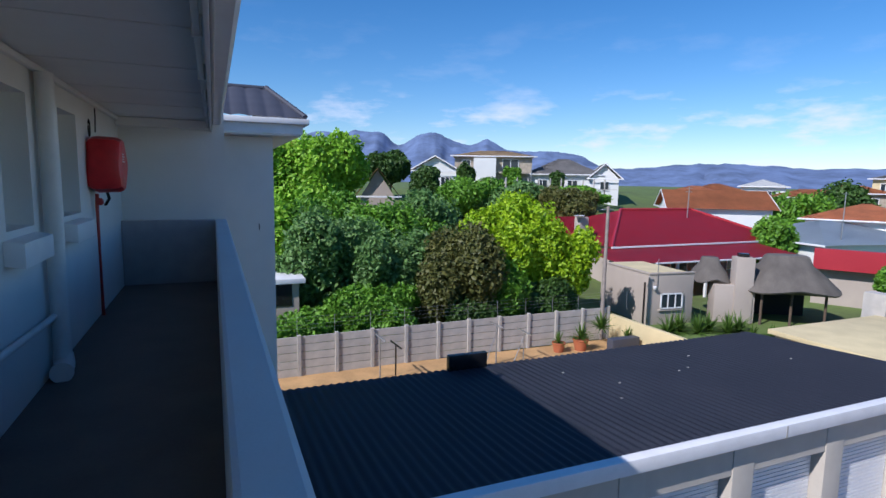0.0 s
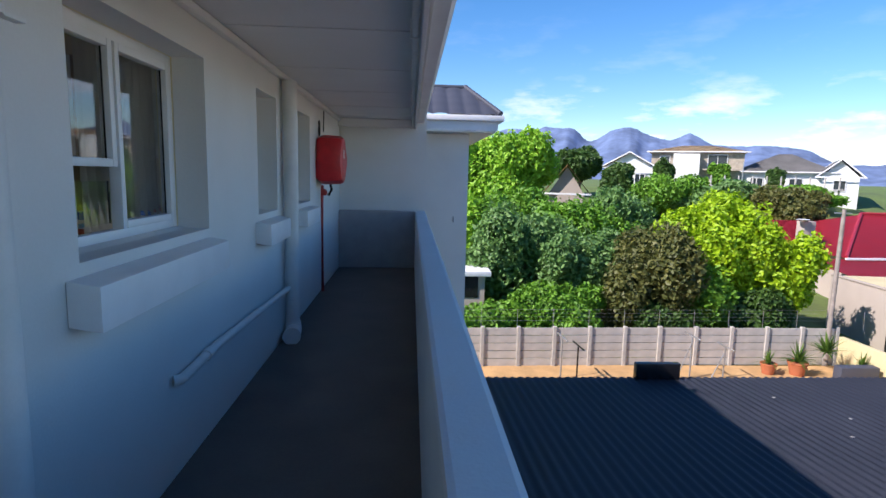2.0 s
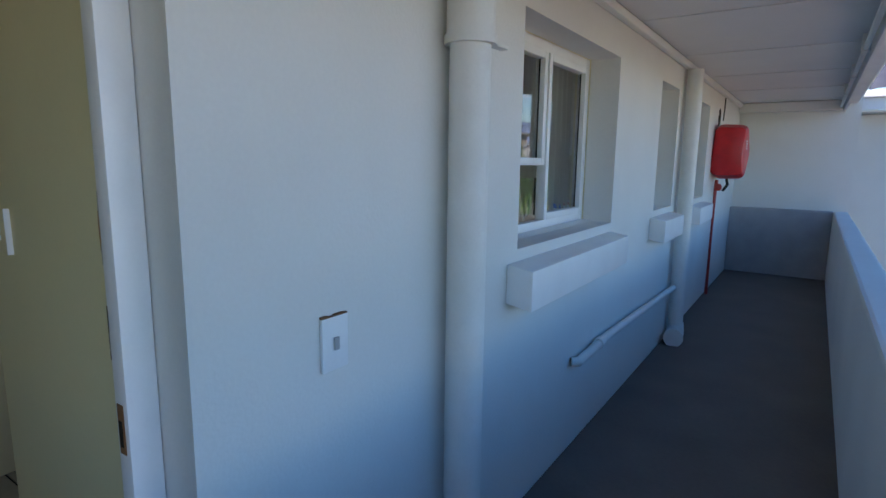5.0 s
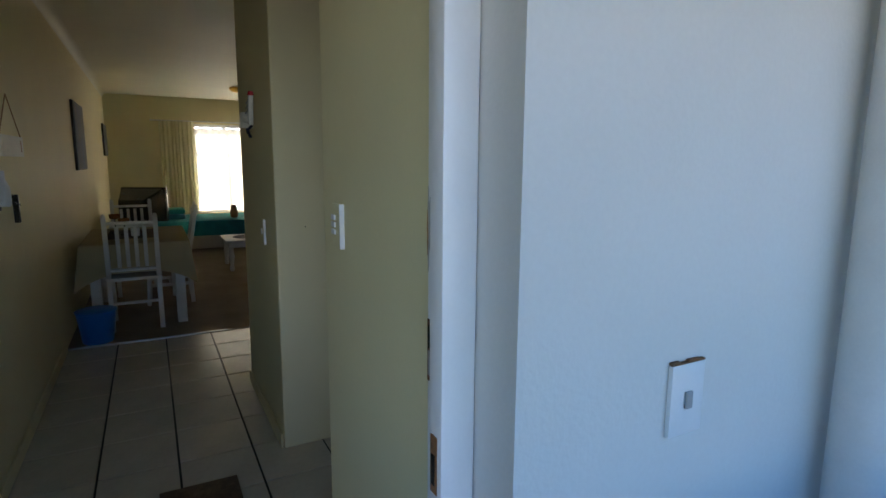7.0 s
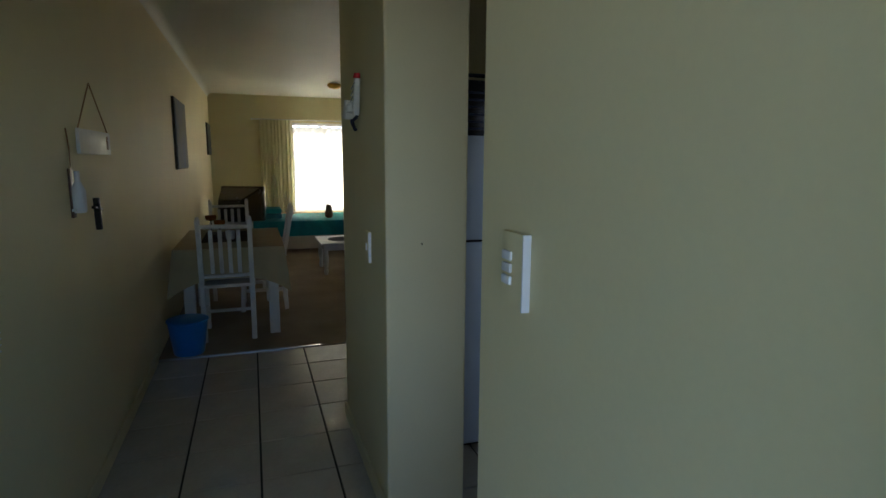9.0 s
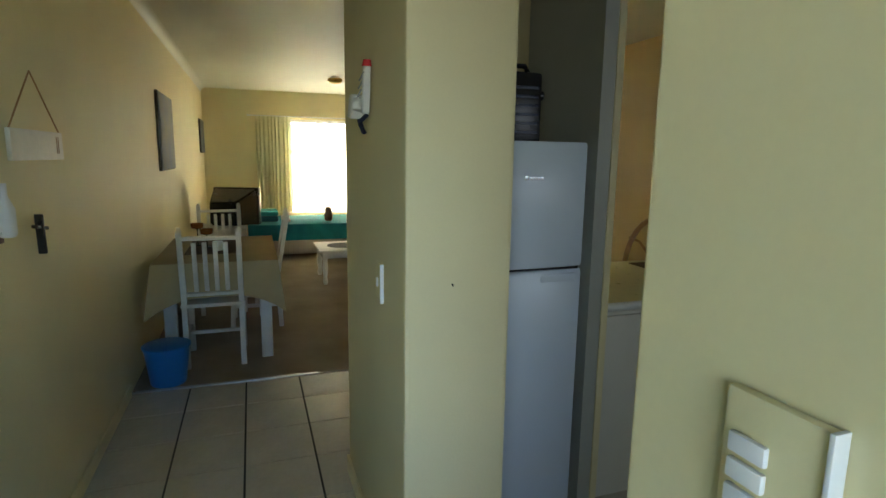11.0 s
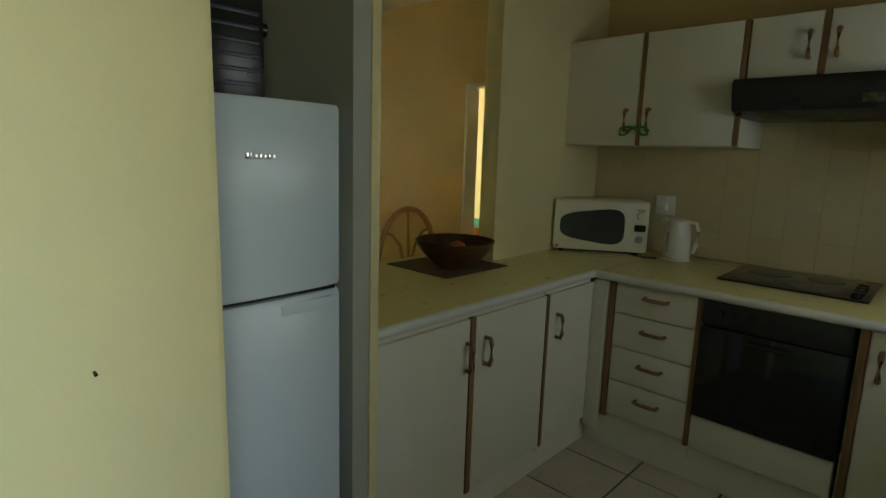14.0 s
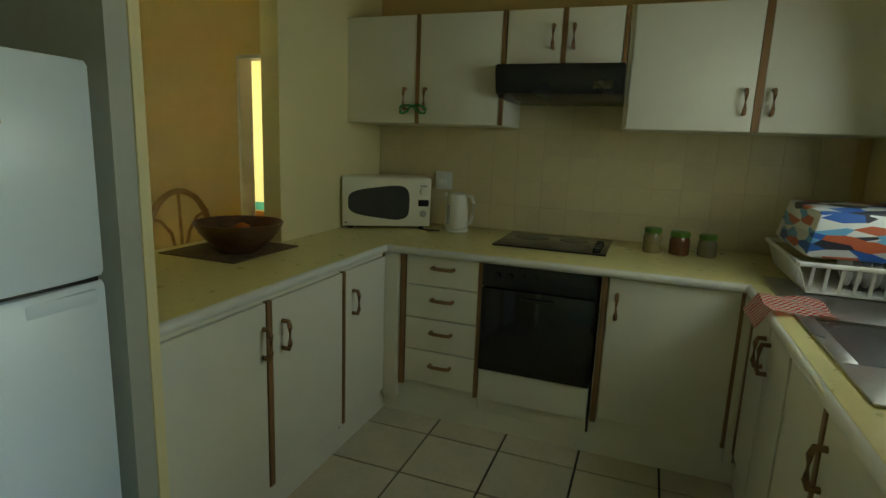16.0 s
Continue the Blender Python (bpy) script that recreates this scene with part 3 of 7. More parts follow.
# ---- balcony fittings ----
def downpipe(y, joint_z, label):
    p = thing("drain_pipe", label, "pipe", (WX + 0.075, y, 0))
    part("pipe", rod(bmesh.new(), (0, 0, 0.1 if joint_z is None else 0.001), (0, 0, CB - 0.06), 0.06, seg=20), M_PIPE, p)
    if joint_z:
        part("socket", rod(bmesh.new(), (0, 0, joint_z), (0, 0, joint_z + 0.15), 0.07, seg=20), M_PIPE, p)
        c = bmesh.new()
        rod(c, (0, 0, joint_z - 0.004), (0, 0, joint_z + 0.02), 0.077, seg=20)
        box(c, (0.02, 0.06, joint_z), (0.05, 0.14, joint_z + 0.012), 0.003)
        part("clamp", c, M_PIPE, p, "painted pipe clamp")
        part("branch", rod(bmesh.new(), (0.0, 0.0, joint_z + 0.2), (0.0, 0.16, joint_z + 0.38), 0.05, seg=16), M_PIPE, p)
    return p


downpipe(1.705, 1.80, "white painted soil pipe with a socket joint")
dp = downpipe(5.1, None, "white painted drain pipe with an access elbow")
part("elbow", tube(bmesh.new(), [(0, 0, 0.14), (0.01, -0.02, 0.08), (0.02, -0.08, 0.065), (0.03, -0.2, 0.065)], 0.068, 14), M_PIPE, dp)
part("inspection_cap", rod(bmesh.new(), (0.03, -0.2, 0.066), (0.035, -0.225, 0.066), 0.076, seg=18), M_PIPE, dp)
wp = thing("waste_pipe", "thin painted waste pipe sloping along the wall", "pipe", (WX + 0.04, 2.86, 0.475))
part("pipe", tube(bmesh.new(), [(-0.03, -0.02, 0.0), (0.0, 0.0, 0.0), (0.0, 0.5, 0.015), (0.01, 2.2, -0.03)], 0.024, 10), M_PIPE, wp)
part("coupling", rod(bmesh.new(), (0, 0.3, 0.01), (0, 0.36, 0.012), 0.032), M_PIPE, wp)


def wall_switch(name, at, rot, w, h, rockers, label, rust=False):
    """A switch plate: plate, rockers; local x is out of the wall."""
    s = thing(name, label, "light switch", at)
    s.rotation_euler = (0, 0, rot)
    part("plate", B((0, -w / 2, -h / 2), (0.01, w / 2, h / 2), 0.003), M_WHITE, s)
    for dy, dz, rw, rh in rockers:
        q = bmesh.new()
        box(q, (0.0105, dy - rw / 2, dz - rh / 2), (0.016, dy + rw / 2, dz + rh / 2), 0.002)
        part("rocker", q, M_WHITE if not rust else M_GREY, s)
    if rust:
        rr = random.Random(2)
        for k in range(8):
            a = -w / 2 + w * k / 8
            part("rust_stain", B((0.001, a, h / 2), (0.009, a + 0.01, h / 2 + 0.002 + 0.004 * rr.random())), M_RUST, s)
    return s


wall_switch("outdoor_switch", (WX + 0.001, 1.213, 1.03), 0, 0.086, 0.134, [(0.0, 0.0, 0.016, 0.032)], "white outdoor light switch with a rusty top edge", True)
sw = wall_switch("hall_switch", (-2.008, YH - 0.001, 1.27), -math.pi / 2, 0.078, 0.12, [(-0.014, 0.022, 0.03, 0.015), (-0.014, 0.002, 0.03, 0.015), (-0.014, -0.018, 0.03, 0.015)], "white triple light switch in a wall box")
sw.children[0].data.materials[0] = M_CREAM
# White strip paints the light on the box's raised edge.
part("edge", B((0.0, 0.0395, -0.061), (0.014, 0.0435, 0.061), 0.001), M_WHITE, sw, "raised edge of the switch box, its lit side put in as white")
psw = wall_switch("passage_switch", (-3.5, 0.909, 1.08), -math.pi / 2, 0.075, 0.13, [(0.0, 0.0, 0.014, 0.03)], "white light switch on the wall end")
psw.children[0].data.materials[0] = M_CREAM
# The lit edge of this box is a white strip too.
part("edge", B((0.0, 0.038, -0.065), (0.012, 0.041, 0.065), 0.001), M_WHITE, psw, "raised edge of the switch box, its lit side put in as white")

reel = thing("fire_hose_reel", "red vinyl covered fire hose reel on the wall", "fire hose reel", (WX + 0.002, 6.97, 1.59))
reel.scale = (1.13, 0.87, 0.84)
bm = bmesh.new()
seg = 32
rings = []
for xx, rr_ in ((0.0, 0.30), (0.03, 0.335), (0.06, 0.345), (0.22, 0.335), (0.255, 0.31), (0.265, 0.24)):
    ring = []
    for k in range(seg):
        a = k * math.tau / seg
        cx, cz = math.cos(a), math.sin(a)
        n = max(abs(cx), abs(cz)) ** 0.65
        ring.append(bm.verts.new((xx + 0.008 * math.sin(3 * a + xx * 30), rr_ * 0.86 * cx / n, rr_ * 1.0 * cz / n + 0.01 * math.sin(2 * a))))
    rings.append(ring)
for A, C in zip(rings, rings[1:]):
    for k in range(seg):
        bm.faces.new((A[k], A[(k + 1) % seg], C[(k + 1) % seg], C[k]))
bm.faces.new(rings[-1])
bm.faces.new(rings[0][::-1])
part("cover", bm, M_RED, reel)
for k in range(4):
    part("lettering", B((0.266, -0.14, 0.03 + 0.03 * k), (0.268, 0.02 - 0.03 * (k % 2), 0.045 + 0.03 * k)), M_WHITE, reel, "faded white lettering")
part("supply_pipe", tube(bmesh.new(), [(0.03, 0.0, -1.889), (0.03, 0.0, -0.5), (0.035, 0.0, -0.36)], 0.016, 10), M_REDPIPE, reel, "red supply pipe to the floor")
part("valve", lathe(bmesh.new(), (0.05, 0.0, -0.5), [(0.02, 0), (0.035, 0.02), (0.035, 0.06), (0.02, 0.09)], 12), M_REDPIPE, reel)
part("nozzle", tube(bmesh.new(), [(0.12, -0.02, -0.34), (0.13, 0.0, -0.42), (0.09, 0.05, -0.5)], 0.014, 8), M_BLACK, reel, "black hose nozzle")
part("hanging_cord", tube(bmesh.new(), [(0.03, -0.2 + 0.05 * math.cos(k / 8 * math.tau), 0.42 + 0.1 * math.sin(k / 8 * math.tau)) for k in range(9)], 0.006, 6), M_BLACK, reel, "black cord loop")
cab = thing("wall_conduit", "thin black cable along the wall top", "cable", (WX + 0.01, 7.2, 1.93))
part("cable", tube(bmesh.new(), [(0.01, 0.0, 0.0), (0.012, 0.02, 0.15), (0.012, 0.02, 0.25)], 0.007, 6), M_BLACK, cab)

# ---- end block beyond the balcony ----
EBX, EBY = 1.0, 10.7
eb = thing("wall_end_block", "white plastered projecting block with a dark tiled roof", "building", (EBX, EBY, -6), kind="structure")
part("wall", B((-2.2, 0, 0), (0, 5.0, 8.2), 0.0), M_OUT, eb)
part("fascia", B((-1.0, -0.48, 8.24), (0.46, -0.44, 8.44)), M_FASCIA, eb)
part("fascia", B((0.42, -0.437, 8.24), (0.46, 5.0, 8.44)), M_FASCIA, eb)
part("soffit", B((-1.0, -0.437, 8.21), (0.418, 5.0, 8.238)), M_CEIL, eb)
gt = bmesh.new()
box(gt, (-1.0, -0.57, 8.40), (0.56, -0.485, 8.50), 0.02)
box(gt, (0.465, -0.48, 8.40), (0.56, 5.0, 8.50), 0.02)
part("gutter", gt, M_FASCIA, eb)
bm = bmesh.new()
nx, ny = 64, 12
gridv = []
for j in range(ny + 1):
    v = j / ny
    row = []
    for i in range(nx + 1):
        u = i / nx
        x = -1.0 + (1.5 - 0.55 * v) * u
        yy = -0.52 + 1.1 * v
        z = 8.50 + 0.62 * v + 0.028 * abs(math.sin((x + 1.0) / 0.29 * math.pi)) ** 0.7 + 0.02 * ((j % 3) / 3)
        row.append(bm.verts.new((x, yy, z)))
    gridv.append(row)
for A, C in zip(gridv, gridv[1:]):
    for i in range(nx):
        bm.faces.new((A[i], A[i + 1], C[i + 1], C[i]))
part("roof_slope", bm, M_ROOFD, eb, "dark ribbed metal roof tiles", smooth=True)
bm = bmesh.new()
vs = [bm.verts.new(p) for p in ((0.5, -0.52, 8.5), (-0.05, 0.58, 9.12), (-0.05, 5.0, 9.12), (0.5, 5.0, 8.5))]
bm.faces.new(vs)
part("roof_slope", bm, M_ROOFD, eb)
part("ridge", rod(bmesh.new(), (-1.0, 0.58, 9.13), (0.0, 0.58, 9.13), 0.05), M_ROOFD, eb)
part("hip", rod(bmesh.new(), (0.5, -0.52, 8.54), (-0.05, 0.58, 9.15), 0.045), M_ROOFD, eb)
part("vent", B((-0.27, -0.006, 6.55), (-0.255, -0.001, 6.66)), M_BLACK, eb, "small dark weep hole")

# ---- kitchen ----
CT = 0.90
PX, NY, EX = -3.614, 3.293, -1.97   # cabinet fronts: west run, north run, east run


def bow_handle(parent, c, axis, length, out):
    """A brown bow handle centred at c along an axis, standing off the door."""
    c, axis, out = Vector(c), Vector(axis), Vector(out)
    h = length / 2
    pts = [c - axis * h, c - axis * h + out * 0.8, c - axis * (h - 0.02) + out, c + axis * (h - 0.02) + out, c + axis * h + out * 0.8, c + axis * h]
    return part("handle", tube(bmesh.new(), pts, 0.009, 8), M_TRIM, parent, "brown wooden bow handle")


def cabinet(name, label, at, rot, w, depth, z0, z1, fronts, group):
    """A unit whose front is the local plane y=0 facing -y; fronts: (kind, x0, x1, z0, z1, handle x, handle z, upright)."""
    c = thing(name, label, "cabinet", (*at, 0), group)
    c.rotation_euler = (0, 0, rot)
    part("body", B((0.002, 0.02, z0), (w - 0.002, depth, z1)), M_CAB, c)
    for kind, x0, x1, a, b, hx, hz, up in fronts:
        d = part(kind, B((x0 + 0.003, 0.0, a + 0.003), (x1 - 0.003, 0.018, b - 0.003), 0.002), M_CAB, c)
        if hx is not None:
            bow_handle(d, (hx, -0.001, hz), (0, 0, 1) if up else (1, 0, 0), 0.105, (0, -0.032, 0))
    return c


def edge_strip(parent, x0, x1, z0, z1):
    return part("edge_strip", B((x0, -0.003, z0), (x1, 0.017, z1), 0.002), M_TRIM, parent, "brown wooden edge strip")


Z0, Z1 = 0.13, 0.845
west = math.pi / 2   # local x runs along +y, front faces +x
c = cabinet("base_cabinet", "white melamine double base cabinet under the serving counter", (PX, 1.9), west, 0.96, 0.56, 0.1, 0.86,
            [("door", -0.028, 0.445, Z0, Z1, 0.425, 0.70, True), ("door", 0.475, 0.955, Z0, Z1, 0.533, 0.70, True)], "kitchen base cabinets")
edge_strip(c, 0.447, 0.473, Z0, Z1)
c = cabinet("base_cabinet", "white melamine corner base cabinet with one door", (PX, 2.863), west, 0.41, 0.56, 0.1, 0.86,
            [("door", 0.012, 0.405, Z0, Z1, 0.078, 0.69, True)], "kitchen base cabinets")
edge_strip(c, -0.004, 0.014, Z0, Z1)
c = cabinet("drawer_unit", "white melamine unit with four drawers and brown handles", (-3.60, NY), 0, 0.49, 0.7, 0.1, 0.86,
            [("drawer", 0.09, 0.485, a, b, 0.29, (a + b) / 2 + 0.02, False) for a, b in ((0.19, 0.37), (0.37, 0.54), (0.54, 0.71), (0.71, 0.865))], "kitchen base cabinets")
edge_strip(c, 0.06, 0.088, 0.17, 0.865)
edge_strip(c, 0.468, 0.488, 0.17, 0.865)
c = cabinet("base_cabinet", "white melamine base cabinet with one wide door", (-2.57, NY), 0, 0.57, 0.7, 0.1, 0.86,
            [("door", 0.035, 0.56, 0.19, 0.86, 0.075, 0.735, True)], "kitchen base cabinets")
edge_strip(c, 0.008, 0.032, 0.17, 0.865)
edge_strip(c, 0.555, 0.57, 0.17, 0.865)
east = -math.pi / 2
c = cabinet("sink_cabinet", "white melamine cabinet with two doors under the sink", (EX, 3.27), east, 0.62, 0.56, 0.1, 0.86,
            [("door", 0.03, 0.32, 0.17, 0.85, 0.285, 0.72, True), ("door", 0.325, 0.61, 0.17, 0.85, 0.36, 0.72, True)], "kitchen base cabinets")
edge_strip(c, 0.0, 0.026, 0.17, 0.855)
c = cabinet("base_cabinet", "white melamine base cabinet beside the sink", (EX, 2.64), east, 1.4, 0.56, 0.1, 0.86,
            [("door", 0.0, 0.33, 0.17, 0.85, None, 0, True), ("door", 0.36, 0.8, 0.17, 0.85, 0.4, 0.7, True), ("door", 0.805, 1.39, 0.17, 0.85, None, 0, True)], "kitchen base cabinets")
edge_strip(c, 0.333, 0.357, 0.17, 0.855)
structure("corner_filler", [((-2.0, 3.273, 0.1), (-1.968, 3.36, 0.86)), ((PX - 0.003, 3.268, 0.1), (-3.545, 3.33, 0.86))], M_CAB, "white corner filler between cabinets", "filler")
for lo, hi in (((PX - 0.54, 1.9, 0.0), (PX - 0.022, 3.33, 0.099)), ((PX - 0.02, NY + 0.022, 0.0), (EX + 0.55, NY + 0.66, 0.099)), ((EX + 0.022, 1.25, 0.0), (EX + 0.55, NY + 0.018, 0.099))):
    structure("plinth", [(lo, hi)], M_CAB, "pale recessed cabinet plinth", "plinth")


def counter(name, lo, hi, nose, label):
    """A laminate worktop with a rounded white front edge."""
    c = thing(name, label, "worktop", (0, 0, 0))
    part("top", B((*lo, CT - 0.037), (*hi, CT), 0.004), M_COUNTER, c)
    bm = bmesh.new()
    (x0, y0), (x1, y1) = nose
    steps = 8
    prof = [(0.0, 0.0)] + [(0.018 * math.sin(k / steps * math.pi), 0.019 * math.cos(k / steps * math.pi) - 0.019) for k in range(steps + 1)]
    d = Vector((x1 - x0, y1 - y0, 0)).normalized()
    nrm = Vector((d.y, -d.x, 0))
    ends = []
    for e in ((x0, y0), (x1, y1)):
        ends.append([bm.verts.new(Vector((*e, CT)) + nrm * (u + 0.0005) + Vector((0, 0, w))) for u, w in prof[1:]])
    for A, C in zip(range(steps), range(1, steps + 1)):
        bm.faces.new((ends[0][A], ends[0][C], ends[1][C], ends[1][A]))
    bm.faces.new(ends[0])
    bm.faces.new(ends[1][::-1])
    part("front_edge", bm, M_NOSE, c, "white rounded front edge")
    return c


counter("worktop", (-4.42, 1.871), (PX - 0.008, YN - 0.003), ((PX - 0.008, 1.871), (PX - 0.008, 3.272)), "cream laminate serving counter worktop")
counter("worktop", (PX - 0.006, NY - 0.01), (WI - 0.006, YN - 0.003), ((PX - 0.006, NY - 0.01), (EX - 0.02, NY - 0.01)), "cream laminate worktop along the cooker wall")
counter("worktop", (EX - 0.02, 1.25), (WI - 0.006, NY - 0.012), ((EX - 0.02, NY - 0.012), (EX - 0.02, 1.25)), "cream laminate worktop with the sink")

oven = thing("built_in_oven", "black glass built-in oven under the hob", "oven", (-3.11, NY, 0))
part("door", B((0.0, -0.012, 0.33), (0.53, 0.02, 0.745), 0.006), M_BLACKGLASS, oven)
part("control_panel", B((0.0, -0.006, 0.75), (0.53, 0.02, 0.865), 0.004), M_BLACK, oven)
part("handle", B((0.19, -0.035, 0.705), (0.34, -0.0125, 0.72), 0.004), M_BLACK, oven)
part("lower_panel", B((0.002, 0.0, 0.17), (0.528, 0.018, 0.325), 0.002), M_CAB, oven, "white melamine filler panel")
part("body", B((0.0, 0.021, 0.33), (0.53, 0.6, 0.86)), M_BLACK, oven)
part("carcass", B((0.0, 0.021, 0.1), (0.53, 0.6, 0.325)), M_CAB, oven)
for k in range(4):
    part("knob", rod(bmesh.new(), (0.07 + 0.06 * k, -0.0065, 0.81), (0.07 + 0.06 * k, -0.02, 0.81), 0.014), M_BLACK, oven)
hob = thing("hob", "black ceramic hob set in the worktop", "hob", (-2.86, 3.75, CT))
part("glass", B((-0.285, -0.2, 0.0005), (0.285, 0.26, 0.01), 0.004), M_BLACKGLASS, hob)
for x, y, r in ((-0.15, -0.09, 0.075), (0.08, -0.08, 0.095), (-0.14, 0.13, 0.095), (0.09, 0.14, 0.075)):
    part("cooking_zone", lathe(bmesh.new(), (x, y, 0.0102), [(r, 0), (r, 0.0008), (r - 0.004, 0.001)], 32), mat("grey_zone_print", (0.06, 0.06, 0.065), 0.2, bump=0), hob, "dark grey cooking zone")
for k in range(4):
    part("knob", lathe(bmesh.new(), (0.235, -0.13 + 0.07 * k, 0.0102), [(0.02, 0), (0.018, 0.018), (0.008, 0.02)], 16), M_BLACK, hob)

UZ0, UZ1, UY = 1.51, 2.075, 3.68


def upper(name, label, x0, x1, doors, z0=UZ0):
    u = thing(name, label, "cabinet", (x0, UY, 0), "kitchen wall cabinets")
    w = x1 - x0
    part("body", B((0.001, 0.02, z0), (w - 0.001, YN - UY - 0.003, UZ1)), M_CAB, u)
    for a, b, hx in doors:
        d = part("door", B((a + 0.002, 0, z0 + 0.002), (b - 0.002, 0.018, UZ1 - 0.002), 0.002), M_CAB, u)
        bow_handle(d, (hx, -0.001, z0 + 0.13), (0, 0, 1), 0.105, (0, -0.032, 0))
    for a, b in [(w - 0.018, w)] + ([(doors[0][1], doors[1][0])] if len(doors) > 1 else []):
        part("edge_strip", B((a, -0.003, z0), (b, 0.017, UZ1)), M_TRIM, u, "brown wooden edge strip")
    return u


u = upper("wall_cabinet", "white melamine wall cabinet, handles tied with a green band", -4.12, -3.165, [(0.0, 0.463, 0.405), (0.483, 0.935, 0.525)])
upper("wall_cabinet", "short white melamine wall cabinet over the cooker hood", -3.16, -2.575, [(0.0, 0.275, 0.235), (0.297, 0.565, 0.335)], 1.81)
upper("wall_cabinet", "white melamine double wall cabinet", -2.57, -1.45, [(0.02, 0.555, 0.515), (0.585, 1.1, 0.625)])
band = thing("green_band", "green elastic band round two cabinet handles", "band", (-3.655, UY - 0.038, 1.60))
part("loop", tube(bmesh.new(), [(0.075 * math.cos(k / 24 * math.tau), -0.006 + 0.012 * math.sin(k * 1.7), 0.02 * math.sin(k / 24 * math.tau * 2) - 0.025 * abs(math.cos(k / 24 * math.tau))) for k in range(25)], 0.006, 6), mat("green_elastic", (0.02, 0.22, 0.06), 0.7), band)
hood = thing("cooker_hood", "black slim cooker hood under the short cabinet", "cooker hood", (-3.19, UY, 1.64))
bm = bmesh.new()
pr = [(0.36, 0.165), (0.0, 0.165), (-0.09, 0.165), (-0.09, 0.125), (-0.06, 0.03), (0.02, 0.0), (0.36, 0.0)]
ends = [[bm.verts.new((x, y, z)) for y, z in pr] for x in (0.0, 0.62)]
for k in range(len(pr)):
    k2 = (k + 1) % len(pr)
    bm.faces.new((ends[0][k], ends[0][k2], ends[1][k2], ends[1][k]))
bm.faces.new(ends[0])
bm.faces.new(ends[1][::-1])
bmesh.ops.bevel(bm, geom=bm.edges, offset=0.006, segments=2, affect="EDGES")
part("casing", bm, M_BLACK, hood)
part("switch_strip", B((0.42, -0.093, 0.133), (0.58, -0.0905, 0.158)), M_BLACKGLASS, hood)
part("lamp_cover", B((0.48, -0.079, 0.05), (0.57, -0.0745, 0.085)), mat("smoked_plastic", (0.06, 0.055, 0.03), 0.25), hood)

mw = thing("microwave_oven", "cream microwave oven with a dark oval window", "microwave", (-4.06, 3.585, CT + 0.012))
mw.rotation_euler = (0, 0, radians(32))
mw.scale = (1.05, 0.75, 1.06)
part("casing", B((0, 0.015, 0), (0.50, 0.34, 0.275), 0.018), mat("cream_enamel", (0.78, 0.75, 0.62), 0.35, vary=0.04), mw)
part("front", B((0.004, 0.0, 0.004), (0.496, 0.016, 0.266), 0.008), mat("cream_enamel", (0.78, 0.75, 0.62), 0.35), mw)
bm = bmesh.new()
pts = []
for k in range(40):
    a = k / 40 * math.tau
    cx, sz = math.cos(a), math.sin(a)
    n = (abs(cx) ** 4 + abs(sz) ** 4) ** 0.25
    pts.append((0.205 + 0.15 * cx / n + 0.02 * (cx / n), 0.135 + (0.085 + 0.022 * (cx / n)) * sz / n))
va = [bm.verts.new((x, -0.0045, z)) for x, z in pts]
vb = [bm.verts.new((x, 0.001, z)) for x, z in pts]
for k in range(40):
    bm.faces.new((va[k], va[(k + 1) % 40], vb[(k + 1) % 40], vb[k]))
bm.faces.new(va)
part("window", bm, mat("microwave_window", (0.05, 0.05, 0.055), 0.2, bump=0.0), mw, "dark oval door window")
part("display", lathe(bmesh.new(), (0.455, -0.002, 0.135), [(0.028, -0.018), (0.03, 0.0), (0.028, 0.018)], 24, 0.12), M_BLACK, mw)
for z in (0.075, 0.2):
    q = rod(bmesh.new(), (0.455, -0.001, z), (0.455, -0.016, z), 0.02, 0.017, 20)
    part("dial", q, M_GREY if z < 0.1 else mat("cream_enamel", (0.78, 0.75, 0.62)), mw)
for k in range(3):
    part("button", B((0.435 + 0.014 * k, -0.003, 0.225), (0.446 + 0.014 * k, -0.0005, 0.235), 0.001), M_GREY, mw)
part("badge", B((0.018, -0.002, 0.018), (0.03, -0.0005, 0.026)), M_BLACK, mw)
for x in (0.05, 0.45):
    for y in (0.05, 0.31):
        part("foot", rod(bmesh.new(), (x, y, -0.011), (x, y, 0.0), 0.015), M_BLACK, mw)

kettle = thing("electric_kettle", "white plastic electric kettle on its base", "kettle", (-3.46, 3.88, CT))
M_KW = mat("white_kettle_plastic", (0.76, 0.75, 0.68), 0.35, vary=0.04, bump=0.02)
part("base", lathe(bmesh.new(), (0, 0, 0.0005), [(0.07, 0), (0.076, 0.006), (0.074, 0.016), (0.06, 0.018)]), M_KW, kettle)
part("jug", lathe(bmesh.new(), (0, 0, 0.019), [(0.066, 0), (0.07, 0.01), (0.068, 0.1), (0.06, 0.18), (0.055, 0.2), (0.03, 0.21), (0.002, 0.212)]), M_KW, kettle)
part("spout", bar(bmesh.new(), (-0.05, -0.005, 0.19), (-0.08, -0.01, 0.222), 0.035, 0.03, 0.008), M_KW, kettle)
part("handle", tube(bmesh.new(), [(0.045, 0.0, 0.215), (0.09, 0, 0.21), (0.105, 0, 0.17), (0.1, 0, 0.1), (0.085, 0, 0.055), (0.06, 0, 0.05)], 0.011, 10), M_KW, kettle)
part("gauge", B((-0.035, -0.0715, 0.05), (-0.018, -0.063, 0.16), 0.003), M_GREY, kettle, "grey water gauge")
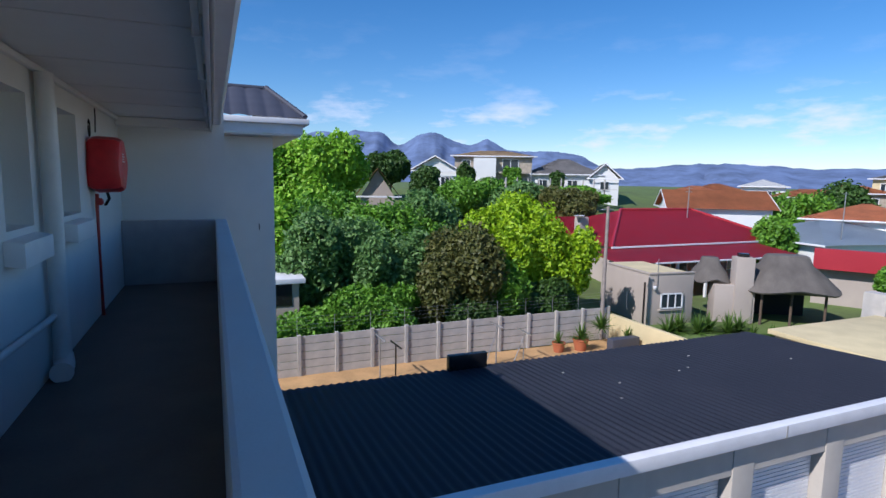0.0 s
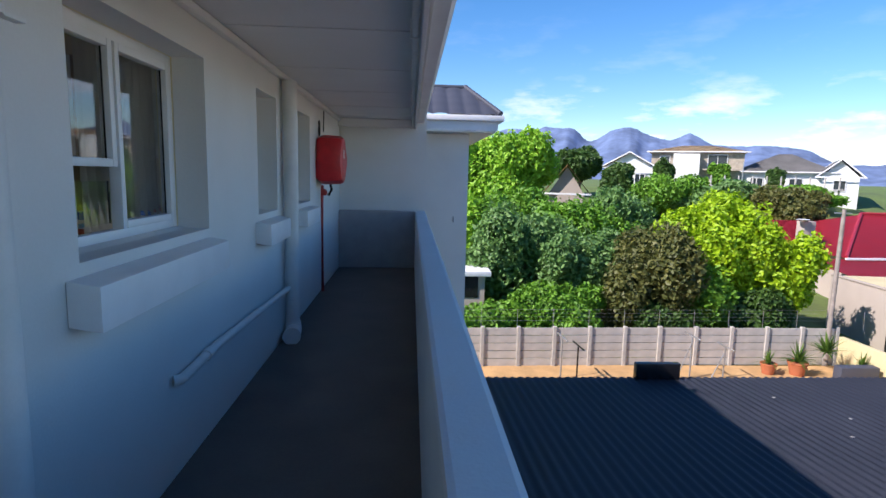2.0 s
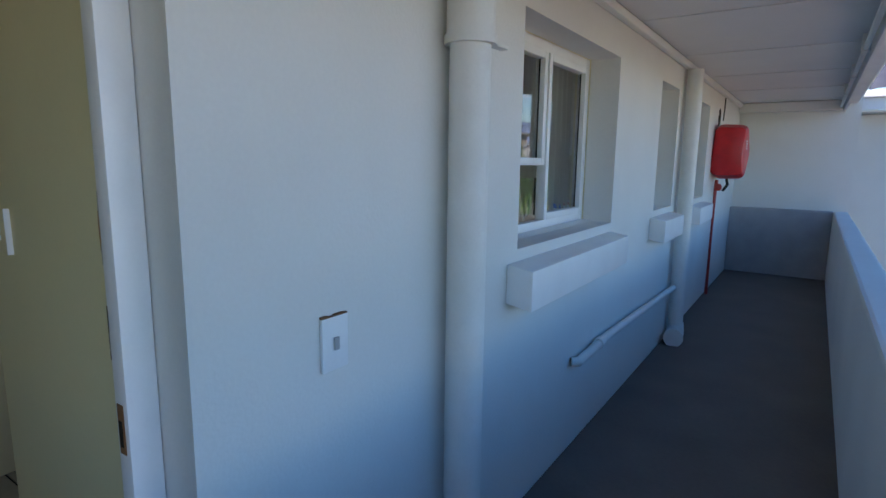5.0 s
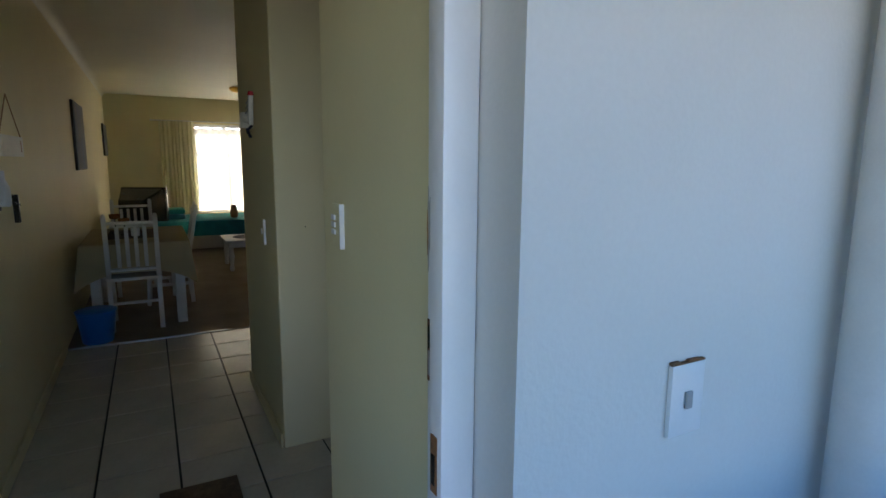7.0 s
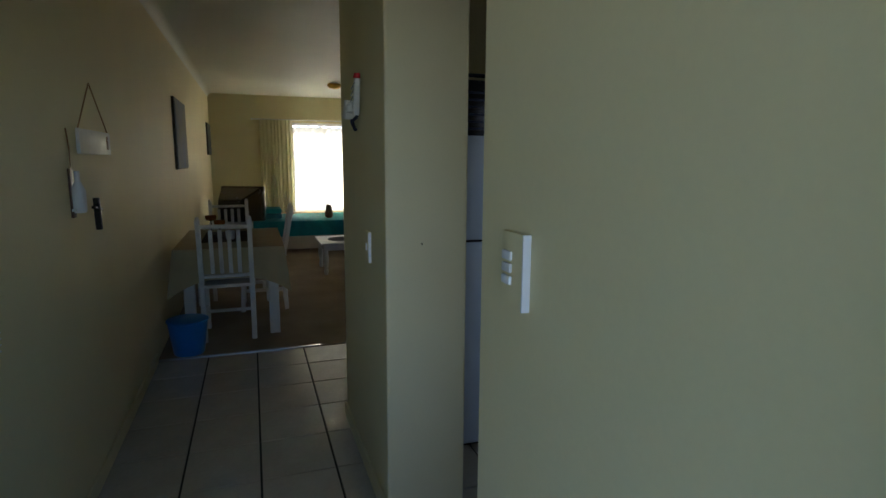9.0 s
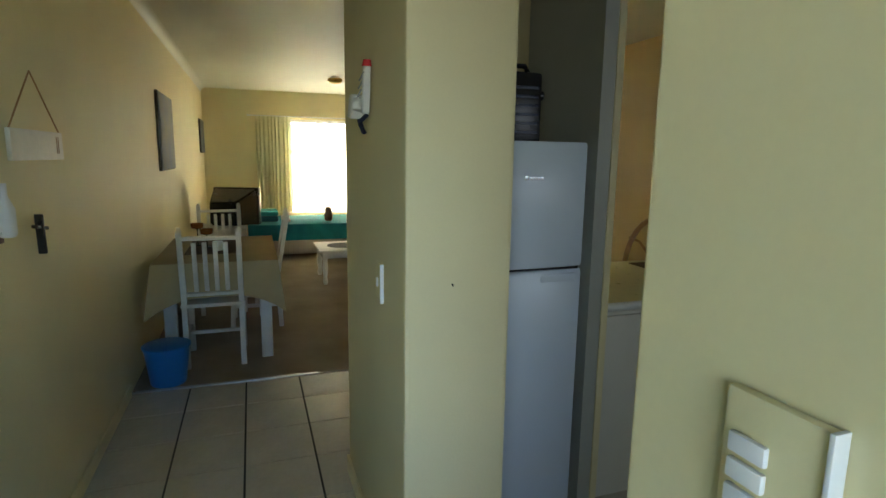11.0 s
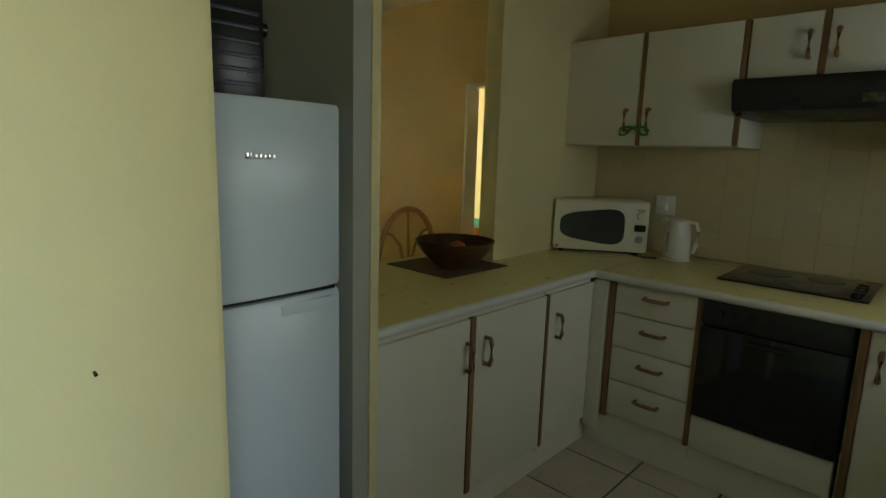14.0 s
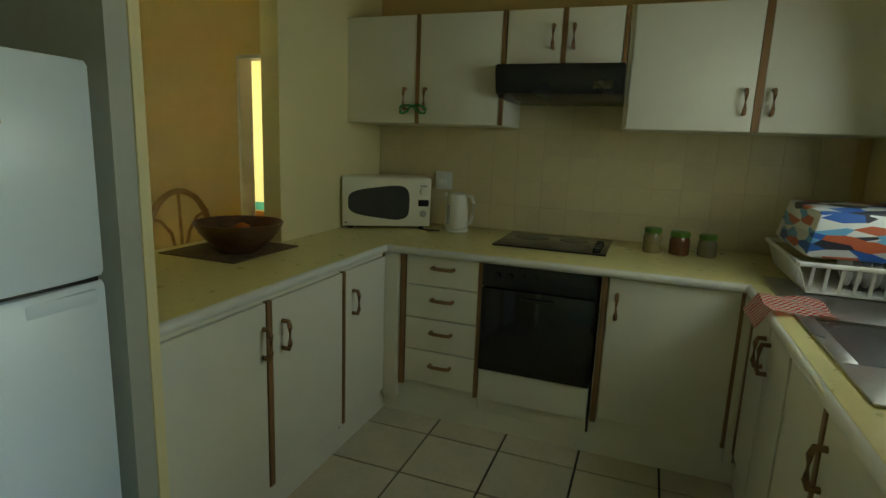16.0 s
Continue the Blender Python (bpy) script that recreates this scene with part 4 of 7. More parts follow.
flex = thing("kettle_cable", "black mains cable behind the microwave", "cable", (-3.6, 3.85, CT + 0.005))
part("cable", tube(bmesh.new(), [(0.06, -0.03, 0.0), (0.0, -0.06, 0.0), (-0.07, -0.03, 0.0), (-0.06, 0.1, 0.03)], 0.0045, 6), M_BLACK, flex)
plug = wall_switch("wall_socket", (-3.62, YN - 0.014, 1.18), -math.pi / 2, 0.11, 0.11, [(0.0, 0.03, 0.02, 0.03)], "white wall socket with a plug")
part("plug", B((0.011, -0.025, -0.03), (0.05, 0.02, 0.01), 0.008), M_WHITE, plug)

pm = solid("place_mat", B((-4.34, 2.56, CT + 0.0005), (-3.94, 3.0, CT + 0.006), 0.002), M_MATT, "dark brown woven place mat on the counter", "place mat")
bowl = thing("wooden_bowl", "large dark turned wooden bowl on a woven mat", "bowl", (-4.08, 2.76, CT + 0.0065))
part("bowl", lathe(bmesh.new(), (0, 0, 0), [(0.075, 0), (0.085, 0.008), (0.12, 0.035), (0.165, 0.085), (0.19, 0.13), (0.184, 0.133), (0.155, 0.09), (0.11, 0.045), (0.03, 0.03), (0.001, 0.03)], 40), M_WOOD, bowl)
fruit = solid("orange_fruit", lathe(bmesh.new(), (-4.09, 2.79, CT + 0.045), [(0.004, 0.0), (0.03, 0.008), (0.042, 0.04), (0.034, 0.07), (0.004, 0.084)], 18), mat("orange_peel", (0.65, 0.16, 0.03), 0.5, fine=200), "orange in the wooden bowl", "fruit")

for k, (x, y, r, h, col) in enumerate(((-2.37, 3.82, 0.045, 0.1, (0.30, 0.24, 0.12)), (-2.24, 3.83, 0.05, 0.09, (0.16, 0.06, 0.03)), (-2.11, 3.84, 0.045, 0.085, (0.25, 0.22, 0.14)))):
    j = thing("storage_jar", "glass storage jar with a green lid", "jar", (x, y, CT), "jars on the worktop")
    part("jar", lathe(bmesh.new(), (0, 0, 0.0005), [(r * 0.9, 0), (r, 0.008), (r, h * 0.8), (r * 0.85, h)], 24), mat("jar_contents_%d" % k, col, 0.25, vary=0.4, fine=80, coat=0.6), j)
    part("lid", lathe(bmesh.new(), (0, 0, h + 0.001), [(r * 0.9, 0), (r * 0.95, 0.004), (r * 0.95, 0.022), (r * 0.85, 0.027)], 24), mat("green_lid", (0.10, 0.22, 0.04), 0.4), j, "green plastic lid")

rack = thing("dish_rack", "white plastic dish rack on the draining board", "dish rack", (-1.63, 3.46, CT + 0.013))
part("tray", B((-0.2, -0.28, 0.0), (0.2, 0.3, 0.012), 0.004), M_WHITE, rack)
for k in range(15):
    y = -0.27 + k * 0.04
    part("rib", bar(bmesh.new(), (-0.2, y, 0.012), (-0.235, y, 0.11), 0.012, 0.006, 0.001), M_WHITE, rack)
    part("rib", bar(bmesh.new(), (0.2, y, 0.012), (0.215, y, 0.11), 0.012, 0.006, 0.001), M_WHITE, rack)
for k in range(9):
    x = -0.19 + k * 0.047
    part("rib", bar(bmesh.new(), (x, -0.28, 0.012), (x, -0.3, 0.11), 0.012, 0.006, 0.001), M_WHITE, rack)
rim = bmesh.new()
tube(rim, [(-0.24, -0.305, 0.112), (0.22, -0.305, 0.112), (0.22, 0.31, 0.112), (-0.24, 0.31, 0.112), (-0.24, -0.305, 0.112)], 0.009, 8)
part("rim", rim, M_WHITE, rack)
bm = B((-0.215, -0.28, 0.125), (0.215, 0.28, 0.305), 0.018)
for v in bm.verts:
    if v.co.z > 0.2:
        v.co.x *= 0.86
        v.co.y *= 0.92
        v.co.z += 0.012 * math.sin(9 * v.co.x + 4 * v.co.y)
m = bpy.data.materials.new("fish_print_cloth")
m.use_nodes = True
nt = m.node_tree
vor = nt.nodes.new("ShaderNodeTexVoronoi")
vor.inputs["Scale"].default_value = 11.0
tcv = nt.nodes.new("ShaderNodeTexCoord")
mpv = nt.nodes.new("ShaderNodeMapping")
mpv.inputs["Scale"].default_value = (0.9, 0.7, 3.4)
nt.links.new(tcv.outputs["Object"], mpv.inputs["Vector"])
nt.links.new(mpv.outputs["Vector"], vor.inputs["Vector"])
rv = nt.nodes.new("ShaderNodeValToRGB")
rv.color_ramp.interpolation = "CONSTANT"
for pos, col in ((0.0, (0.02, 0.12, 0.45)), (0.22, (0.75, 0.78, 0.8)), (0.45, (0.03, 0.03, 0.05)), (0.55, (0.12, 0.40, 0.70)), (0.72, (0.60, 0.62, 0.66)), (0.86, (0.55, 0.12, 0.06))):
    e_ = rv.color_ramp.elements.new(pos)
    e_.color = (*col, 1)
sepv = nt.nodes.new("ShaderNodeSeparateColor")
nt.links.new(vor.outputs["Color"], sepv.inputs["Color"])
nt.links.new(sepv.outputs["Red"], rv.inputs["Fac"])
nt.links.new(rv.outputs["Color"], nt.nodes["Principled BSDF"].inputs["Base Color"])
nt.nodes["Principled BSDF"].inputs["Roughness"].default_value = 0.45
cover = tagged(new("rack_cover", finish(bm, "rack_cover", m, True)), "fish-patterned blue and white cover over the dish rack", "cover")
cover.location = (-1.63, 3.47, CT + 0.02)
for k in range(6):
    pl = thing("plate", "white dinner plate standing in the dish rack", "plate", (-1.7 + 0.03 * k, 3.3, CT + 0.12), "plates in the rack")
    pl.rotation_euler = (0, radians(82), 0)
    part("plate", lathe(bmesh.new(), (0, 0, 0), [(0.05, 0), (0.06, 0.003), (0.09, 0.012), (0.088, 0.015), (0.055, 0.006), (0.001, 0.005)], 24), M_WHITE, pl)

sink = thing("kitchen_sink", "stainless steel sink with bowl and draining board", "sink", (-1.7, 2.72, CT))
bm = bmesh.new()
for lo, hi in (((-0.23, -0.55, 0.0005), (0.23, -0.30, 0.009)), ((-0.23, 0.12, 0.0005), (0.23, 0.72, 0.009)), ((-0.23, -0.299, 0.0005), (-0.18, 0.119, 0.009)), ((0.18, -0.299, 0.0005), (0.23, 0.119, 0.009))):
    box(bm, lo, hi, 0.003)
part("deck", bm, M_STEEL, sink)
# Flat dark sheet in place of the bowl, its shade put into the colour.
part("bowl", B((-0.178, -0.297, 0.001), (0.178, 0.117, 0.0035)), mat("shaded_bowl_steel", (0.10, 0.095, 0.09), 0.25, metal=0.8), sink)
part("tap", tube(bmesh.new(), [(0.2, -0.1, 0.01), (0.2, -0.1, 0.18), (0.17, -0.1, 0.22), (0.09, -0.1, 0.22), (0.06, -0.1, 0.19)], 0.011, 10), M_CHROME, sink)
bm = bmesh.new()
g = []
for j in range(13):
    row = []
    for i in range(9):
        u, v = i / 8, j / 12
        x = -2.03 + 0.22 * u
        z = CT + 0.014 + 0.006 * math.sin(9 * u + 7 * v)
        y = 2.80 + 0.25 * v + 0.05 * u + 0.02 * math.sin(4 * u)
        if u < 0.12:
            x, z = -2.047, CT - 0.045 + 0.045 * u / 0.12
        row.append(bm.verts.new((x, y, z)))
    g.append(row)
for A, C in zip(g, g[1:]):
    for i in range(8):
        bm.faces.new((A[i], A[i + 1], C[i + 1], C[i]))
bmesh.ops.solidify(bm, geom=bm.faces, thickness=0.003)
m = bpy.data.materials.new("red_check_cloth")
m.use_nodes = True
nt = m.node_tree
ck = nt.nodes.new("ShaderNodeTexChecker")
ck.inputs["Scale"].default_value = 75.0
ck.inputs["Color1"].default_value = (0.72, 0.05, 0.04, 1)
ck.inputs["Color2"].default_value = (0.85, 0.78, 0.70, 1)
tck = nt.nodes.new("ShaderNodeTexCoord")
nt.links.new(tck.outputs["Object"], ck.inputs["Vector"])
nt.links.new(ck.outputs["Color"], nt.nodes["Principled BSDF"].inputs["Base Color"])
nt.nodes["Principled BSDF"].inputs["Roughness"].default_value = 0.95
tagged(new("dish_cloth", finish(bm, "dish_cloth", m, True)), "red and white checked dish cloth over the worktop edge", "cloth")

# fridge
fr = thing("fridge", "white two-door top-freezer fridge", "fridge", (-3.592, 1.245, 0.0))
W_ = 0.495
part("body", B((-0.56, 0.0, 0.03), (-0.055, W_, 1.545), 0.01), M_FRIDGE, fr)
for nm, a, b in (("freezer_door", 1.075, 1.555), ("fridge_door", 0.05, 1.063)):
    bm = bmesh.new()
    n = 14
    g = []
    for j, z in enumerate((a, a + 0.012, b - 0.012, b)):
        row = []
        for i in range(n + 1):
            u = i / n * 2 - 1
            bulge = 0.018 * (1 - u * u) ** 0.6 if abs(u) < 1 else 0.0
            ins = 0.008 if j in (0, 3) else 0.0
            row.append(bm.verts.new((0.0 - ins + bulge, W_ / 2 + u * (W_ / 2), z)))
        g.append(row)
    back = [[bm.verts.new((-0.05, y, z)) for y in (0.0, W_)] for z in (a, b)]
    for A, C in zip(g, g[1:]):
        for i in range(n):
            bm.faces.new((A[i], A[i + 1], C[i + 1], C[i]))
    bm.faces.new([r[0] for r in g] + [back[1][0], back[0][0]])
    bm.faces.new([r[-1] for r in g][::-1] + [back[0][1], back[1][1]])
    bm.faces.new(g[-1] + [back[1][1], back[1][0]])
    bm.faces.new(g[0][::-1] + [back[0][0], back[0][1]])
    bm.faces.new((back[0][0], back[1][0], back[1][1], back[0][1]))
    d = part(nm, bm, M_FRIDGE, fr)
    if nm == "fridge_door":
        part("grip", B((-0.002, W_ - 0.19, b - 0.045), (0.02, W_ - 0.03, b - 0.012), 0.008), M_FRIDGE, d, "moulded door grip")
        part("hinge_cover", B((-0.01, 0.01, b - 0.05), (0.012, 0.04, b - 0.006), 0.004), M_GREY, d)
    else:
        # brand mark as plain bars
        for k, (w, hgt) in enumerate(((0.012, 0.018), (0.006, 0.018), (0.01, 0.013), (0.01, 0.013), (0.01, 0.013), (0.009, 0.013), (0.01, 0.013))):
            y = W_ / 2 - 0.025 + 0.0115 * k
            part("badge", B((0.0165, y, b - 0.142), (0.0195, y + w * 0.8, b - 0.142 + hgt * 0.85), 0.001), M_CHROME, d, "silver brand mark")
        part("badge", B((0.003, W_ - 0.085, b - 0.036), (0.0075, W_ - 0.035, b - 0.026), 0.001), M_GREY, d, "small grey badge")
part("seal", B((-0.05, 0.01, 1.0635), (-0.006, W_ - 0.01, 1.0745)), M_BLACK, fr, "dark gap between the doors")
ht = thing("portable_heater", "black portable heater standing on the fridge", "heater", (-3.75, 1.42, 1.5455))
part("casing", B((-0.08, -0.02, 0.0), (0.08, 0.16, 0.27), 0.02), M_BLACK, ht)
for k in range(6):
    part("grille_bar", B((0.0805, 0.0, 0.04 + 0.033 * k), (0.086, 0.14, 0.05 + 0.033 * k), 0.002), mat("dark_blue_plastic", (0.02, 0.03, 0.06), 0.3), ht)
part("knob", rod(bmesh.new(), (0.02, 0.161, 0.19), (0.02, 0.19, 0.19), 0.018), M_BLACK, ht)
part("handle", tube(bmesh.new(), [(0, 0.0, 0.265), (0, 0.02, 0.30), (0, 0.12, 0.30), (0, 0.14, 0.265)], 0.01, 8), M_BLACK, ht)

# ---- dining corner behind the hatch ----
cc = thing("cane_chair", "honey cane chair with a bowed back", "chair", (-4.85, 3.17, 0))
cc.scale = (1.06, 1.06, 1.04)
arc = [(0.0, 0.24 * math.cos(a), 0.42 + 0.63 * max(0.0, math.sin(a)) ** 0.55) for a in [k / 20 * math.pi for k in range(21)]]
part("back_bow", tube(bmesh.new(), [(0, 0.24, 0.0)] + arc + [(0, -0.24, 0.0)], 0.017, 8), M_CANE, cc)
part("back_spindle", tube(bmesh.new(), [(0, 0, 0.45), (0.01, 0, 0.8), (0, 0, 1.04)], 0.009, 6), M_CANE, cc)
for s in (-1, 1):
    part("back_curl", tube(bmesh.new(), [(0, 0.02 * s, 0.68), (0.005, 0.06 * s, 0.83), (0, 0.12 * s, 0.90), (0, 0.2 * s, 0.93)], 0.009, 6), M_CANE, cc)
    part("leg", rod(bmesh.new(), (-0.42, 0.2 * s, 0.0), (-0.42, 0.2 * s, 0.44), 0.017), M_CANE, cc)
part("seat", B((-0.44, -0.23, 0.42), (0.0, 0.23, 0.46), 0.02), M_CANE, cc)
dr = thing("door_2", "white painted bedroom door standing ajar", "door", (-4.46, YN + 0.13, 0), kind="structure")
dr.rotation_euler = (0, 0, math.radians(-10))
part("leaf", B((-0.78, 0.0, 0.01), (0.0, 0.04, 1.94), 0.003), M_WHITE, dr)
part("handle", tube(bmesh.new(), [(-0.72, -0.001, 1.1), (-0.72, -0.05, 1.1), (-0.61, -0.05, 1.1)], 0.008, 8), M_CHROME, dr, "chrome lever handle")
part("plate", B((-0.74, -0.004, 1.02), (-0.70, -0.0005, 1.18)), M_CHROME, dr)
structure("door_2_lining", [((-5.213, YN - 0.015, 0.0), (-5.19, YN + 0.118, 1.935)), ((-5.213, YN - 0.015, 1.936), (-4.432, YN + 0.118, 1.958)), ((-4.453, YN - 0.015, 0.0), (-4.432, YN + 0.118, 1.935))], M_WHITE, "white painted door lining", "door frame", 0.003)


def bed(name, at, w, l, h, label, mattress_mat):
    b = thing(name, label, "bed", at)
    part("base", B((0, 0, 0.05), (w, l, h * 0.55), 0.01), mat("pale_bed_base", (0.55, 0.50, 0.40), 0.7), b)
    part("cover", B((-0.012, -0.012, h * 0.5), (w + 0.012, l + 0.012, h), 0.035), mattress_mat, b)
    for x in (0.08, w - 0.08):
        for y in (0.08, l - 0.08):
            part("leg", rod(bmesh.new(), (x, y, 0.004), (x, y, 0.05), 0.025), M_TRIM, b)
    return b


bed("bed", (-6.45, 4.9, 0), 1.0, 1.9, 0.62, "bed with a teal cover in the bedroom", M_TEAL)
solid("folded_blanket", B((-6.3, 4.95, 0.622), (-5.6, 5.5, 0.74), 0.04), M_TEAL, "rumpled teal blanket on the bed", "blanket")
structure("bed_wall_shelf", [((-6.45, 4.83, 0.0), (-5.45, 4.89, 0.75))], M_TRIM, "brown wooden bed end", "headboard")

# ---- hall wall things ----
def bottle_ornament(name, at, label):
    o = thing(name, label, "ornament", at)
    part("bottle", lathe(bmesh.new(), (0, 0.03, -0.1), [(0.02, 0), (0.026, 0.01), (0.026, 0.09), (0.01, 0.13), (0.01, 0.17)], 14), M_WHITE, o)
    part("hook_board", B((-0.02, 0.002, -0.12), (0.02, 0.012, 0.08), 0.003), M_WOOD, o)
    part("cord", tube(bmesh.new(), [(0, 0.01, 0.07), (0.0, 0.012, 0.16), (0, 0.006, 0.24)], 0.003, 6), M_CANE, o)
    part("tag", B((0.03, 0.02, -0.09), (0.07, 0.026, -0.08)), M_WHITE, o)
    return o


pl = thing("hanging_plaque", "small cream wooden plaque hanging on a string", "plaque", (-4.24, YS, 1.513))
part("board", B((-0.27, 0.002, -0.055), (0.27, 0.018, 0.055), 0.004), M_WOODW, pl)
for s in (-1, 1):
    part("string", rod(bmesh.new(), (0.26 * s, 0.01, 0.05), (0, 0.006, 0.27), 0.003, seg=6), M_CANE, pl)
for k in range(2):
    part("carving", B((-0.21 + 0.02 * k, 0.0185, -0.03), (-0.205 + 0.02 * k, 0.02, 0.035)), M_TRIM, pl, "dark painted strokes")
bottle_ornament("bottle_ornament", (-3.83, YS, 1.32), "small white bottle ornament hung on the wall")
o = thing("cross_ornament", "dark wrought ornament on the hall wall", "ornament", (-4.17, YS, 1.19))
part("upright", bar(bmesh.new(), (0, 0.012, -0.08), (0.01, 0.012, 0.07), 0.03, 0.014), M_BLACK, o)
part("arm", bar(bmesh.new(), (-0.06, 0.012, 0.01), (0.06, 0.012, 0.03), 0.02, 0.014), M_BLACK, o)
ph = thing("intercom_phone", "white wall intercom handset with a coiled cord", "intercom", (-2.88, YS, 1.36))
part("base", B((-0.045, 0.002, -0.11), (0.045, 0.035, 0.11), 0.008), M_WHITE, ph)
part("handset", B((-0.035, 0.037, -0.105), (0.0, 0.075, 0.105), 0.014), M_WHITE, ph)
part("cord", tube(bmesh.new(), [(-0.02 + 0.012 * math.cos(k * 1.3), 0.05 + 0.012 * math.sin(k * 1.3), -0.11 - 0.0035 * k) for k in range(90)], 0.003, 5), M_WHITE, ph, "white coiled cord")


def picture(at, w, h, label):
    p = thing("wall_picture", label, "picture", at, "pictures on the long wall")
    part("canvas", B((-w / 2, 0.004, -h / 2), (w / 2, 0.035, h / 2), 0.003), M_PIC, p)
    part("edge", B((-w / 2 - 0.008, 0.002, -h / 2 - 0.008), (w / 2 + 0.008, 0.026, h / 2 + 0.008), 0.002), M_BLACK, p)
    return p


picture((-7.6, YS, 1.685), 0.86, 0.68, "blue-grey landscape canvas hung on the wall")
picture((-11.75, YS, 1.78), 0.66, 0.52, "small grey picture hung on the wall")
lh = thing("boat_ornament", "white driftwood boat ornament with red tip", "ornament", (-3.66, 0.907, 1.70))
lh.scale = (0.8, 0.75, 0.5)
part("mast", bar(bmesh.new(), (0.05, -0.03, -0.14), (0.09, -0.03, 0.16), 0.035, 0.03, 0.006), M_WOODW, lh)
part("hull", bar(bmesh.new(), (-0.08, -0.04, -0.16), (-0.04, -0.035, 0.0), 0.09, 0.05, 0.01), M_WOODW, lh)
part("tip", rod(bmesh.new(), (0.088, -0.03, 0.16), (0.095, -0.03, 0.2), 0.022, 0.016), M_RED, lh, "red painted tip")
part("float", lathe(bmesh.new(), (-0.01, -0.045, -0.12), [(0.004, 0), (0.035, 0.015), (0.04, 0.05), (0.02, 0.09), (0.003, 0.1)], 14), M_WOODW, lh)
part("net", tube(bmesh.new(), [(0.08, -0.03, -0.15), (0.03, -0.05, -0.19), (-0.03, -0.04, -0.17), (0.05, -0.05, -0.22), (0.02, -0.03, -0.26), (0.0, -0.04, -0.21)], 0.012, 6), mat("navy_net", (0.02, 0.025, 0.05), 0.8), lh, "dark knotted net")
for k in range(5):
    part("rope", tube(bmesh.new(), [(0.1 - 0.03 * k, -0.045, 0.12 - 0.05 * k), (0.02 - 0.02 * k, -0.05, 0.08 - 0.05 * k)], 0.004, 5), M_GREY, lh)

solid("door_mat", B((-3.05, 0.34, 0.0005), (-2.55, 0.66, 0.012), 0.004), M_MATT, "brown woven mat on the tiled hall floor", "door mat")
# Small wooden ornament of unclear use, built as a plain box.
chime = thing("door_chime", "small brown wooden ornament high on the wall", "door chime", (-3.36, YS, 2.0))
part("box", B((-0.11, 0.002, -0.05), (0.11, 0.05, 0.06), 0.006), M_RAWWOOD, chime)
part("trim_strip", B((-0.09, 0.0505, -0.02), (0.09, 0.054, 0.0)), M_CANE, chime, "paler wooden trim strip")
solid("wall_nail", rod(bmesh.new(), (-3.1995, 1.05, 1.13), (-3.192, 1.05, 1.128), 0.0025, seg=8), M_BLACK, "small dark nail in the wall end", "nail")
# ---- living room ----
def slat_chair(at, rot, label):
    """A painted wooden chair; local front is +x, backrest at x=0."""
    c = thing("dining_chair", label, "chair", at, "white chairs round the table")
    c.rotation_euler = (0, 0, rot)
    for s in (-1, 1):
        b_ = bmesh.new()
        bar(b_, (0.0, 0.185 * s, 0.0), (0.02, 0.185 * s, 0.46), 0.038, 0.038)
        bar(b_, (0.02, 0.185 * s, 0.455), (-0.075, 0.185 * s, 0.98), 0.036, 0.036)
        rod(b_, (-0.077, 0.185 * s, 0.978), (-0.08, 0.185 * s, 1.005), 0.019, 0.012, 10)
        part("leg", b_, M_WOODW, c)
        part("leg", bar(bmesh.new(), (0.4, 0.185 * s, 0.0), (0.38, 0.185 * s, 0.44), 0.038, 0.038), M_WOODW, c)
        part("stretcher", bar(bmesh.new(), (0.01, 0.185 * s, 0.2), (0.39, 0.185 * s, 0.2), 0.022, 0.03), M_WOODW, c)
    part("stretcher", bar(bmesh.new(), (0.2, -0.185, 0.2), (0.2, 0.185, 0.2), 0.03, 0.022), M_WOODW, c)
    part("seat", B((-0.005, -0.21, 0.435), (0.42, 0.21, 0.462), 0.008), M_WOODW, c)
    part("top_rail", bar(bmesh.new(), (-0.068, -0.168, 0.93), (-0.068, 0.168, 0.93), 0.07, 0.022), M_WOODW, c)
    part("lower_rail", bar(bmesh.new(), (0.008, -0.168, 0.53), (0.008, 0.168, 0.53), 0.05, 0.022), M_WOODW, c)
    for k in range(4):
        y = -0.1 + 0.0667 * k
        part("slat", bar(bmesh.new(), (0.004, y, 0.55), (-0.064, y, 0.9), 0.03, 0.012), M_WOODW, c)
    return c


ch = slat_chair((-5.77, 0.23, 0.004), math.pi, "white painted slat-back chair pushed to the table end")
copy_thing(ch, pose(-6.8, 0.72, 0.004, 0, 0, -91))
copy_thing(ch, pose(-7.55, 0.2, 0.004, 0, 0, 4))
table = thing("dining_table", "white painted wooden dining table", "table", (-6.45, 0.26, 0.004))
part("tabletop", B((-0.62, -0.4, 0.7), (0.62, 0.4, 0.735), 0.006), M_WOODW, table)
for x in (-0.55, 0.55):
    for y in (-0.32, 0.32):
        part("leg", B((x - 0.04, y - 0.04, 0.0), (x + 0.04, y + 0.04, 0.699), 0.006), M_WOODW, table)
bm = bmesh.new()
nseg = 72
rim_t, rim_b = [], []
